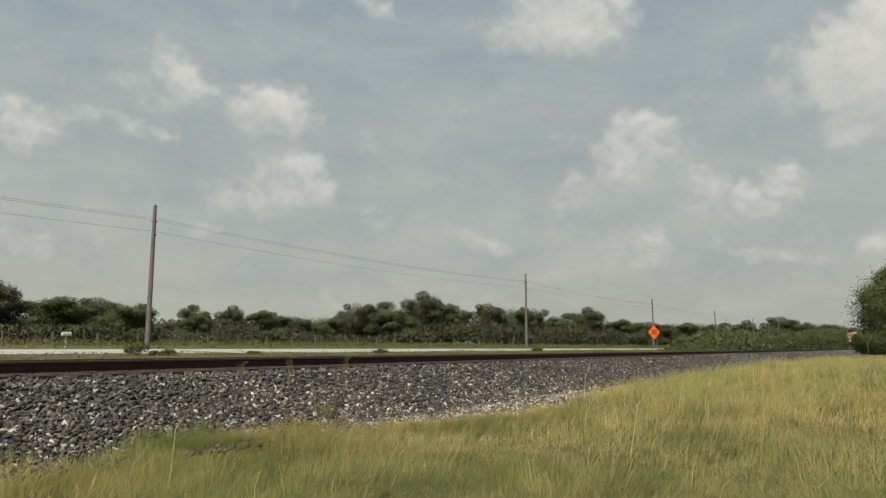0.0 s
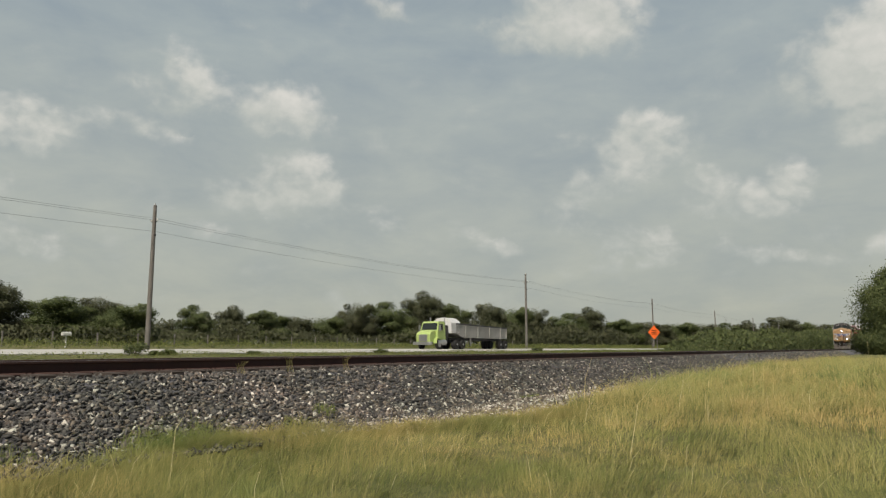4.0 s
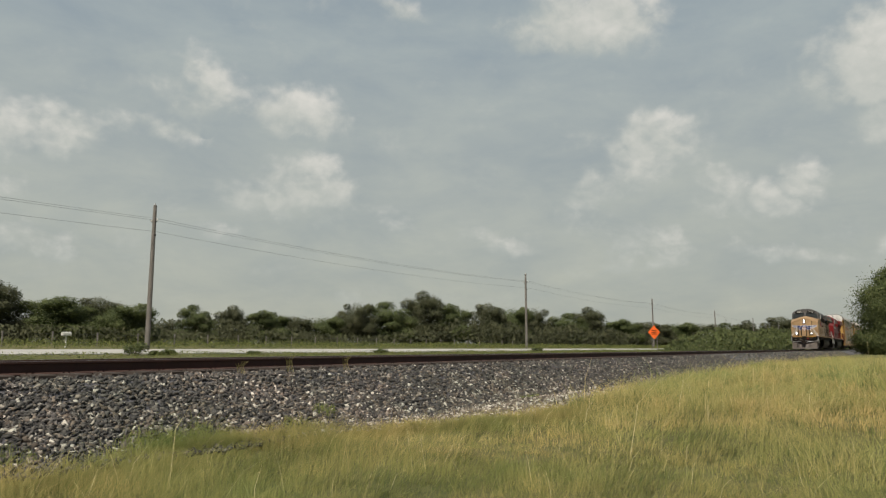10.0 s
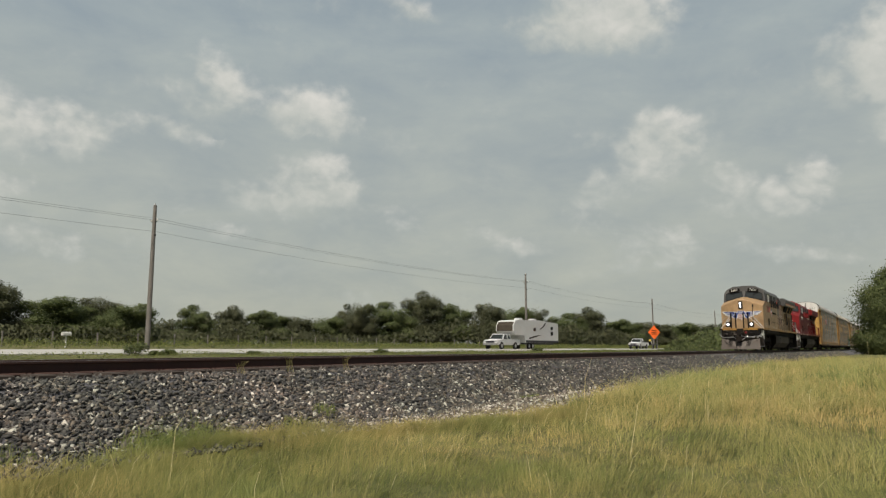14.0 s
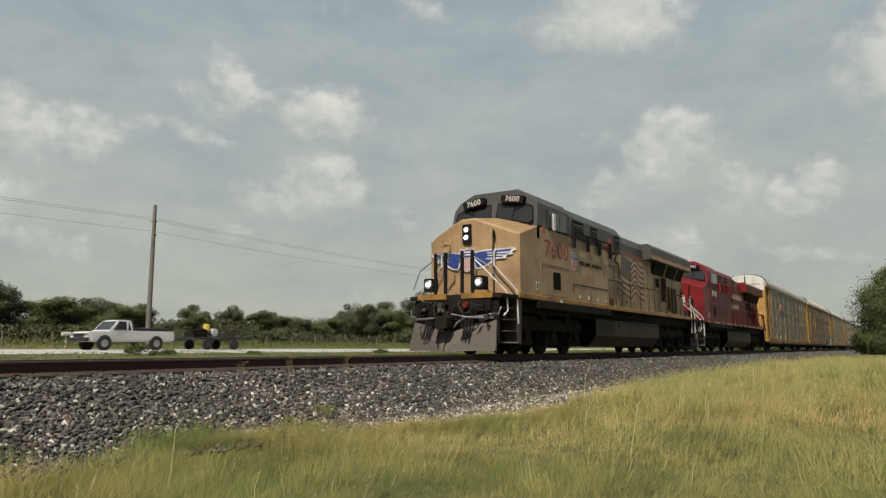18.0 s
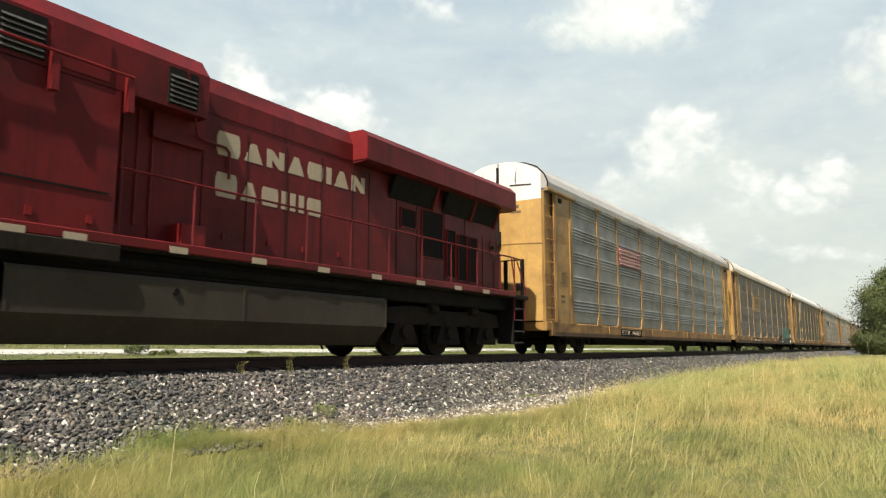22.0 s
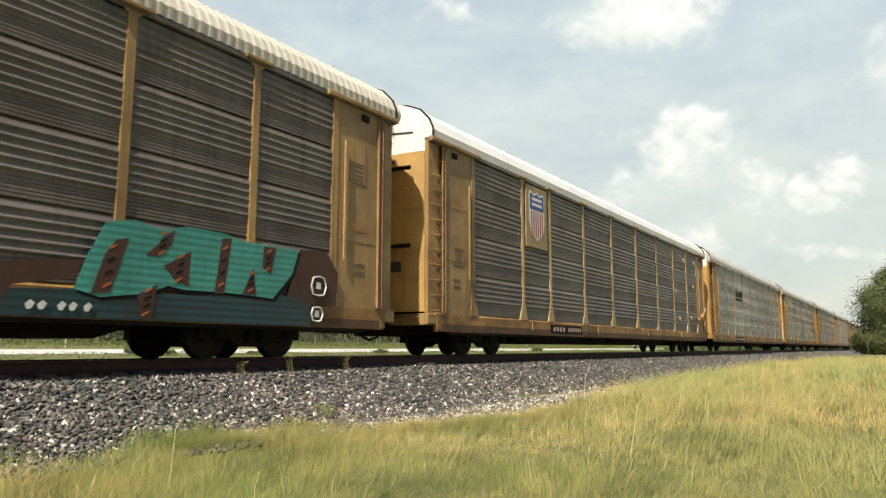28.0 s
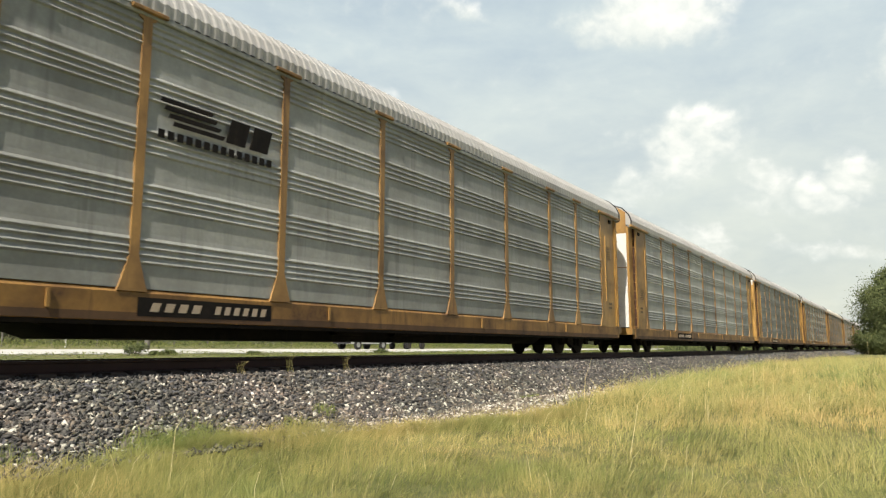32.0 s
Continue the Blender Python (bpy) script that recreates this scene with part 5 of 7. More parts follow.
        for x in (4.2, 5.0, 5.9, 6.7):
            part("latch", Shape().box(x, x + 0.09, s * (W + 0.004), s * (W + 0.02), 1.84, 1.95), M_WHITE if yellow else M_RED, aux)
    part("hood_box", Shape().block(7.85, 8.83, -1.22, -1.1, 3.4, 3.97, 0.02).box(7.85, 8.83, -1.235, -1.22, 3.4, 3.43), rear, loco, "raised box on the hood side")
    if yellow:
        part("zigzag_line", Shape().prism([(6.55, 3.83), (6.8, 3.83), (7.12, 3.9), (7.36, 4.16), (7.6, 3.83), (7.72, 3.83), (7.4, 4.3), (7.26, 4.3), (7.0, 3.98)], "y", -W - 0.012, -W - 0.002), M_REDLINE, up, "red zigzag line")
        part("yellow_wedge", Shape().prism([(7.12, 3.83), (7.56, 3.83), (7.36, 4.12)], "y", -W - 0.009, -W - 0.002), M_UPY, up)
        shield(aux, pose(3.88, -W - 0.006, 3.05), 0.5, 0.62)
        words("slogan", "BUILDING AMERICA", 0.205, M_BLACK, aux, Matrix.Translation((4.32, -W - 0.006, 3.05)) @ SIDE, "dark slogan lettering", wide=1.08)
    # long hood
    H = 1.13
    hood = part("hood", Shape().prism([(-H, 1.68), (-H, 4.3), (-0.98, 4.58), (0.98, 4.58), (H, 4.3), (H, 1.68)], "x", 7.1, 18.35), rear, loco, "long engine hood with doors")
    part("hood_roof", Shape().prism([(-H - 0.012, 4.1), (-H - 0.012, 4.46), (-0.99, 4.78), (0.99, 4.78), (H + 0.012, 4.46), (H + 0.012, 4.1)], "x", 7.9, 12.7), roof, hood, "dark roof edge of the hood")
    for s in (-1, 1):
        if yellow:
            part("red_line", Shape().box(7.9, 12.65, s * (H + 0.012), s * (H + 0.018), 4.06, 4.11), M_REDLINE, hood)
        for x in (7.9, 8.85, 9.8, 10.75, 11.7, 12.65, 13.2, 14.2, 15.0, 16.2, 17.2):
            part("door_seam", Shape().box(x - 0.005, x + 0.005, s * (H + 0.002), s * (H + 0.012), 1.8, 3.95), M_TANK if yellow else M_BLACK, hood)
        for x in (8.4, 9.3, 10.3, 11.2, 12.2):
            part("latch", Shape().box(x, x + 0.05, s * (H + 0.002), s * (H + 0.03), 2.0, 2.1), M_TANK if yellow else M_RED, hood)
        # vents near the radiator
        for x0, x1, z0, z1 in ((14.35, 14.95, 2.95, 3.4), (15.2, 16.1, 2.35, 3.5), (16.3, 16.7, 1.95, 3.15), (16.85, 17.25, 1.9, 3.1), (17.4, 17.8, 1.9, 3.1)):
            v_ = part("vent", Shape().box(x0, x1, s * (H + 0.002), s * (H + 0.012), z0, z1), M_BLACK, hood, "dark screened vent")
            part("vent_frame", Shape().tube([(x0, s * (H + 0.02), z0), (x1, s * (H + 0.02), z0), (x1, s * (H + 0.02), z1), (x0, s * (H + 0.02), z1), (x0, s * (H + 0.02), z0)], 0.02, 4), body, v_)
    if yellow:
        flag_marks(hood, -H - 0.004)
    else:
        # plain blocks of the faded name: round, tapered, slanted and narrow ones
        kinds = {"o": [(0.08, 0), (0.92, 0), (1, 0.25), (1, 0.75), (0.92, 1), (0.08, 1), (0, 0.75), (0, 0.25)], "t": [(0, 0), (1, 0), (0.64, 1), (0.36, 1)], "n": [(0, 0), (0.3, 0), (0.3, 0.45), (0.7, 0), (1, 0), (1, 1), (0.7, 1), (0.7, 0.55), (0.3, 1), (0, 1)], "i": [(0, 0), (1, 0), (1, 1), (0, 1)]}
        for z, row in ((3.44, "otntoitn"), (2.72, "otoiiio")):
            x = 9.12
            for k, q in enumerate(row):
                wd = (0.5 if k == 0 else 0.15 if q == "i" else 0.43) * (1.0 if z > 3 else 0.93)
                hg = 0.42 if k == 0 else 0.34
                part("letter_block", Shape().prism([(x + a * wd, z + 0.02 * (k > 0) + b_ * hg) for a, b_ in kinds[q]], "y", -H - 0.006, -H - 0.001), M_FADED, hood, "pale plain lettering block")
                x += wd + (0.1 if z > 3 else 0.085)
    # exhaust and roof boxes
    part("exhaust_stack", Shape().block(9.6, 10.6, -0.35, 0.35, 4.7, 4.86, 0.04), M_BLACK, hood)
    part("roof_hatch", Shape().block(7.95, 9.3, -0.8, 0.8, 4.7, 4.86, 0.06).block(11.2, 12.6, -0.6, 0.6, 4.7, 4.84, 0.04), roof, hood)
    # radiator wings
    wing_p = [(-W, 4.1), (-W, 4.6), (-1.38, 4.76), (1.38, 4.76), (W, 4.6), (W, 4.1), (1.36, 4.06), (-1.36, 4.06)]
    # on the red engine this plate paints the wing's sunlit front in brighter red
    part("wing_front", Shape().prism([(-W + 0.01, 4.11), (-W + 0.01, 4.59), (-1.38, 4.75), (1.38, 4.75), (W - 0.01, 4.59), (W - 0.01, 4.11)], "x", 12.635, 12.65), M_GREY if yellow else M_RED, loco)
    rad = part("radiator_wing", Shape().prism(wing_p, "x", 12.65, 19.38), roof if yellow else M_REDSHADE, loco, "overhanging radiator roof")
    for s in (-1, 1):
        if yellow:
            part("fascia", Shape().box(12.64, 19.385, s * (W + 0.002), s * (W + 0.008), 4.09, 4.25), body, rad)
            part("fascia_line", Shape().box(12.64, 19.385, s * (W + 0.002), s * (W + 0.007), 4.25, 4.3), M_REDLINE, rad)
        for x0, x1 in ((13.9, 15.6), (16.1, 17.4), (17.5, 18.7)):
            g_ = part("radiator_screen", Shape().add([(x0, s * (H + 0.02), 3.55), (x1, s * (H + 0.02), 3.55), (x1, s * 1.36, 4.09), (x0, s * 1.36, 4.09), (x0, s * (H - 0.1), 3.55), (x1, s * (H - 0.1), 3.55), (x1, s * 1.2, 4.09), (x0, s * 1.2, 4.09)], [(0, 1, 2, 3), (4, 7, 6, 5), (0, 4, 5, 1), (1, 5, 6, 2), (2, 6, 7, 3), (3, 7, 4, 0)]), M_BLACK, rad, "black radiator intake screen")
            part("screen_brace", Shape().tube([(x1 + 0.03, s * (H + 0.02), 3.5), (x1 + 0.03, s * 1.38, 4.1)], 0.04, 6), body, g_)
    part("rear_hood_end", Shape().block(18.35, 19.0, -H, H, 1.68, 4.12, 0.05), rear, loco, "rear hood end")
    for s in (-1, 1):
        bw = part("brake_wheel", Shape().tube([(18.6 + 0.22 * math.cos(k * 0.524), s * (H + 0.08), 2.95 + 0.22 * math.sin(k * 0.524)) for k in range(13)], 0.02, 5), M_TANK if yellow else M_RED, loco, "round hand brake wheel")
        part("wheel_hub", Shape().disc((18.6, s * (H + 0.06), 2.95), 0.05, 0.05, "y", 8), M_TANK, bw)
        for x0, z0, z1 in ((18.12, 1.85, 3.2), (18.75, 1.85, 2.6)):
            part("rear_door", Shape().box(x0, x0 + 0.42, s * (H + 0.002), s * (H + 0.016), z0, z1), rear, loco)
    part("conduit", Shape().tube([(8.15, -W - 0.03, 4.5), (8.36, -1.5, 3.95), (8.62, -1.26, 3.6), (8.75, -1.26, 3.56), (9.28, -H - 0.04, 3.57), (9.36, -H - 0.04, 3.5), (9.37, -H - 0.04, 3.04)], 0.024, 6), M_TANK if yellow else M_REDSHADE, loco, "thin bent conduit")
    for x in (7.4, 7.65, 7.9):
        part("hood_pipe", Shape().tube([(x, -H - 0.02, 2.0), (x, -H - 0.02, 3.9)], 0.014, 5), body, loco)
    part("deck_box", Shape().block(8.3, 8.75, -1.42, -H, 1.68, 2.1, 0.02), body, loco, "small deck box")
    # handrails along the walkway
    hr = M_TANK if yellow else M_REDSHADE
    for s in (-1, 1):
        rail_ = part("handrail", Shape().tube([(7.15, s * (W - 0.04), 2.72), (19.2, s * (W - 0.04), 2.72), (19.75, s * (W - 0.04), 2.7)], 0.02), hr, loco, "long walkway handrail")
        for x in [7.2 + 1.25 * k for k in range(10)] + [19.3]:
            part("stanchion", Shape().tube([(x, s * (W - 0.04), 1.66), (x, s * (W - 0.04), 2.72)], 0.02, 5), hr, rail_)
        wm = M_WHITE
        part("grab_iron", Shape().tube([(-1.1, s * 0.36, 2.96), (-0.93, s * 0.38, 3.0), (-0.92, s * 0.4, 2.78), (-0.88, s * 0.9, 2.3), (-0.86, s * 1.48, 1.72), (-0.86, s * 1.5, 1.2), (-1.05, s * 1.46, 1.06)], 0.023), wm, loco, "white bent handrail")
        part("grab_iron", Shape().tube([(-0.40, s * 0.92, 2.98), (-0.52, s * 0.9, 2.96), (-0.54, s * 0.9, 2.55), (-0.42, s * 1.25, 2.12), (-0.3, s * 1.5, 1.8), (-0.26, s * 1.52, 0.86)], 0.023), wm, loco, "white bent handrail")
        part("grab_iron", Shape().tube([(19.25, s * 1.5, 0.95), (19.3, s * 1.5, 2.0), (19.2, s * 1.46, 2.7)], 0.022), wm if yellow else M_REDSHADE, loco, "white bent handrail")
        part("grab_iron", Shape().tube([(19.9, s * 1.5, 0.95), (19.95, s * 1.5, 1.9), (19.85, s * 1.3, 2.7)], 0.022), wm if yellow else M_REDSHADE, loco, "white bent handrail")
        steps(loco, -0.85, -0.25, s, M_PLOW)
        for z in (0.32, 0.64, 0.96, 1.28):
            part("rear_step", Shape().block(19.3, 19.85, s * 1.06, s * 1.48, z, z + 0.035, 0.01), M_PLOW, loco, "worn steel tread")
        part("rear_step_plate", Shape().box(19.2, 19.28, s * 1.0, s * 1.48, 0.3, 1.6), M_BLACK, loco)
        # ditch lights
        dl = part("ditch_light", Shape().block(-1.08, -0.8, s * 0.84 - 0.16, s * 0.84 + 0.16, 1.8, 2.18, 0.04), M_BLACK, loco, "black ditch light housing")
        part("bezel", Shape().disc((-1.085, s * 0.84, 2.0), 0.13, 0.02, "x", 18), M_STEEL, dl, "dull steel lamp ring")
        part("lens", Shape().disc((-1.105, s * 0.84, 2.0), 0.062, 0.02, "x", 16), M_LAMP if yellow else M_STEEL, dl, "lit lens" if yellow else "unlit lens")
        part("deck_edge", Shape().block(-1.04, -0.98, s * 0.75 - 0.5, s * 0.75 + 0.5, 1.56, 1.72, 0.01), sill, loco, "yellow deck edge" if yellow else "red deck edge")
        for y in (0.28, 0.62):
            part("end_post", Shape().block(-1.06, -1.0, s * y - 0.045, s * y + 0.045, 1.72, 2.9, 0.01), M_BLACK, loco, "dark end rail post")
        part("hose_rail", Shape().tube([(-1.03, s * 0.28, 2.76), (-1.03, s * 0.62, 2.76), (-1.0, s * 1.2, 2.4), (-0.95, s * 1.45, 1.9)], 0.018), M_STEEL, loco)
    part("deck_front", Shape().block(-1.02, -0.96, -1.2, 1.2, 1.2, 1.56, 0.02), M_BLACK, loco)
    # plow, coupler and hoses
    plow = Shape()
    for s in (-1, 1):
        r1 = [(-1.0, s * 1.36, 0.95), (-1.3, s * 0.02, 0.62), (-1.58, s * 0.02, 0.1), (-1.2, s * 1.42, 0.1)]
        r2 = [(-0.94, s * 1.36, 0.95), (-1.22, s * 0.02, 0.62), (-1.5, s * 0.02, 0.1), (-1.12, s * 1.42, 0.1)]
        plow.add(r1 + r2, [(0, 1, 2, 3), (7, 6, 5, 4), (0, 4, 5, 1), (1, 5, 6, 2), (2, 6, 7, 3), (3, 7, 4, 0)])
    pl = part("plow", plow, M_PLOW, loco, "scraped grey steel snow plow")
    part("plow_backing", Shape().block(-0.96, -0.85, -1.4, 1.4, 0.3, 1.56, 0.03), M_BLACK, pl)
    for s in (-1, 1):
        part("pilot_frame", Shape().tube([(-1.05, s * 1.3, 1.0), (-1.32, s * 0.45, 1.02)], 0.03), M_STEEL, pl, "bright lift rod")
    cp = part("coupler", Shape().block(-1.5, -0.9, -0.12, 0.12, 0.76, 1.0, 0.04).block(-1.72, -1.45, -0.2, 0.2, 0.7, 1.06, 0.06), M_DARK, loco, "rusty knuckle coupler")
    part("pin_lifter", Shape().tube([(-1.1, -1.4, 1.12), (-1.15, -0.6, 1.02), (-1.35, -0.1, 1.12)], 0.018), M_STEEL, cp)
    for s in (-1, 1):
        for k in range(3):
            y = s * (0.55 + 0.1 * k)
            part("air_hose", Shape().tube([(-1.02, y, 1.18), (-1.2, y, 1.05), (-1.32, y + 0.02, 0.75), (-1.38, y + 0.05, 0.48), (-1.44, y + 0.06, 0.42)], 0.026, 6), M_BLACK, loco, "hanging black air hose")
        part("glad_hand", Shape().disc((-1.08, s * 0.42, 1.38), 0.09, 0.05, "x", 10), M_RED if s < 0 else M_TANK, loco, "round hose fitting")
        part("mu_hose", Shape().tube([(-1.02, s * 1.0, 1.45), (-1.2, s * 1.02, 1.3), (-1.12, s * 1.2, 1.05), (-1.0, s * 1.25, 1.2)], 0.022, 6), M_BLACK, loco)
    part("brake_hose", Shape().tube([(-1.1, 0.3, 0.9), (-1.4, 0.28, 0.6), (-1.62, 0.2, 0.32)], 0.034, 6), M_BLACK, loco, "hanging black air hose")
    # pipes, hoses and brackets crowded over the pilot
    gear = random.Random(31)
    for k in range(22):
        y, z = gear.uniform(-1.15, 1.15), gear.uniform(0.75, 1.5)
        dy, dz = gear.uniform(-0.35, 0.35), gear.uniform(-0.4, 0.1)
        part("air_hose", Shape().tube([(-1.02, y, z), (-1.14 - gear.random() * 0.12, y + dy * 0.3, z + dz * 0.3), (-1.2 - gear.random() * 0.15, y + dy * 0.8, z + dz), (-1.08, y + dy * 1.2, z + dz * 0.8)], gear.uniform(0.016, 0.034), 5), (M_BLACK, M_DARK, M_TANK, M_PLOW)[k % 4], loco)
    for k in range(9):
        y, z = gear.uniform(-1.2, 1.1), gear.uniform(0.95, 1.45)
        part("pilot_bracket", Shape().block(-1.12 - gear.random() * 0.08, -1.0, y, y + gear.uniform(0.06, 0.22), z, z + gear.uniform(0.06, 0.16), 0.015), (M_DARK, M_TANK, M_PLOW)[k % 3], loco, "grimy pilot bracket")
    for s in (-1, 1):
        part("cut_lever", Shape().tube([(-0.98, s * 1.5, 1.3), (-1.06, s * 1.45, 1.1), (-1.1, s * 0.9, 0.98), (-1.16, s * 0.5, 1.06), (-1.25, s * 0.2, 0.86)], 0.016, 5), M_STEEL, loco, "bright bent cut lever")
        part("marker_plate", Shape().box(-0.3, -0.2, s * 1.482, s * 1.488, 1.42, 1.5), M_PINK, loco, "small red reflector")
    for o in loco.children:
        if o.name.split(".")[0] in ("ditch_light", "deck_edge", "end_post", "hose_rail", "deck_front", "plow", "coupler", "air_hose", "glad_hand", "mu_hose", "brake_hose", "pilot_bracket", "cut_lever"):
            o.matrix_basis = Matrix.Translation((-0.25, 0, 0))
    part("rear_coupler", Shape().block(20.0, 20.35, -0.12, 0.12, 0.76, 1.0, 0.04).block(20.25, 20.5, -0.2, 0.2, 0.7, 1.06, 0.06), M_DARK, loco, "rusty knuckle coupler")
    for s in (-1, 1):
        rr_ = part("rear_rail", Shape().tube([(20.0, s * 0.3, 2.75), (20.0, s * 1.42, 2.75), (19.75, s * 1.5, 2.7)], 0.02), M_BLACK, loco, "dark rear end rail")
        for y in (0.32, 0.85, 1.4):
            part("rear_post", Shape().block(19.96, 20.03, s * y - 0.05, s * y + 0.05, 1.66, 2.76, 0.01), M_BLACK, rr_)
        part("safety_chain", Shape().tube([(20.0, s * 0.3, 2.6), (20.03, s * 0.15, 2.42), (20.03, 0, 2.36)], 0.012, 5), M_STEEL, rr_)
    part("rear_plate", Shape().block(20.0, 20.08, -1.4, 1.4, 0.55, 1.6, 0.02), M_BLACK, loco)
    train_cars.append((loco, home))
    return loco


locomotive(7.7, True)
locomotive(29.82, False)
# ---- autorack cars ----
RACK_L, RACK_W = 27.2, 1.55
POSTS = {"new": [4.4, 6.5, 9.35, 12.2, 15.0, 17.85, 20.75, 22.9], "old": [4.8, 6.7, 9.5, 12.3, 15.2, 18.1, 20.8, 23.2]}


def bay_profile(kind):
    """Height and outset of the ribbed side sheets, bottom to top."""
    pts = []
    z = 1.02
    sheets = 5 if kind == "new" else 4
    h = (5.10 - 1.02) / sheets
    for k in range(sheets):
        z0 = z + k * h
        ribs, flat = (4, 0.42 * h) if kind == "new" else (5, 0.30 * h)
        pts.append((0.0, z0 + 0.004))
        # fine perforated rows of the old sheets
        for r in range(5 if kind == "old" else 0):
            q = z0 + flat * (0.12 + 0.17 * r)
            pts += [(0.0, q), (-0.008, q + 0.008), (-0.008, q + 0.018), (0.0, q + 0.026)]
        pts.append((0.0, z0 + flat))
        p = (h - flat - 0.05) / ribs
        for r in range(ribs):
            a = z0 + flat + r * p
            pts += [(0.0, a + p * 0.06), (0.012, a + p * 0.2), (0.024, a + p * 0.3), (0.026, a + p * 0.42), (0.015, a + p * 0.62), (0.004, a + p * 0.84)]
        if kind == "old":
            pts += [(0.0, z0 + h - 0.048), (-0.06, z0 + h - 0.046), (-0.06, z0 + h - 0.002)]
    return pts + [(0.0, 5.10)]


def bay_mesh(x0, x1, s, kind):
    pts = bay_profile(kind)
    vs = [(x, s * (RACK_W - 0.044 + o), z) for x in (x0, x1) for o, z in pts]
    n = len(pts)
    vs += [(x, s * (RACK_W - 0.14), z) for x in (x0, x1) for z in (1.02, 5.10)]
    fs = [(i, i + 1, n + i + 1, n + i) for i in range(n - 1)] + [(2 * n, 2 * n + 2, 2 * n + 3, 2 * n + 1)]
    return Shape().add(vs, fs)


ROOF_ARC = [(-1.56, 5.18), (-1.57, 5.38), (-1.46, 5.63), (-1.2, 5.9), (-0.8, 6.07), (-0.3, 6.12), (0.3, 6.12), (0.8, 6.07), (1.2, 5.9), (1.46, 5.63), (1.57, 5.38), (1.56, 5.18)]


def roof_mesh(rib):
    """Cross-ribbed curved roof."""
    prof = ROOF_ARC
    xs = []
    x = 0.0
    while x < RACK_L - 0.01:
        xs += [(x, 0.0), (x + 0.07, 0.0), (x + 0.1, rib), (x + 0.16, rib)]
        x += 0.19
    xs.append((RACK_L, 0.0))
    vs, fs = [], []
    n = len(prof)
    for x, o in xs:
        vs += [(x, y * (1 + o * 0.6), z + o) for y, z in prof]
    for i in range(len(xs) - 1):
        fs += [(i * n + j, i * n + j + 1, (i + 1) * n + j + 1, (i + 1) * n + j) for j in range(n - 1)]
    fs += [tuple(range(n)), tuple(range((len(xs) - 1) * n, len(xs) * n))]
    return Shape().add(vs, fs)


def end_mesh(x, d, z0, z1, lo=-1.0, hi=1.0, bow=0.30):
    """One bowed sheet of an end door, between two fractions of the width."""
    vs, fs = [], []
    n = 10
    for i in range(n + 1):
        q = lo + (hi - lo) * i / n
        xx = x - d * bow * (1 - q * q)
        y = q * 1.36
        top = z1(y) if callable(z1) else z1
        low = z0(y) if callable(z0) else z0
        vs += [(xx, y, low), (xx, y, top), (xx + d * 0.06, y, low), (xx + d * 0.06, y, top)]
    for i in range(n):
        a, b_ = 4 * i, 4 * i + 4
        fs += [(a, b_, b_ + 1, a + 1), (a + 2, a + 3, b_ + 3, b_ + 2), (a + 1, b_ + 1, b_ + 3, a + 3), (a, a + 2, b_ + 2, b_)]
    fs += [(0, 1, 3, 2), (4 * n, 4 * n + 2, 4 * n + 3, 4 * n + 1)]
    return Shape().add(vs, fs)


def roof_arc(y):
    return 6.11 - 0.38 * (abs(y) / 1.36) ** 3


def rack_truck(car, centre):
    tk = part("truck", Shape().block(centre - 0.25, centre + 0.25, -1.05, 1.05, 0.42, 0.66, 0.05), M_BLACK, car, "dark two-axle truck")
    for s in (-1, 1):
        fp = [(centre - 1.12, 0.32), (centre - 1.12, 0.5), (centre - 0.6, 0.68), (centre + 0.6, 0.68), (centre + 1.12, 0.5), (centre + 1.12, 0.32), (centre + 0.55, 0.34), (centre + 0.3, 0.2), (centre - 0.3, 0.2), (centre - 0.55, 0.34)]
        part("side_frame", Shape().prism(fp, "y", s * 0.93, s * 1.06), M_DARK, tk, "cast steel side frame")
        for dx in (-0.14, 0.14):
            part("spring", coil(centre + dx, s * 1.05, 0.27, 0.5, 0.09), M_BLACK, tk)
        for w in (-0.8, 0.8):
            part("bearing_cap", Shape().disc((centre + w, s * 1.1, 0.42), 0.11, 0.05, "y", 12), M_DARK, tk)
    part("brake_beam", Shape().tube([(centre - 0.5, -0.8, 0.35), (centre - 0.5, 0.8, 0.35)], 0.05), M_BLACK, tk)


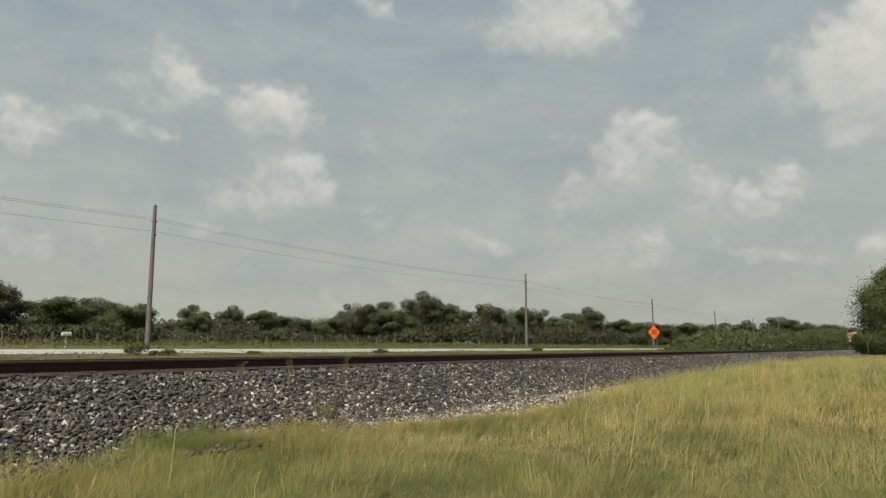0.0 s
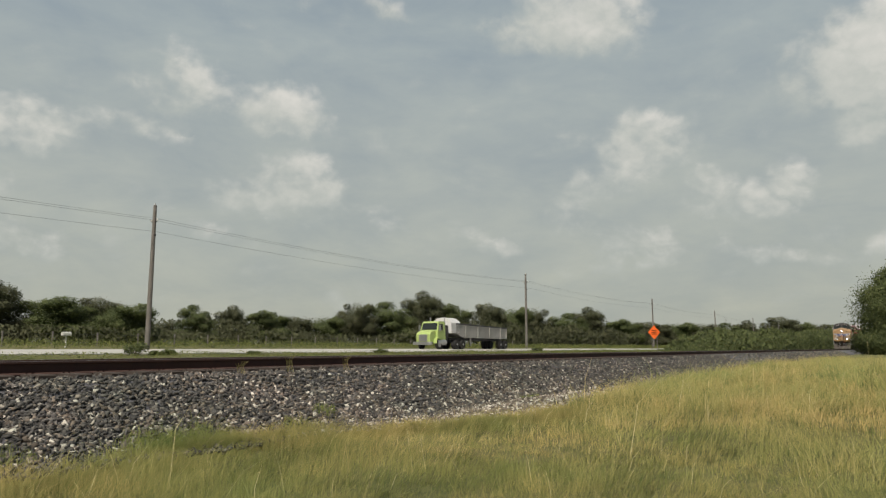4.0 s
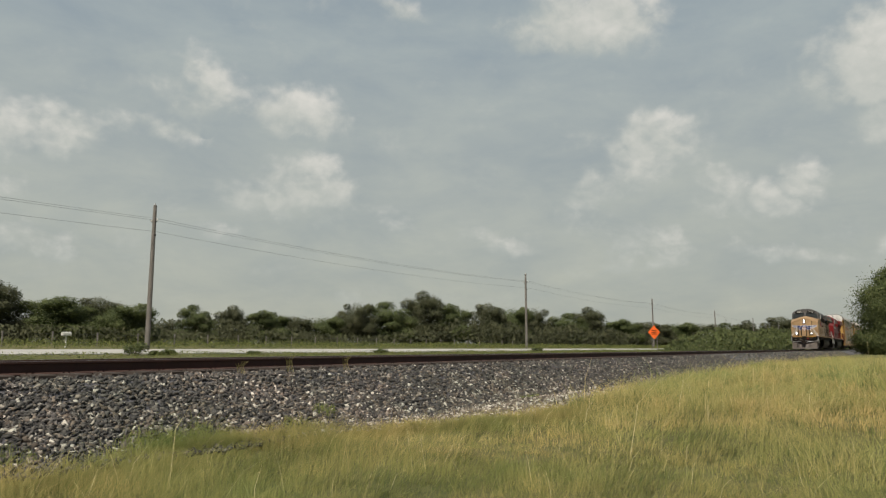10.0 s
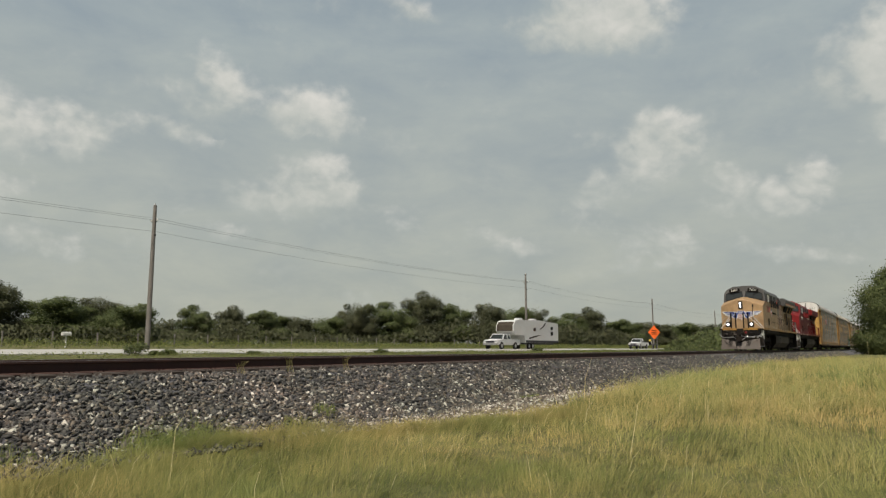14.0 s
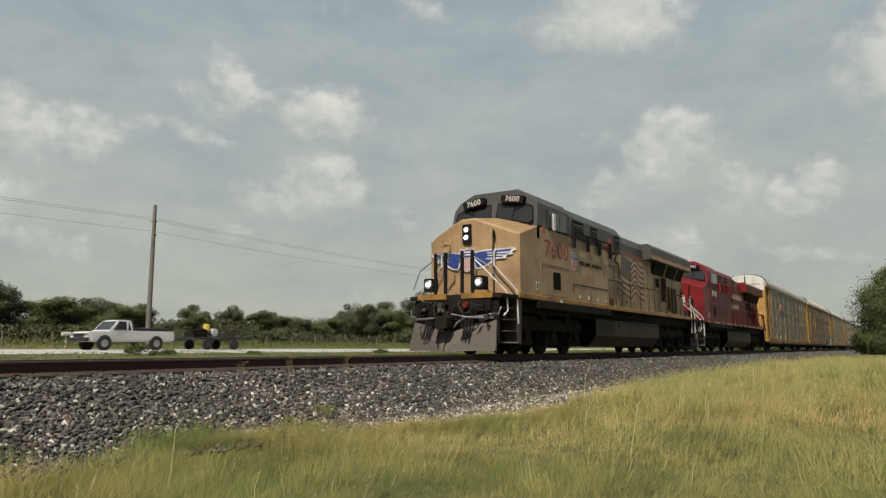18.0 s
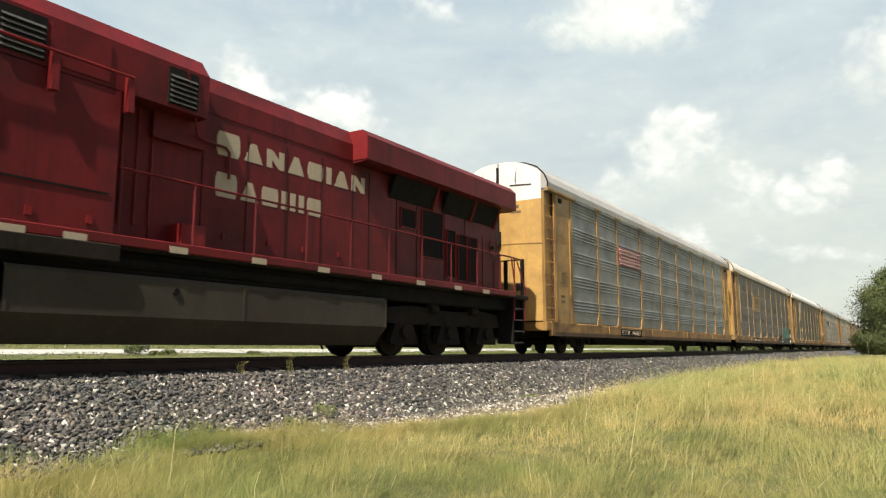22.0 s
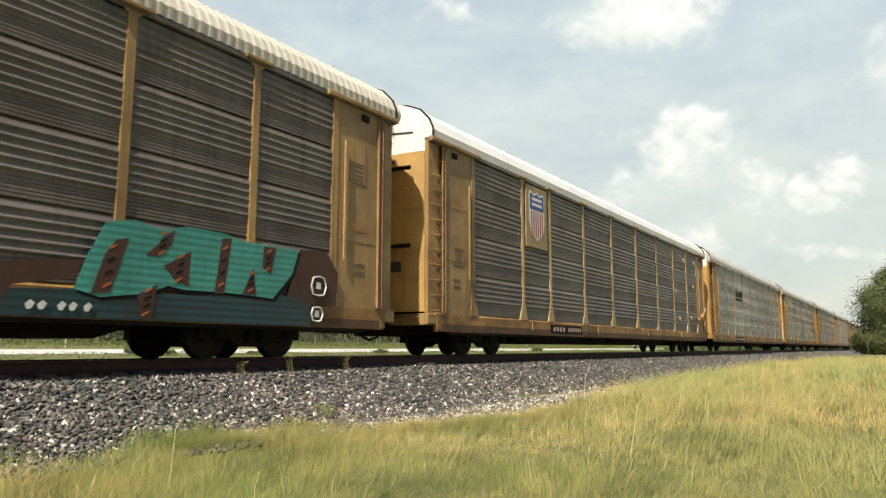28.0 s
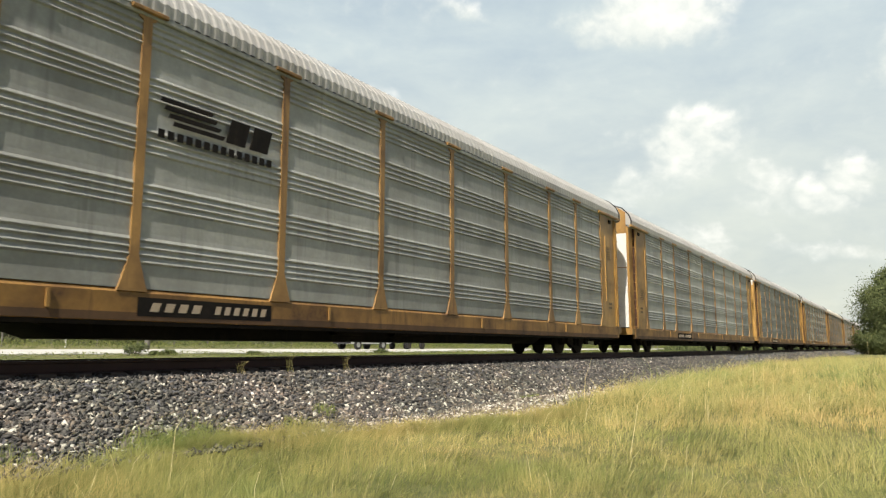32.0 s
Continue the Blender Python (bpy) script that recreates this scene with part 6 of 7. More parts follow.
def autorack(kind, sheet, yellow_mat, roof_mat, top_mat, post_mat=None, rib=0.011, door_mat=None):
    """A closed auto carrier. x = 0 at the leading corner."""
    post_mat = post_mat or yellow_mat
    door_mat = door_mat or M_DOORSUN
    car = thing("autorack_car", "", "freight car", "autorack cars of the train", pose(0, TRACK_Y, -80))
    tagged(car, {"new": "yellow autorack freight car with grey ribbed steel side panels", "old": "yellow autorack freight car with dull brown ribbed side panels"}[kind])
    for s in (-1, 1):
        sill = part("side_sill", Shape().prism([(s * 1.40, 0.56), (s * 1.50, 0.56), (s * 1.53, 0.60), (s * 1.53, 0.96), (s * 1.48, 1.02), (s * 1.40, 1.02)], "x", 0.3, RACK_L - 0.3), M_SILL, car, "rust-stained yellow side sill")
        part("sill_grime", Shape().box(0.5, RACK_L - 0.5, *sorted((s * 1.531, s * 1.534)), 0.57, 0.68 if kind == "new" else 0.74), M_GRIME, sill, "dark brown grime along the sill")
        part("sill_lip", Shape().box(0.9, RACK_L - 0.9, s * 1.44, s * 1.50, 0.50, 0.56), M_DARK, sill)
        for x in POSTS[kind]:
            w = 0.075
            post = [(x - 0.24, 0.98), (x + 0.24, 0.98), (x + 0.20, 1.08), (x + w, 1.5), (x + w, 5.02), (x + w + 0.07, 5.06), (x + w + 0.07, 5.15), (x - w - 0.07, 5.15), (x - w - 0.07, 5.06), (x - w, 5.02), (x - w, 1.5), (x - 0.20, 1.08)]
            part("post", Shape().prism(post, "y", s * (RACK_W - 0.1), s * (RACK_W - 0.008)), post_mat, car)
            part("post_cap", Shape().block(x - 0.30, x + 0.30, s * (RACK_W + 0.01) - 0.05, s * (RACK_W + 0.01) + 0.05, 5.13, 5.2, 0.015), post_mat, car)
        edges = [1.95] + POSTS[kind] + [25.4]
        for x0, x1 in zip(edges, edges[1:]):
            part("side_panel", bay_mesh(x0 + 0.03, x1 - 0.03, s, kind), sheet, car, "ribbed galvanised side panel")
        part("top_rail", Shape().block(0.0, RACK_L, s * (RACK_W - 0.05) - 0.06, s * (RACK_W - 0.05) + 0.06, 5.08, 5.19, 0.02), sheet, car)
        for d, xe in ((1, 0.0), (-1, RACK_L)):
            q = lambda v: xe + d * v
            lo_, hi_ = sorted((q(0.52), q(1.92)))
            pn = part("end_panel", Shape().block(lo_, hi_, s * (RACK_W - 0.05) - 0.03, s * (RACK_W - 0.05) + 0.03, 0.95, 5.12, 0.01), yellow_mat, car, "solid yellow end panel")
            lo_, hi_ = sorted((q(1.86), q(2.02)))
            part("post", Shape().prism([(q(1.78), 0.98), (q(2.2), 0.98), (q(2.03), 1.4), (q(2.03), 5.1), (q(1.87), 5.1), (q(1.87), 1.4)], "y", s * (RACK_W - 0.1), s * (RACK_W - 0.005)), yellow_mat, car)
            part("door_rod", Shape().tube([(q(1.70), s * (RACK_W + 0.03), 1.9), (q(1.70), s * (RACK_W + 0.03), 4.3)], 0.022), yellow_mat, pn)
            part("cornice", Shape().block(*sorted((q(-0.02), q(2.25))), s * (RACK_W + 0.015) - 0.055, s * (RACK_W + 0.015) + 0.055, 5.10, 5.2, 0.02), yellow_mat, car, "yellow beam under the roof edge")
            # dark brown strip that fills the gap between end panel and corner
            part("door_gap", Shape().box(*sorted((q(0.5), q(0.57))), *sorted((s * 1.36, s * (RACK_W - 0.03))), 0.98, 5.08), M_RUST, pn, "dark brown strip in the gap beside the end panel")
            part("panel_rim", Shape().tube([(q(0.6), s * (RACK_W - 0.005), 1.0), (q(0.6), s * (RACK_W - 0.005), 5.05)], 0.03, 5), yellow_mat, pn)
            zf = 3.5 if d < 0 else 2.2
            part("stencil_frame", Shape().tube([(q(1.02), s * (RACK_W - 0.016), zf), (q(1.5), s * (RACK_W - 0.016), zf), (q(1.5), s * (RACK_W - 0.016), zf + 0.42), (q(1.02), s * (RACK_W - 0.016), zf + 0.42), (q(1.02), s * (RACK_W - 0.016), zf)], 0.009, 4), M_SHADOWINK, pn, "thin dark stencil frame")
            for k in range(4):
                part("stencil", Shape().box(*sorted((q(1.1), q(1.42 - 0.05 * (k % 2)))), *sorted((s * (RACK_W - 0.019), s * (RACK_W - 0.015))), zf + 0.06 + 0.09 * k, zf + 0.09 + 0.09 * k), M_SHADOWINK, pn, "unreadable stencil line")
            part("label_plate", Shape().box(*sorted((q(0.95), q(1.55))), *sorted((s * (RACK_W - 0.019), s * (RACK_W - 0.013))), 2.52 if d < 0 else 3.6, 2.72 if d < 0 else 3.8), M_STRIPE, pn, "yellow label plate")
            part("panel_lap", Shape().box(*sorted((q(0.62), q(1.85))), *sorted((s * (RACK_W - 0.019), s * (RACK_W - 0.012))), 2.3, 2.32), yellow_mat, pn)
            lo_, hi_ = sorted((q(0.02), q(0.5)))
            part("corner_post", Shape().block(lo_, hi_, s * 1.40 - 0.05, s * 1.40 + 0.05, 0.9, 5.14, 0.02), yellow_mat, car, "recessed yellow corner post")
            part("bracket", Shape().block(*sorted((q(0.95), q(1.15))), s * (RACK_W - 0.01) - 0.03, s * (RACK_W - 0.01) + 0.03, 4.86, 5.0, 0.01), M_BLACK, pn)
            lad = part("ladder", Shape().tube([(q(0.48), s * 1.56, 0.98), (q(0.48), s * 1.56, 5.0)], 0.022, 5), yellow_mat, car, "yellow corner ladder")
            for k in range(11):
                part("rung", Shape().tube([(q(0.06), s * 1.50, 1.05 + 0.36 * k), (q(0.48), s * 1.56, 1.05 + 0.36 * k)], 0.012, 5), yellow_mat, lad)
            part("end_sill", Shape().block(*sorted((q(-0.05), q(0.5))), s * 0.9 - 0.6, s * 0.9 + 0.6, 0.72, 0.98, 0.03), yellow_mat, car)
            part("stencil", Shape().box(*sorted((q(1.0), q(1.32))), s * (RACK_W - 0.018), s * (RACK_W - 0.014), 1.62, 1.7).box(*sorted((q(1.0), q(1.32))), s * (RACK_W - 0.018), s * (RACK_W - 0.014), 1.78, 1.86), M_SHADOWINK, pn, "unreadable faded stencil")
        part("reporting_plate", Shape().box(6.6, 9.15, s * 1.531, s * 1.536, 0.63, 0.90), M_BLACK, sill, "black plate with pale stencil bars")
        for x0, w, n in ((6.8, 0.19, 4), (7.95, 0.14, 6)):
            for k in range(n):
                x = x0 + (w + 0.05) * k
                part("mark_bar", Shape().prism([(x, 0.70), (x + w * 0.75, 0.70), (x + w, 0.83), (x + w * 0.25, 0.83)], "y", *sorted((s * 1.536, s * 1.54))), M_FADED, sill)
        for x in (5.3, 10.6, 16.4, 21.8):
            part("sill_step", Shape().box(x, x + 0.05, s * 1.53, s * 1.56, 0.7, 0.95), yellow_mat, sill)
    part("roof", roof_mesh(rib), roof_mat, car, "cross-ribbed metal roof" if rib > 0.005 else "plain white metal roof")
    part("floor", Shape().block(0.3, RACK_L - 0.3, -1.4, 1.4, 0.98, 1.06, 0.02), M_DARK, car)
    part("centre_sill", Shape().block(-0.3, RACK_L + 0.3, -0.28, 0.28, 0.52, 0.95, 0.03).prism([(5.3, 0.6), (6.2, 0.32), (21.0, 0.32), (21.9, 0.6), (21.9, 0.95), (5.3, 0.95)], "y", -0.75, 0.75), M_BLACK, car, "black centre sill")
    part("brake_rigging", Shape().tube([(5.5, -0.9, 0.62), (12, -0.9, 0.6), (21.5, -0.9, 0.62)], 0.035).block(11.5, 12.4, -1.0, -0.7, 0.45, 0.8, 0.03).tube([(13.5, -0.8, 0.6), (14.9, -0.8, 0.6)], 0.17, 10), M_BLACK, car)
    for d, xe in ((1, 0.0), (-1, RACK_L)):
        for a, b_ in ((-1.0, -0.02), (0.02, 1.0)):
            leaf = part("end_door", end_mesh(xe, d, 1.02, lambda y: 4.86 - 0.10 * (1 - abs(y) / 1.36), a, b_), door_mat, car, "bowed yellow end door" if door_mat is M_DOORSUN else "bowed white end door")
            part("door_top", end_mesh(xe, d, lambda y: 4.863 - 0.10 * (1 - abs(y) / 1.36), roof_arc, a, b_), top_mat, leaf, "white door top" if top_mat is M_WHITE else "")
            part("door_seam", end_mesh(xe - d * 0.012, d, 3.42, 3.45, a, b_), yellow_mat, leaf)
            part("stencil", end_mesh(xe - d * 0.008, d, 4.42, 4.5, a * 0.55 + b_ * 0.45, a * 0.3 + b_ * 0.7).add(*(lambda e: (e.v, e.f))(end_mesh(xe - d * 0.008, d, 4.58, 4.68, a * 0.5 + b_ * 0.5, a * 0.3 + b_ * 0.7))), M_SHADOWINK, leaf, "unreadable faded stencil")
            part("stencil", end_mesh(xe - d * 0.008, d, 1.95, 2.2, a * 0.6 + b_ * 0.4, a * 0.4 + b_ * 0.6), M_TANK, leaf, "faint stencil lines")
        part("roof_seal", Shape().tube([(xe + d * 0.03, y * 1.01, z + 0.015) for y, z in ROOF_ARC], 0.026, 5), M_BLACK, car, "black rubber strip round the roof end")
        part("top_stencil", end_mesh(xe - d * 0.008, d, 5.3, 5.35, -0.8, -0.3), M_TANK, car, "unreadable dark stencil line")
        if kind == "old":
            for z in (2.55, 4.42):
                part("lock_handle", Shape().tube([(xe - d * 0.3, -1.15, z), (xe - d * 0.34, -0.75, z), (xe - d * 0.36, -0.3, z)], 0.05, 6), M_BLACK, car, "black horizontal lock handle")
        part("lock_bar", Shape().tube([(xe - d * 0.34, 0, 1.0), (xe - d * 0.34, 0, 5.95)], 0.045, 8).block(*sorted((xe - d * 0.42, xe - d * 0.32)), -0.1, 0.1, 3.4, 3.85, 0.02), M_BLACK, car, "black vertical lock bar")
        for y in (-0.62, 0.62):
            part("top_grab", Shape().tube([(xe - d * 0.3, y, 5.3), (xe - d * 0.33, y, 5.6), (xe - d * 0.25, y, 5.95)], 0.014), M_STEEL, car)
        cp = part("coupler", Shape().block(*sorted((xe - d * 0.62, xe)), -0.11, 0.11, 0.72, 0.95, 0.03).block(*sorted((xe - d * 0.8, xe - d * 0.52)), -0.18, 0.18, 0.66, 1.0, 0.05), M_DARK, car, "rusty knuckle coupler")
        part("air_hose", Shape().tube([(xe - d * 0.1, -0.35, 0.75), (xe - d * 0.45, -0.33, 0.42), (xe - d * 0.75, -0.3, 0.36)], 0.026), M_BLACK, cp)
        part("uncoupling_lever", Shape().tube([(xe - d * 0.15, -1.3, 0.9), (xe - d * 0.25, -0.6, 0.82), (xe - d * 0.4, -0.15, 0.95)], 0.014), yellow_mat, cp)
        rack_truck(car, 3.45 if d > 0 else RACK_L - 3.45)
    return car


def rack_wheels(car, home):
    for w in (2.65, 4.25, RACK_L - 4.25, RACK_L - 2.65):
        o = part("wheelset", WHEEL_SMALL, None, car, "dark steel wheels on an axle", at=pose(w, 0, 0.42))
        if home < 200:
            spinners.append((o, (w, 0, 0.42), 0.42, home))


RACK_NEW = autorack("new", M_ZINC, M_RACKY, M_ROOF, M_WHITE, M_OCHRE)
RACK_LIGHT = autorack("new", M_ZINC_LIGHT, M_RACKY, M_ROOF, M_WHITE, M_OCHRE)
RACK_OLD = autorack("old", M_ZINC_OLD, M_RACKY2, M_CREAM, M_RACKY2, rib=0.009)
RACK_PALE = autorack("old", M_ZINC_MID, M_RACKY2, M_WHITE, M_WHITE, M_POST, rib=0.002)
RACK_ODD = autorack("new", M_ZINC_LIGHT, M_RACKY, M_ROOF, M_RACKY, M_OCHRE, door_mat=M_WHITE)
racks = []
for k in range(10):
    home = 51.27 + 28.6 * k
    src = RACK_ODD if k == 4 else RACK_PALE if k == 2 else RACK_OLD if k in (1, 7) else RACK_LIGHT if k in (3, 6) else RACK_NEW
    car = copy_thing(src, pose(home, TRACK_Y, 0))
    rack_wheels(car, home)
    train_cars.append((car, home))
    racks.append(car)
for k in (RACK_NEW, RACK_LIGHT, RACK_OLD, RACK_PALE, RACK_ODD):
    for o in (*k.children_recursive, k):
        bpy.data.objects.remove(o)

YS = -RACK_W + 0.006
# first car: a faded red board with pale bars, and strips painted as lit ribs
bd = part("route_board", Shape().box(6.62, 9.26, YS - 0.02, YS, 3.38, 4.08), M_PINK, racks[0], "faded red sign board with pale lettering bars")
for k, z in enumerate((3.44, 3.58, 3.84, 3.98)):
    part("board_strip", Shape().prism([(6.64, z), (9.24 - 0.06 * (k % 3), z), (9.2, z + 0.045), (6.66, z + 0.035)], "y", YS - 0.04, YS - 0.02), M_PINKPALE, bd)
for r, (z, n) in enumerate(((3.93, 8), (3.72, 9), (3.55, 7))):
    for i in range(n):
        part("mark_bar", Shape().box(6.8 + 0.26 * i, 6.94 + 0.26 * i, YS - 0.028, YS - 0.02, z - 0.03, z + 0.03), M_PINKPALE, bd)
for o in list(racks[0].children_recursive):
    if o.name.split(".")[0] == "mark_bar" and o.parent.name.split(".")[0] == "side_sill":
        bpy.data.objects.remove(o)
for o in racks[0].children:
    if o.name.split(".")[0] == "side_sill" and o.data.vertices[0].co.y < 0:
        words("reporting_mark", "ETTX  702822", 0.25, M_FADED, o, Matrix.Translation((6.72, -1.538, 0.765)) @ SIDE, "pale slanted stencil lettering", wide=1.42).data.shear = 0.28
# second car: sprayed graffiti over sill and panels
def sprayed(name, pts, out, mat, parent, label=""):
    return part(name, Shape().prism(pts, "y", YS - out - 0.004, YS - out), mat, parent, label)


gr = sprayed("graffiti", [(19.3, 0.57), (24.6, 0.57), (24.6, 1.02), (24.3, 1.1), (22.0, 0.98), (20.3, 0.95), (19.3, 0.9)], 0.03, M_TEALDARK, racks[1], "dark teal sprayed graffiti ground")
sprayed("rust_patch", [(24.0, 0.98), (25.3, 0.98), (25.35, 1.6), (25.0, 2.0), (24.3, 1.95)], 0.03, M_RUST, gr, "rusty brown sprayed patch")
sprayed("rust_patch", [(17.5, 0.62), (19.3, 0.6), (19.4, 0.95), (20.2, 1.1), (20.3, 1.35), (19.0, 1.2), (17.8, 1.0)], 0.03, M_RUST, gr, "rusty brown sprayed patch")
LETTERS = [(20.22, 1.06), (20.33, 1.4), (20.57, 1.9), (21.01, 1.99), (21.44, 1.91), (21.89, 2.02), (22.58, 2.01), (22.98, 1.93), (24.27, 1.92), (24.13, 1.49), (23.68, 1.02), (23.03, 1.05), (22.63, 1.06), (21.89, 1.05), (21.6, 1.09), (21.23, 0.95), (20.93, 0.91), (20.55, 0.86), (20.18, 0.95)]
sprayed("graffiti_edge", [(a + 0.05, z - 0.05) for a, z in LETTERS], 0.034, M_BLACK, gr)
sprayed("graffiti_shape", LETTERS, 0.038, M_TEAL, gr, "bright teal sprayed letters run together")
for pts in ([(20.58, 1.45), (20.73, 1.67), (20.93, 1.72), (20.69, 0.93), (20.41, 0.9)], [(21.2, 1.51), (21.66, 1.94), (21.62, 1.7), (21.41, 1.5)], [(21.5, 1.38), (21.97, 1.65), (21.95, 1.1), (21.71, 1.18)],
            [(22.44, 1.03), (22.55, 1.92), (22.74, 1.95), (22.63, 1.04)], [(23.44, 1.9), (23.72, 1.91), (23.62, 1.44), (23.42, 1.54)], [(21.1, 0.93), (21.42, 1.1), (21.33, 0.58), (21.19, 0.58)], [(23.0, 1.06), (23.22, 1.5), (23.3, 1.06)]):
    gap = sprayed("graffiti_gap", pts, 0.042, M_RUST, gr, "brown striped gap between letters")
    xs, zs = [a for a, _ in pts], [z for _, z in pts]
    cx_, cz_ = sum(xs) / len(xs), sum(zs) / len(zs)
    for k in range(4):
        z = min(zs) + (max(zs) - min(zs)) * (k + 0.7) / 4.6
        w = 0.055
        sprayed("spray_stripe", [(cx_ - w + (z - cz_) * 0.1, z - 0.04), (cx_ + w + (z - cz_) * 0.1, z + 0.02), (cx_ + w + (z - cz_) * 0.1, z + 0.055), (cx_ - w + (z - cz_) * 0.1, z)], 0.046, M_BLACK if k % 3 else M_SPRAY_ORANGE, gap)
for a, z, r in ((24.81, 1.32, 0.2), (24.78, 0.8, 0.15)):
    rim = [(a + math.cos(0.785 * k) * r, z + math.sin(0.785 * k) * r * (1.1 if k % 2 else 0.9)) for k in range(9)]
    part("spray_outline", Shape().tube([(x, YS - 0.045, q) for x, q in rim], 0.016, 4), M_WHITE, gr, "pale sprayed outline")
    sprayed("spray_dot", [(a - 0.07, z - 0.05), (a + 0.06, z - 0.06), (a + 0.05, z + 0.06), (a - 0.05, z + 0.07)], 0.044, M_WHITE, gr)
for k, x in enumerate((18.2, 18.6, 19.6, 19.75, 20.0, 20.15, 20.35)):
    sprayed("spray_mark", [(x, 0.66), (x + 0.05, 0.66), (x + 0.1, 0.74), (x + 0.04, 0.78), (x - 0.02, 0.72)], 0.046, M_WHITE, gr)
part("end_strip", Shape().box(26.62, 26.76, YS - 0.03, YS - 0.01, 0.98, 5.08), M_REDDARK, racks[1], "narrow dark red corner strip")
em = part("emblem_board", Shape().box(6.85, 9.3, YS - 0.02, YS, 2.88, 4.0), M_RACKY2, racks[1], "faded yellow board with dark plain emblem blocks")
for x, w in ((7.3, 0.42), (7.86, 0.42), (8.42, 0.42)):
    part("emblem_block", Shape().prism([(x + 0.06, 3.36), (x + w - 0.06, 3.36), (x + w, 3.42), (x + w, 3.74), (x + w - 0.06, 3.8), (x + 0.06, 3.8), (x, 3.74), (x, 3.42)], "y", YS - 0.026, YS - 0.02), M_SHADOWINK, em, "faded dark plain emblem block")
part("emblem_bar", Shape().box(7.3, 8.9, YS - 0.026, YS - 0.02, 3.16, 3.24), M_SHADOWINK, em)
# third car: a tall yellow board with a shield
bn = part("emblem_board", Shape().box(4.95, 6.4, YS - 0.03, YS, 3.15, 5.02), M_POST, racks[2], "yellow board with a shield emblem")
shield(bn, pose(5.68, YS - 0.032, 4.12), 1.05, 1.5)
lt = part("door_latch", Shape().block(25.0, 26.3, YS - 0.16, YS - 0.02, 1.62, 1.8, 0.02).block(25.55, 25.85, YS - 0.2, YS - 0.04, 1.8, 2.0, 0.03), M_RACKY2, racks[2], "yellow latch with a lever on the end panel")
part("lever", Shape().tube([(25.45, YS - 0.18, 1.78), (25.75, YS - 0.22, 2.12), (26.05, YS - 0.2, 2.02), (26.3, YS - 0.18, 1.55)], 0.03, 6), M_RACKY, lt)
part("lever", Shape().tube([(25.7, YS - 0.2, 2.1), (25.95, YS - 0.24, 2.3)], 0.02, 6), M_FADED, lt)
part("chain", Shape().tube([(25.65, YS - 0.17, 1.62), (25.66, YS - 0.15, 1.0)], 0.02, 5), M_DARK, lt)
for x, z in ((22.6, 4.55), (24.3, 3.3), (20.9, 2.9), (23.6, 1.7), (21.4, 1.6), (24.6, 4.6)):
    for k in range(4):
        part("chalk_mark", Shape().box(x + 0.09 * k, x + 0.05 + 0.09 * k, YS - 0.012, YS - 0.004, z - 0.03 * k, z + 0.1), M_FADED, racks[2], "pale scuffed chalk mark")
# fourth car: black plain bars of a worn emblem
for a, z0, z1, w in ((0.0, 3.86, 3.93, 0.95), (0.08, 3.75, 3.82, 0.95), (0.16, 3.64, 3.71, 0.95), (0.24, 3.53, 3.6, 0.95)):
    part("emblem_bar", Shape().prism([(6.75 + a, z0), (6.75 + a + w, z0), (6.8 + a + w, z1), (6.78 + a, z1)], "y", YS - 0.03, YS - 0.02), M_BLACK, racks[3], "worn black emblem bar")
for a in (1.25, 1.75):
    part("emblem_block", Shape().prism([(6.75 + a, 3.52), (6.75 + a + 0.4, 3.52), (6.85 + a + 0.4, 3.93), (6.85 + a, 3.93)], "y", YS - 0.03, YS - 0.02), M_BLACK, racks[3], "worn black emblem block")
for i in range(14):
    part("mark_bar", Shape().box(6.75 + 0.165 * i, 6.86 + 0.165 * i, YS - 0.03, YS - 0.02, 3.3, 3.43), M_BLACK, racks[3])
# ---- road traffic: all drive towards -x; x = 0 at the front bumper ----
M_LIME = paint("lime_green_paint", (0.46, 0.58, 0.2), (0.25, 0.28, 0.1), 0.2, 0.35)
M_CARWHITE = paint("white_car_paint", (0.74, 0.74, 0.73), (0.45, 0.42, 0.36), 0.2, 0.3)
M_SILVER = paint("silver_car_paint", (0.45, 0.45, 0.45), (0.2, 0.2, 0.18), 0.2, 0.35, metal=0.4)
M_GALV = paint("dull_trailer_metal", (0.42, 0.41, 0.39), (0.2, 0.18, 0.15), 0.45, 0.5, metal=0.2)
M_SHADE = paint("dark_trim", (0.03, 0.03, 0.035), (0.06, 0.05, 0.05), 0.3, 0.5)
M_GOLD = paint("yellow_tank", (0.75, 0.58, 0.10), (0.4, 0.3, 0.1), 0.2, 0.5)
ROAD_Z, LANE_Y = 0.078, 41.5


def road_wheel(car, x, y, r, width=0.24, rim=None):
    tyre = part("wheel", Shape().disc((x, y, r), r, width / 2, "y", 22), M_RUBBER, car, "black tyre")
    s = -1 if y < 0 else 1
    part("rim", Shape().disc((x, y + s * width * 0.42, r), r * 0.58, 0.03, "y", 16).disc((x, y + s * width * 0.5, r), r * 0.2, 0.03, "y", 10), rim or M_STEEL, tyre, "bright wheel rim")


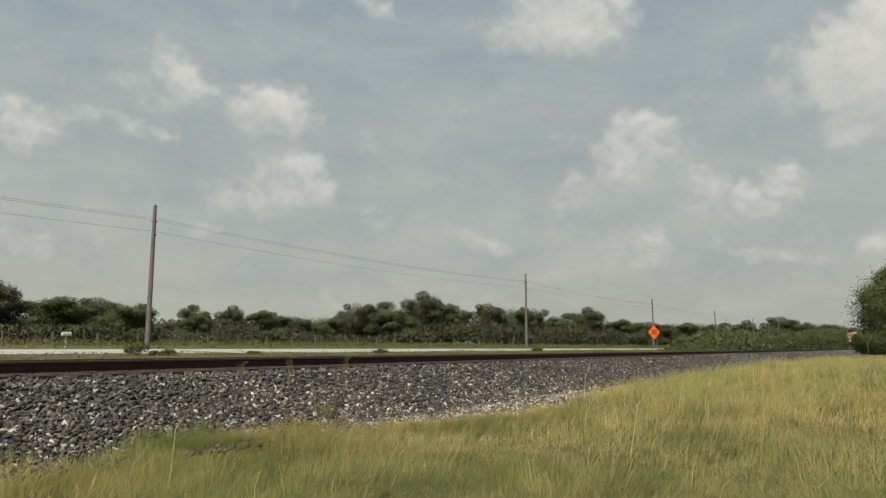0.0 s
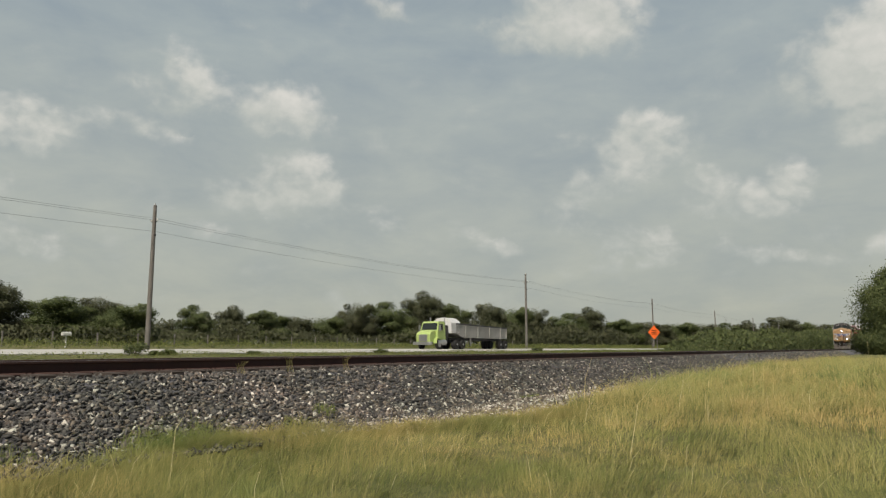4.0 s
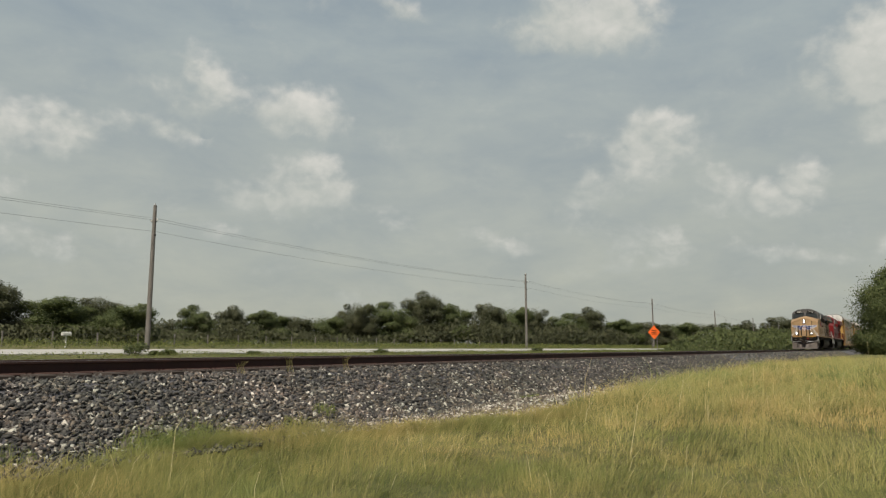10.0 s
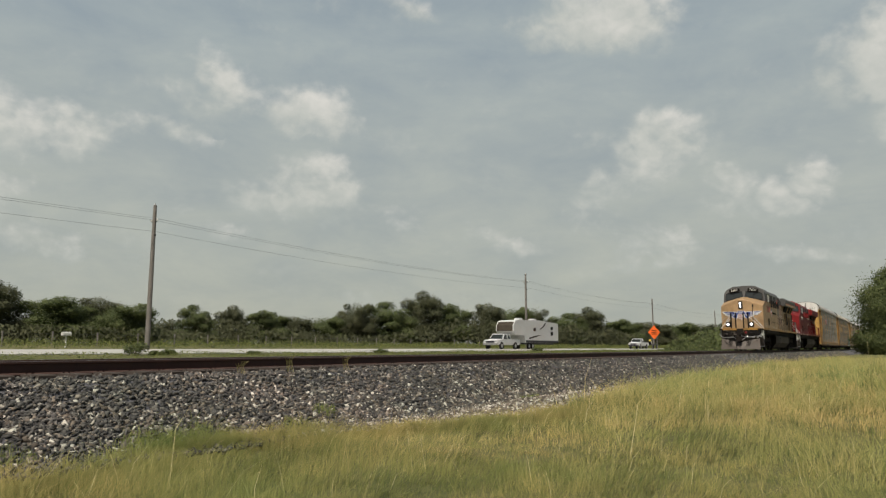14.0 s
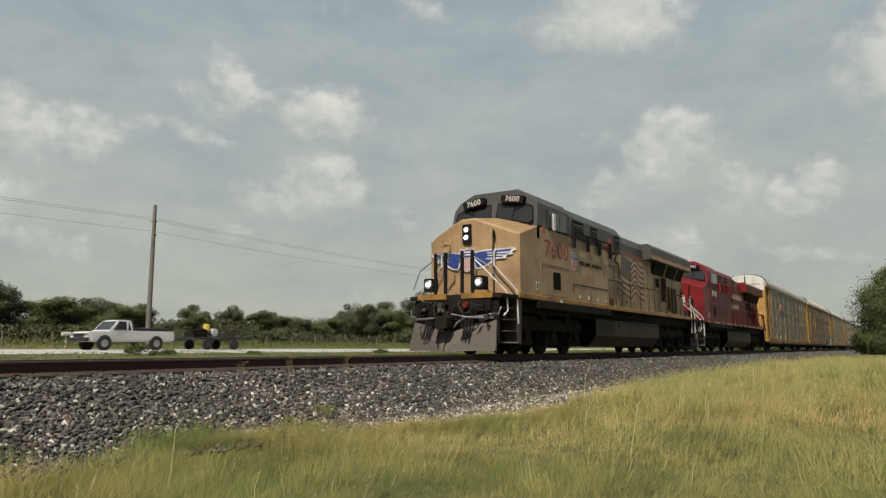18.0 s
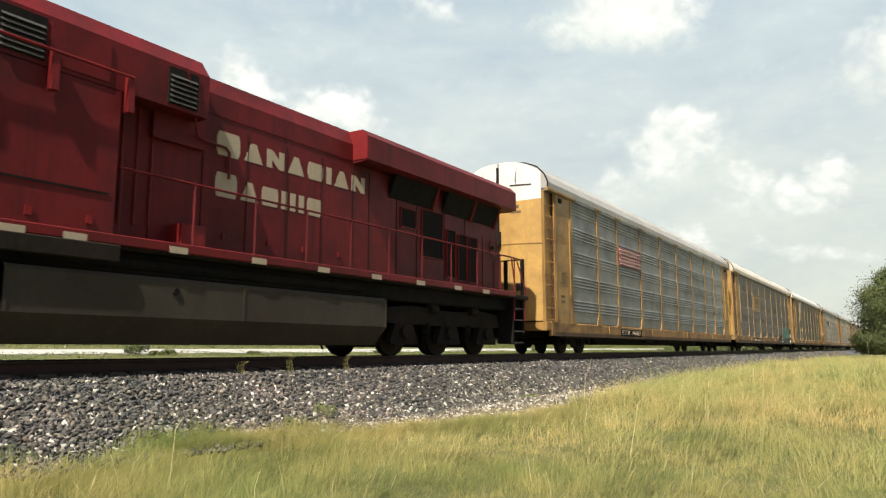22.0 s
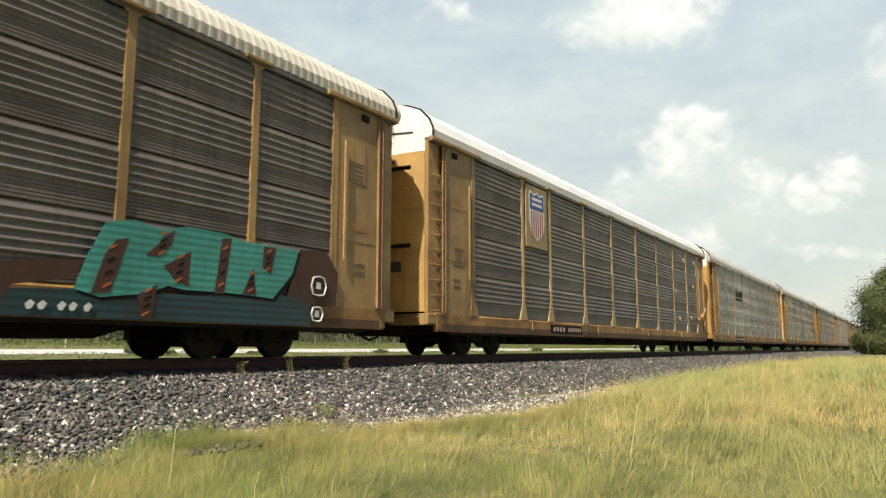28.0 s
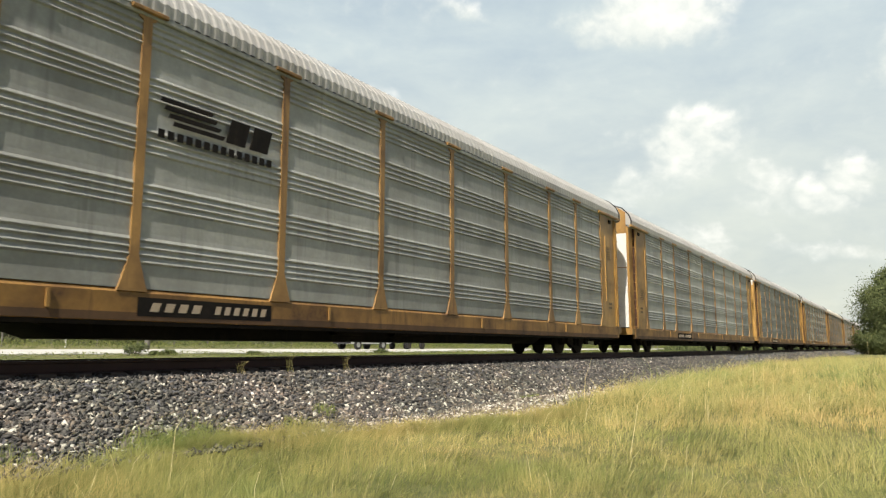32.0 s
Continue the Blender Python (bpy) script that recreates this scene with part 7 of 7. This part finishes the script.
def pickup(x0, parent, crew, long_bed, coat=None):
    """A full-size pickup in parts under the given thing."""
    coat = coat or M_CARWHITE
    cab_end = 3.55 if crew else 2.95
    L = 5.9
    low = [(0.05, 0.55), (0.0, 0.75), (0.06, 1.02), (0.3, 1.1), (1.35, 1.16), (cab_end, 1.2), (cab_end + 0.02, 1.18), (L, 1.18), (L + 0.05, 0.6), (L - 0.4, 0.5), (0.4, 0.48)]
    off = Matrix.Translation((x0, 0, 0))
    b_ = part("body", Shape().hull([[(x, y, z) for x, z in low] for y in (-0.98, -0.93, 0.93, 0.98)][1:3]), coat, parent, "plain pickup body", at=off)
    part("flank", Shape().prism([(0.3, 0.6), (0.2, 0.98), (1.4, 1.08), (L - 0.05, 1.1), (L, 0.65)], "y", -0.99, 0.99), coat, b_)
    roof = [(1.35, 1.14), (1.95, 1.78), (2.15, 1.84), (cab_end - 0.25, 1.84), (cab_end - 0.08, 1.76), (cab_end, 1.16)]
    cabin = part("cabin", Shape().hull([[(x, y * (1 if z < 1.3 else 0.86), z) for x, z in roof] for y in (-0.93, 0.93)]), coat, b_)
    for s in (-1, 1):
        gl = Shape().add([(1.62, s * 0.945, 1.22), (2.05, s * 0.845, 1.74), (cab_end - 0.28, s * 0.845, 1.74), (cab_end - 0.14, s * 0.945, 1.22), (1.62, s * 0.915, 1.22), (2.05, s * 0.815, 1.74), (cab_end - 0.28, s * 0.815, 1.74), (cab_end - 0.14, s * 0.915, 1.22)], [(0, 1, 2, 3), (4, 7, 6, 5), (0, 4, 5, 1), (1, 5, 6, 2), (2, 6, 7, 3), (3, 7, 4, 0)])
        part("side_glass", gl, M_GLASS, cabin, "dark side glass")
        part("pillar", Shape().prism([(2.52, 1.2), (2.6, 1.2), (2.58, 1.76), (2.52, 1.76)], "y", *sorted((s * 0.95, s * 0.84))), coat, cabin)
        part("mirror", Shape().block(1.7, 1.82, s * 1.08 - 0.09, s * 1.08 + 0.09, 1.2, 1.42, 0.03), M_SHADE, cabin)
        part("headlamp", Shape().block(0.02, 0.12, s * 0.72 - 0.16, s * 0.72 + 0.16, 0.82, 1.0, 0.02), M_STEEL, b_, "clear headlamp")
        for x in (1.05, 4.6):
            part("wheel_arch", Shape().disc((x, s * 0.93, 0.42), 0.48, 0.07, "y", 20), M_SHADE, b_)
            road_wheel(b_, x, s * 0.9, 0.4)
    part("windshield", Shape().add([(1.42, -0.84, 1.22), (1.93, -0.74, 1.76), (1.93, 0.74, 1.76), (1.42, 0.84, 1.22), (1.46, -0.84, 1.2), (1.97, -0.74, 1.74), (1.97, 0.74, 1.74), (1.46, 0.84, 1.2)], [(0, 1, 2, 3), (4, 7, 6, 5), (0, 4, 5, 1), (1, 5, 6, 2), (2, 6, 7, 3), (3, 7, 4, 0)]), M_GLASS, cabin, "dark windshield")
    part("grille", Shape().block(-0.02, 0.06, -0.55, 0.55, 0.76, 0.98, 0.02), M_SHADE, b_)
    part("bumper", Shape().block(-0.1, 0.1, -0.96, 0.96, 0.5, 0.74, 0.05), M_SHADE if not crew else M_STEEL, b_, "front bumper")
    part("bed_floor", Shape().box(cab_end + 0.08, L - 0.06, -0.8, 0.8, 1.16, 1.186), M_SHADE, b_)
    return b_


def dump_truck():
    th = thing("dump_truck", "lime green semi truck pulling a grey dump trailer", "truck")
    hood = part("hood", Shape().hull([[(x, y, z) for x, z in ((0.15, 0.75), (0.1, 1.5), (0.4, 1.75), (1.9, 1.95), (1.9, 0.75))] for y in (-0.85, 0.85)]), M_LIME, th, "lime green sloped hood")
    part("grille", Shape().block(0.04, 0.14, -0.5, 0.5, 0.8, 1.5, 0.03), M_STEEL, hood)
    part("bumper", Shape().block(-0.1, 0.15, -1.15, 1.15, 0.45, 0.75, 0.05), M_STEEL, th)
    cabp = part("cab", Shape().hull([[(x, y * q, z) for x, z, q in ((1.85, 0.9, 1), (1.85, 1.95, 1), (2.15, 2.75, 0.92), (2.35, 2.88, 0.9), (3.5, 2.88, 0.9), (3.6, 2.7, 0.94), (3.65, 0.9, 1))] for y in (-1.08, 1.08)]), M_LIME, th, "lime green cab")
    part("windshield", Shape().add([(1.86, -0.95, 2.0), (2.12, -0.9, 2.7), (2.12, 0.9, 2.7), (1.86, 0.95, 2.0), (1.95, -0.95, 1.98), (2.2, -0.9, 2.68), (2.2, 0.9, 2.68), (1.95, 0.95, 1.98)], [(0, 1, 2, 3), (4, 7, 6, 5), (0, 4, 5, 1), (1, 5, 6, 2), (2, 6, 7, 3), (3, 7, 4, 0)]), M_GLASS, cabp)
    for s in (-1, 1):
        part("side_glass", Shape().prism([(2.2, 1.98), (2.35, 2.6), (2.95, 2.6), (3.0, 1.98)], "y", *sorted((s * 1.04, s * 1.1))), M_GLASS, cabp)
        part("mirror", Shape().block(1.95, 2.05, s * 1.28 - 0.1, s * 1.28 + 0.1, 1.9, 2.5, 0.02), M_STEEL, cabp)
        part("fender", Shape().prism([(0.35, 0.6), (0.42, 1.05), (0.85, 1.25), (1.3, 1.12), (1.55, 0.7), (1.45, 0.7), (1.2, 1.02), (0.85, 1.13), (0.5, 0.95), (0.45, 0.6)], "y", *sorted((s * 0.8, s * 1.2))), M_LIME, hood)
        part("side_tank", Shape().tube([(1.75, s * 0.98, 0.72), (3.6, s * 0.98, 0.72)], 0.3, 14), M_STEEL, th, "polished side tank")
        part("exhaust_stack", Shape().tube([(3.75, s * 0.9, 1.0), (3.75, s * 0.9, 3.35)], 0.07, 8), M_STEEL, th)
        road_wheel(th, 0.95, s * 1.05, 0.5, 0.28)
        for x in (5.05, 6.4):
            road_wheel(th, x, s * 0.98, 0.51, 0.5)
        for x in (15.2, 16.55):
            road_wheel(th, x, s * 0.98, 0.51, 0.5)
    part("chassis", Shape().block(0.5, 7.2, -0.42, 0.42, 0.62, 0.92, 0.03), M_SHADE, th)
    part("sleeper_back", Shape().block(3.7, 4.5, -0.9, 0.9, 1.0, 2.5, 0.05), M_SHADE, th, "dark gear behind the cab")
    tr = part("dump_body", Shape().hull([[(x, y, z) for x, z in ((5.0, 2.7), (5.0, 1.75), (6.2, 1.28), (16.9, 1.2), (17.1, 2.2), (16.9, 2.45))] for y in (-1.2, 1.2)]), M_GALV, th, "grey ribbed dump trailer body")
    for s in (-1, 1):
        for x in (7.0, 9.7, 12.4, 15.1, 16.8):
            part("rib", Shape().block(x - 0.07, x + 0.07, s * 1.24 - 0.05, s * 1.24 + 0.05, 1.22, 2.6 - (x - 5) * 0.013, 0.01), M_GALV, tr)
        part("top_rail", Shape().tube([(5.0, s * 1.2, 2.7), (16.9, s * 1.2, 2.46)], 0.07, 6), M_SHADE, tr, "dark tarp roll")
        part("landing_leg", Shape().box(8.6, 8.75, s * 0.8 - 0.06, s * 0.8 + 0.06, 0.35, 1.3), M_GALV, tr)
    part("front_shield", Shape().hull([[(x, y, z) for y, z in ((-1.2, 1.7), (-1.2, 2.8), (-0.7, 3.25), (0, 3.36), (0.7, 3.25), (1.2, 2.8), (1.2, 1.7))] for x in (4.75, 5.6)]), M_CARWHITE, tr, "white rounded cab shield")
    part("cab_step", Shape().block(1.9, 2.9, -1.18, -1.0, 0.45, 0.6, 0.02), M_STEEL, th)
    part("trailer_frame", Shape().block(5.2, 17.0, -0.45, 0.45, 0.95, 1.22, 0.03), M_SHADE, th)
    # a short conventional cab with a set-back front axle and a thirty-four foot trailer
    old = [0, 1.85, 3.65, 4.75, 5.05, 5.6, 6.4, 15.2, 16.55, 17.1]
    short = [0, 1.15, 2.65, 3.6, 4.7, 5.4, 5.92, 14.5, 15.67, 16.05]
    for o in th.children_recursive:
        kind = o.name.split(".")[0]
        if kind in ("wheel", "rim", "fender"):
            at = (min(v.co.x for v in o.data.vertices) + max(v.co.x for v in o.data.vertices)) / 2
            move = 0.4 if at < 2 else float(np.interp(at, old, short)) - at
            for v in o.data.vertices:
                v.co.x += move
        else:
            for v in o.data.vertices:
                v.co.x = float(np.interp(v.co.x, old, short)) if v.co.x > 0 else v.co.x
    return th


def camper_rig():
    th = thing("pickup_with_camper", "white crew pickup towing a large fifth-wheel camper", "camper")
    pickup(0.0, th, True, False)
    prof = [(4.1, 1.75), (3.7, 2.2), (3.75, 2.9), (4.2, 3.45), (5.0, 3.6), (11.0, 3.72), (16.8, 3.45), (17.0, 3.3), (17.0, 0.85), (6.9, 0.8), (6.6, 1.7)]
    b_ = part("camper_body", Shape().hull([[(x, y, z) for x, z in prof] for y in (-1.22, 1.22)]), M_CARWHITE, th, "white fifth-wheel camper body")
    part("front_cap", Shape().hull([[(x, y * 0.9, z) for x, z in ((4.05, 1.9), (3.64, 2.25), (3.68, 2.9), (4.05, 3.36), (4.3, 3.0), (4.2, 2.2))] for y in (-1.22, 1.22)]), M_TANK, b_, "grey streaked front cap")
    for s in (-1, 1):
        y0, y1 = sorted((s * 1.22, s * 1.235))
        for x, z0, z1 in ((14.5, 2.55, 2.95), (14.5, 1.8, 2.3), (9.2, 2.3, 2.7)):
            part("camper_window", Shape().prism([(x, z0), (x + 0.7, z0), (x + 0.75, z0 + 0.05), (x + 0.75, z1), (x + 0.05, z1)], "y", y0, y1), M_GLASS, b_, "dark square window")
        part("skirt", Shape().box(7.0, 16.9, y0, y1, 0.82, 1.1), M_SHADE, b_)
        part("swoosh", Shape().prism([(8.0, 1.25), (10.0, 1.55), (11.8, 1.85), (9.8, 1.7), (8.0, 1.45)], "y", y0, y1), M_TANK, b_, "grey swoosh graphic")
        part("swoosh", Shape().prism([(11.2, 2.5), (12.4, 2.9), (13.0, 3.4), (12.7, 3.4), (12.2, 3.0), (11.2, 2.6)], "y", y0, y1), M_TANK, b_, "grey swoosh graphic")
        for x in (8.2, 9.2):
            road_wheel(th, x, s * 1.0, 0.38)
    part("roof_unit", Shape().block(7.0, 7.9, -0.35, 0.35, 3.64, 3.92, 0.05).block(11.0, 12.0, -0.35, 0.35, 3.68, 3.95, 0.05), M_CARWHITE, b_)
    part("chassis", Shape().block(6.8, 17.0, -0.5, 0.5, 0.6, 0.82, 0.03), M_SHADE, th)
    return th


def work_pickup():
    th = thing("pickup_with_trailer", "white work pickup towing a low flat trailer", "pickup truck")
    pickup(0.0, th, False, True)
    part("bed_box", Shape().block(3.3, 5.6, -0.7, 0.7, 1.18, 1.36, 0.03), M_SHADE, th)
    part("headache_rack", Shape().tube([(3.1, -0.8, 1.2), (3.05, -0.8, 1.9), (3.05, 0.8, 1.9), (3.1, 0.8, 1.2)], 0.03), M_SHADE, th)
    tr = part("trailer_deck", Shape().block(7.6, 12.6, -0.95, 0.95, 0.72, 0.86, 0.03), M_SHADE, th, "dark flat trailer deck")
    part("drawbar", Shape().tube([(5.9, 0, 0.6), (7.7, -0.5, 0.72)], 0.05).tube([(5.9, 0, 0.6), (7.7, 0.5, 0.72)], 0.05), M_SHADE, tr)
    part("engine_unit", Shape().block(7.8, 9.0, -0.5, 0.5, 0.86, 1.25, 0.05).tube([(7.7, -0.4, 1.3), (8.9, -0.4, 1.36)], 0.1, 8), M_DARK, tr, "dark pump engine")
    part("yellow_drum", Shape().disc((9.0, -0.3, 1.55), 0.24, 0.22, "z", 14), M_GOLD, tr, "pale yellow drum")
    part("white_drum", Shape().disc((9.55, -0.3, 1.2), 0.28, 0.24, "y", 14), M_CARWHITE, tr, "white round tank")
    for s in (-1, 1):
        road_wheel(th, 8.6, s * 0.98, 0.36, 0.22, M_TANK)
        road_wheel(th, 10.9, s * 0.98, 0.36, 0.22, M_TANK)
        part("tail_rail", Shape().tube([(9.8, s * 0.95, 0.86), (9.8, s * 0.95, 1.1), (12.6, s * 0.95, 1.1)], 0.03), M_SHADE, tr)
    return th


silver_pickup = thing("silver_pickup", "silver crew-cab pickup driving on the road", "pickup truck")
pickup(0.0, silver_pickup, True, False, M_SILVER)
truck = dump_truck()
work = work_pickup()
later_truck = tagged(copy_thing(work, pose(0, LANE_Y, ROAD_Z)), "white pickup with a flat trailer behind the train")
traffic = [(truck, 17.86, 5.5, 28.06), (silver_pickup, 35.1, 31.0, 31.5), (later_truck, 47.5, 32.0, 27.5), (camper_rig(), 60.75, 14.5, 26.6), (work, 62.5, 16.5, 25.8)]


# ---- weeds and brush along the road ----
def weeds(name, label, seed, n, xr, yr, tall, size, mat, clump=None):
    rng = np.random.default_rng(seed)
    x = rng.uniform(*xr, n) if clump is None else xr[0] + (xr[1] - xr[0]) * rng.beta(1.2, 1.2, n)
    y = rng.uniform(*yr, n)
    if callable(tall):
        h = np.array([tall(a, b_) for a, b_ in zip(x, y)])
    else:
        h = np.full(n, tall) * np.array([0.55 + 0.9 * max(0, 0.5 + noise.noise((a * 0.3, b_ * 0.5, seed))) for a, b_ in zip(x, y)])
    keep = h > 0.02
    x, y, h = x[keep], y[keep], h[keep]
    n = len(x)
    z = np.array([ground_z(a, b_) for a, b_ in zip(x, y)])
    p = np.stack([x, y, z + h * rng.random(n) ** 0.7], 1)
    u = rng.normal(size=(n, 3))
    u /= np.linalg.norm(u, axis=1)[:, None]
    w = np.cross(u, rng.normal(size=(n, 3)))
    w /= np.linalg.norm(w, axis=1)[:, None]
    face = np.cross(u, w)
    w *= np.where(face[:, 0] * x + face[:, 1] * y > 0, 1.0, -1.0)[:, None]
    s = size * rng.uniform(0.5, 1.4, (n, 1)) * (1 + np.clip(x, 0, 400) / 180)[:, None]
    v = np.stack([p - u * s, p + w * s * 0.6, p + u * s, p - w * s * 0.6], 1).reshape(-1, 3)
    f = (np.array([(0, 1, 2), (0, 2, 3)])[None] + (np.arange(n) * 4)[:, None, None]).reshape(-1, 3)
    tagged(new(name, array_mesh(name, v, f, mat, np.repeat(np.stack([rng.normal(-0.1, 0.4, n), rng.normal(-0.7, 0.3, n), rng.normal(0.5, 0.3, n)], 1), 4, axis=0))), label, "plants", kind="stuff")


weeds("verge_weeds", "low green weeds on the verge before the road", 5, 50000, (2, 130), (25.5, 34.7), 0.2, 0.035, M_GREEN)
weeds("far_verge_weeds", "tall green weeds behind the road", 6, 50000, (5, 190), (44.2, 57), 0.5, 0.05, M_GREEN)
weeds("near_brush", "dense dark green brush between track and road", 7, 48000, (112, 420), (24, 33), lambda a, b_: (2.3 + (a - 112) * 0.017) * (0.75 + 0.7 * (0.5 + noise.noise((a * 0.06, b_ * 0.15, 2)))) * smooth(110, 128, a), 0.15, M_LEAF)


def bush(x, y, r, tall, seed):
    rng = np.random.default_rng(seed)
    th = thing("bush", "small dark green bush beside the road", "bush", "bushes beside the road", pose(x, y, ground_z(x, y) - 0.05))
    lobes = [((rng.uniform(-r, r) * 0.6, rng.uniform(-r, r) * 0.6, tall * rng.uniform(0.3, 0.75)), (r * 0.45, r * 0.45, tall * 0.28)) for _ in range(6)]
    v, f, soft = leaf_cloud(rng, lobes, 1400, 0.04)
    v[:, 2] = np.maximum(v[:, 2], 0.0)
    part("leaves", array_mesh("leaves", v, f, M_LEAF, soft), None, th)
    part("stem", Shape().tube([(0, 0, -0.05), (0.03, 0, tall * 0.6)], 0.025, 5), M_BARK, th)


for k, (x, y, r, tall) in enumerate(((22.6, 34.0, 0.6, 0.8), (24.0, 34.2, 0.4, 0.35), (25.0, 34.3, 0.5, 0.36), (43.4, 34.0, 0.5, 0.42), (70.0, 33.5, 0.7, 0.5), (31.0, 34.3, 0.6, 0.3))):
    bush(x, y, r, tall, 50 + k)
# a mailbox-like white cabinet and a low fence at the wood's edge
cab_ = thing("mailbox", "small white mailbox on a pale post", "mailbox", at=pose(27.2, 49.0, ground_z(27.2, 49.0)))
part("post", Shape().block(-0.04, 0.04, -0.04, 0.04, -0.1, 0.85, 0.01), M_WHITE, cab_)
part("box", Shape().prism([(-0.14, 0.85), (0.14, 0.85), (0.14, 1.0), (0.08, 1.1), (-0.08, 1.1), (-0.14, 1.0)], "x", -0.3, 0.3), M_WHITE, cab_)
fence = thing("fence", "low weathered wire fence with wooden posts", "fence", at=pose(0, 0, 0))
for k in range(26):
    x = 14 + 3.4 * k
    part("post", Shape().tube([(x, 51.5, ground_z(x, 51.5) - 0.2), (x, 51.5, ground_z(x, 51.5) + 1.05)], 0.06, 6), M_POLE, fence)
for z in (0.5, 0.9):
    part("wire", Shape().tube([(14 + 3.4 * k, 51.5, ground_z(14 + 3.4 * k, 51.5) + z) for k in range(26)], 0.008, 4), M_WIRE, fence)
# ---- how the train and the road traffic move ----
TRAIN = [(0, -195.2), (6, -133.5), (12, -72.4), (14, -51.9), (16, -31.25), (17, -20.87), (18, -10.55), (19, -0.02), (20, 10.42), (22, 31.3), (24, 52.43), (26, 73.66), (28, 94.95), (30, 116.25), (32, 137.6)]


def travel(t):
    for (a, sa), (b_, sb) in zip(TRAIN, TRAIN[1:]):
        if t <= b_:
            return sa + (sb - sa) * (t - a) / (b_ - a)
    return TRAIN[-1][1]


def motions():
    walk(backdrop_high, [(t, Matrix.Translation(EYE) @ pose(0, 0, 0, 0, 0, -0.235 * t)) for t in (0, 8, 16, 24, 32)])
    walk(backdrop_low, [(t, Matrix.Translation(EYE) @ pose(0, 0, 0, 0, 0, -0.135 * t)) for t in (0, 8, 16, 24, 32)])
    for car, home in train_cars:
        walk(car, [(t, pose(home - s, TRACK_Y, 0)) for t, s in TRAIN])
    for car, x0, t0, speed in traffic:
        walk(car, [(t, pose(x0 - speed * (t - t0), LANE_Y, ROAD_Z)) for t in (0, 8, 16, 24, 32)])
    for wheel, at, r, home in spinners:
        # rolling: less than a quarter turn from row to row
        step = 2 if r > 0.5 else 1
        times = [k / FPS for k in range(0, 32 * FPS + 1, step)]
        walk(wheel, [(t, pose(*at, 0, -math.degrees(travel(t) / r) % 360, 0)) for t in times])


motions()
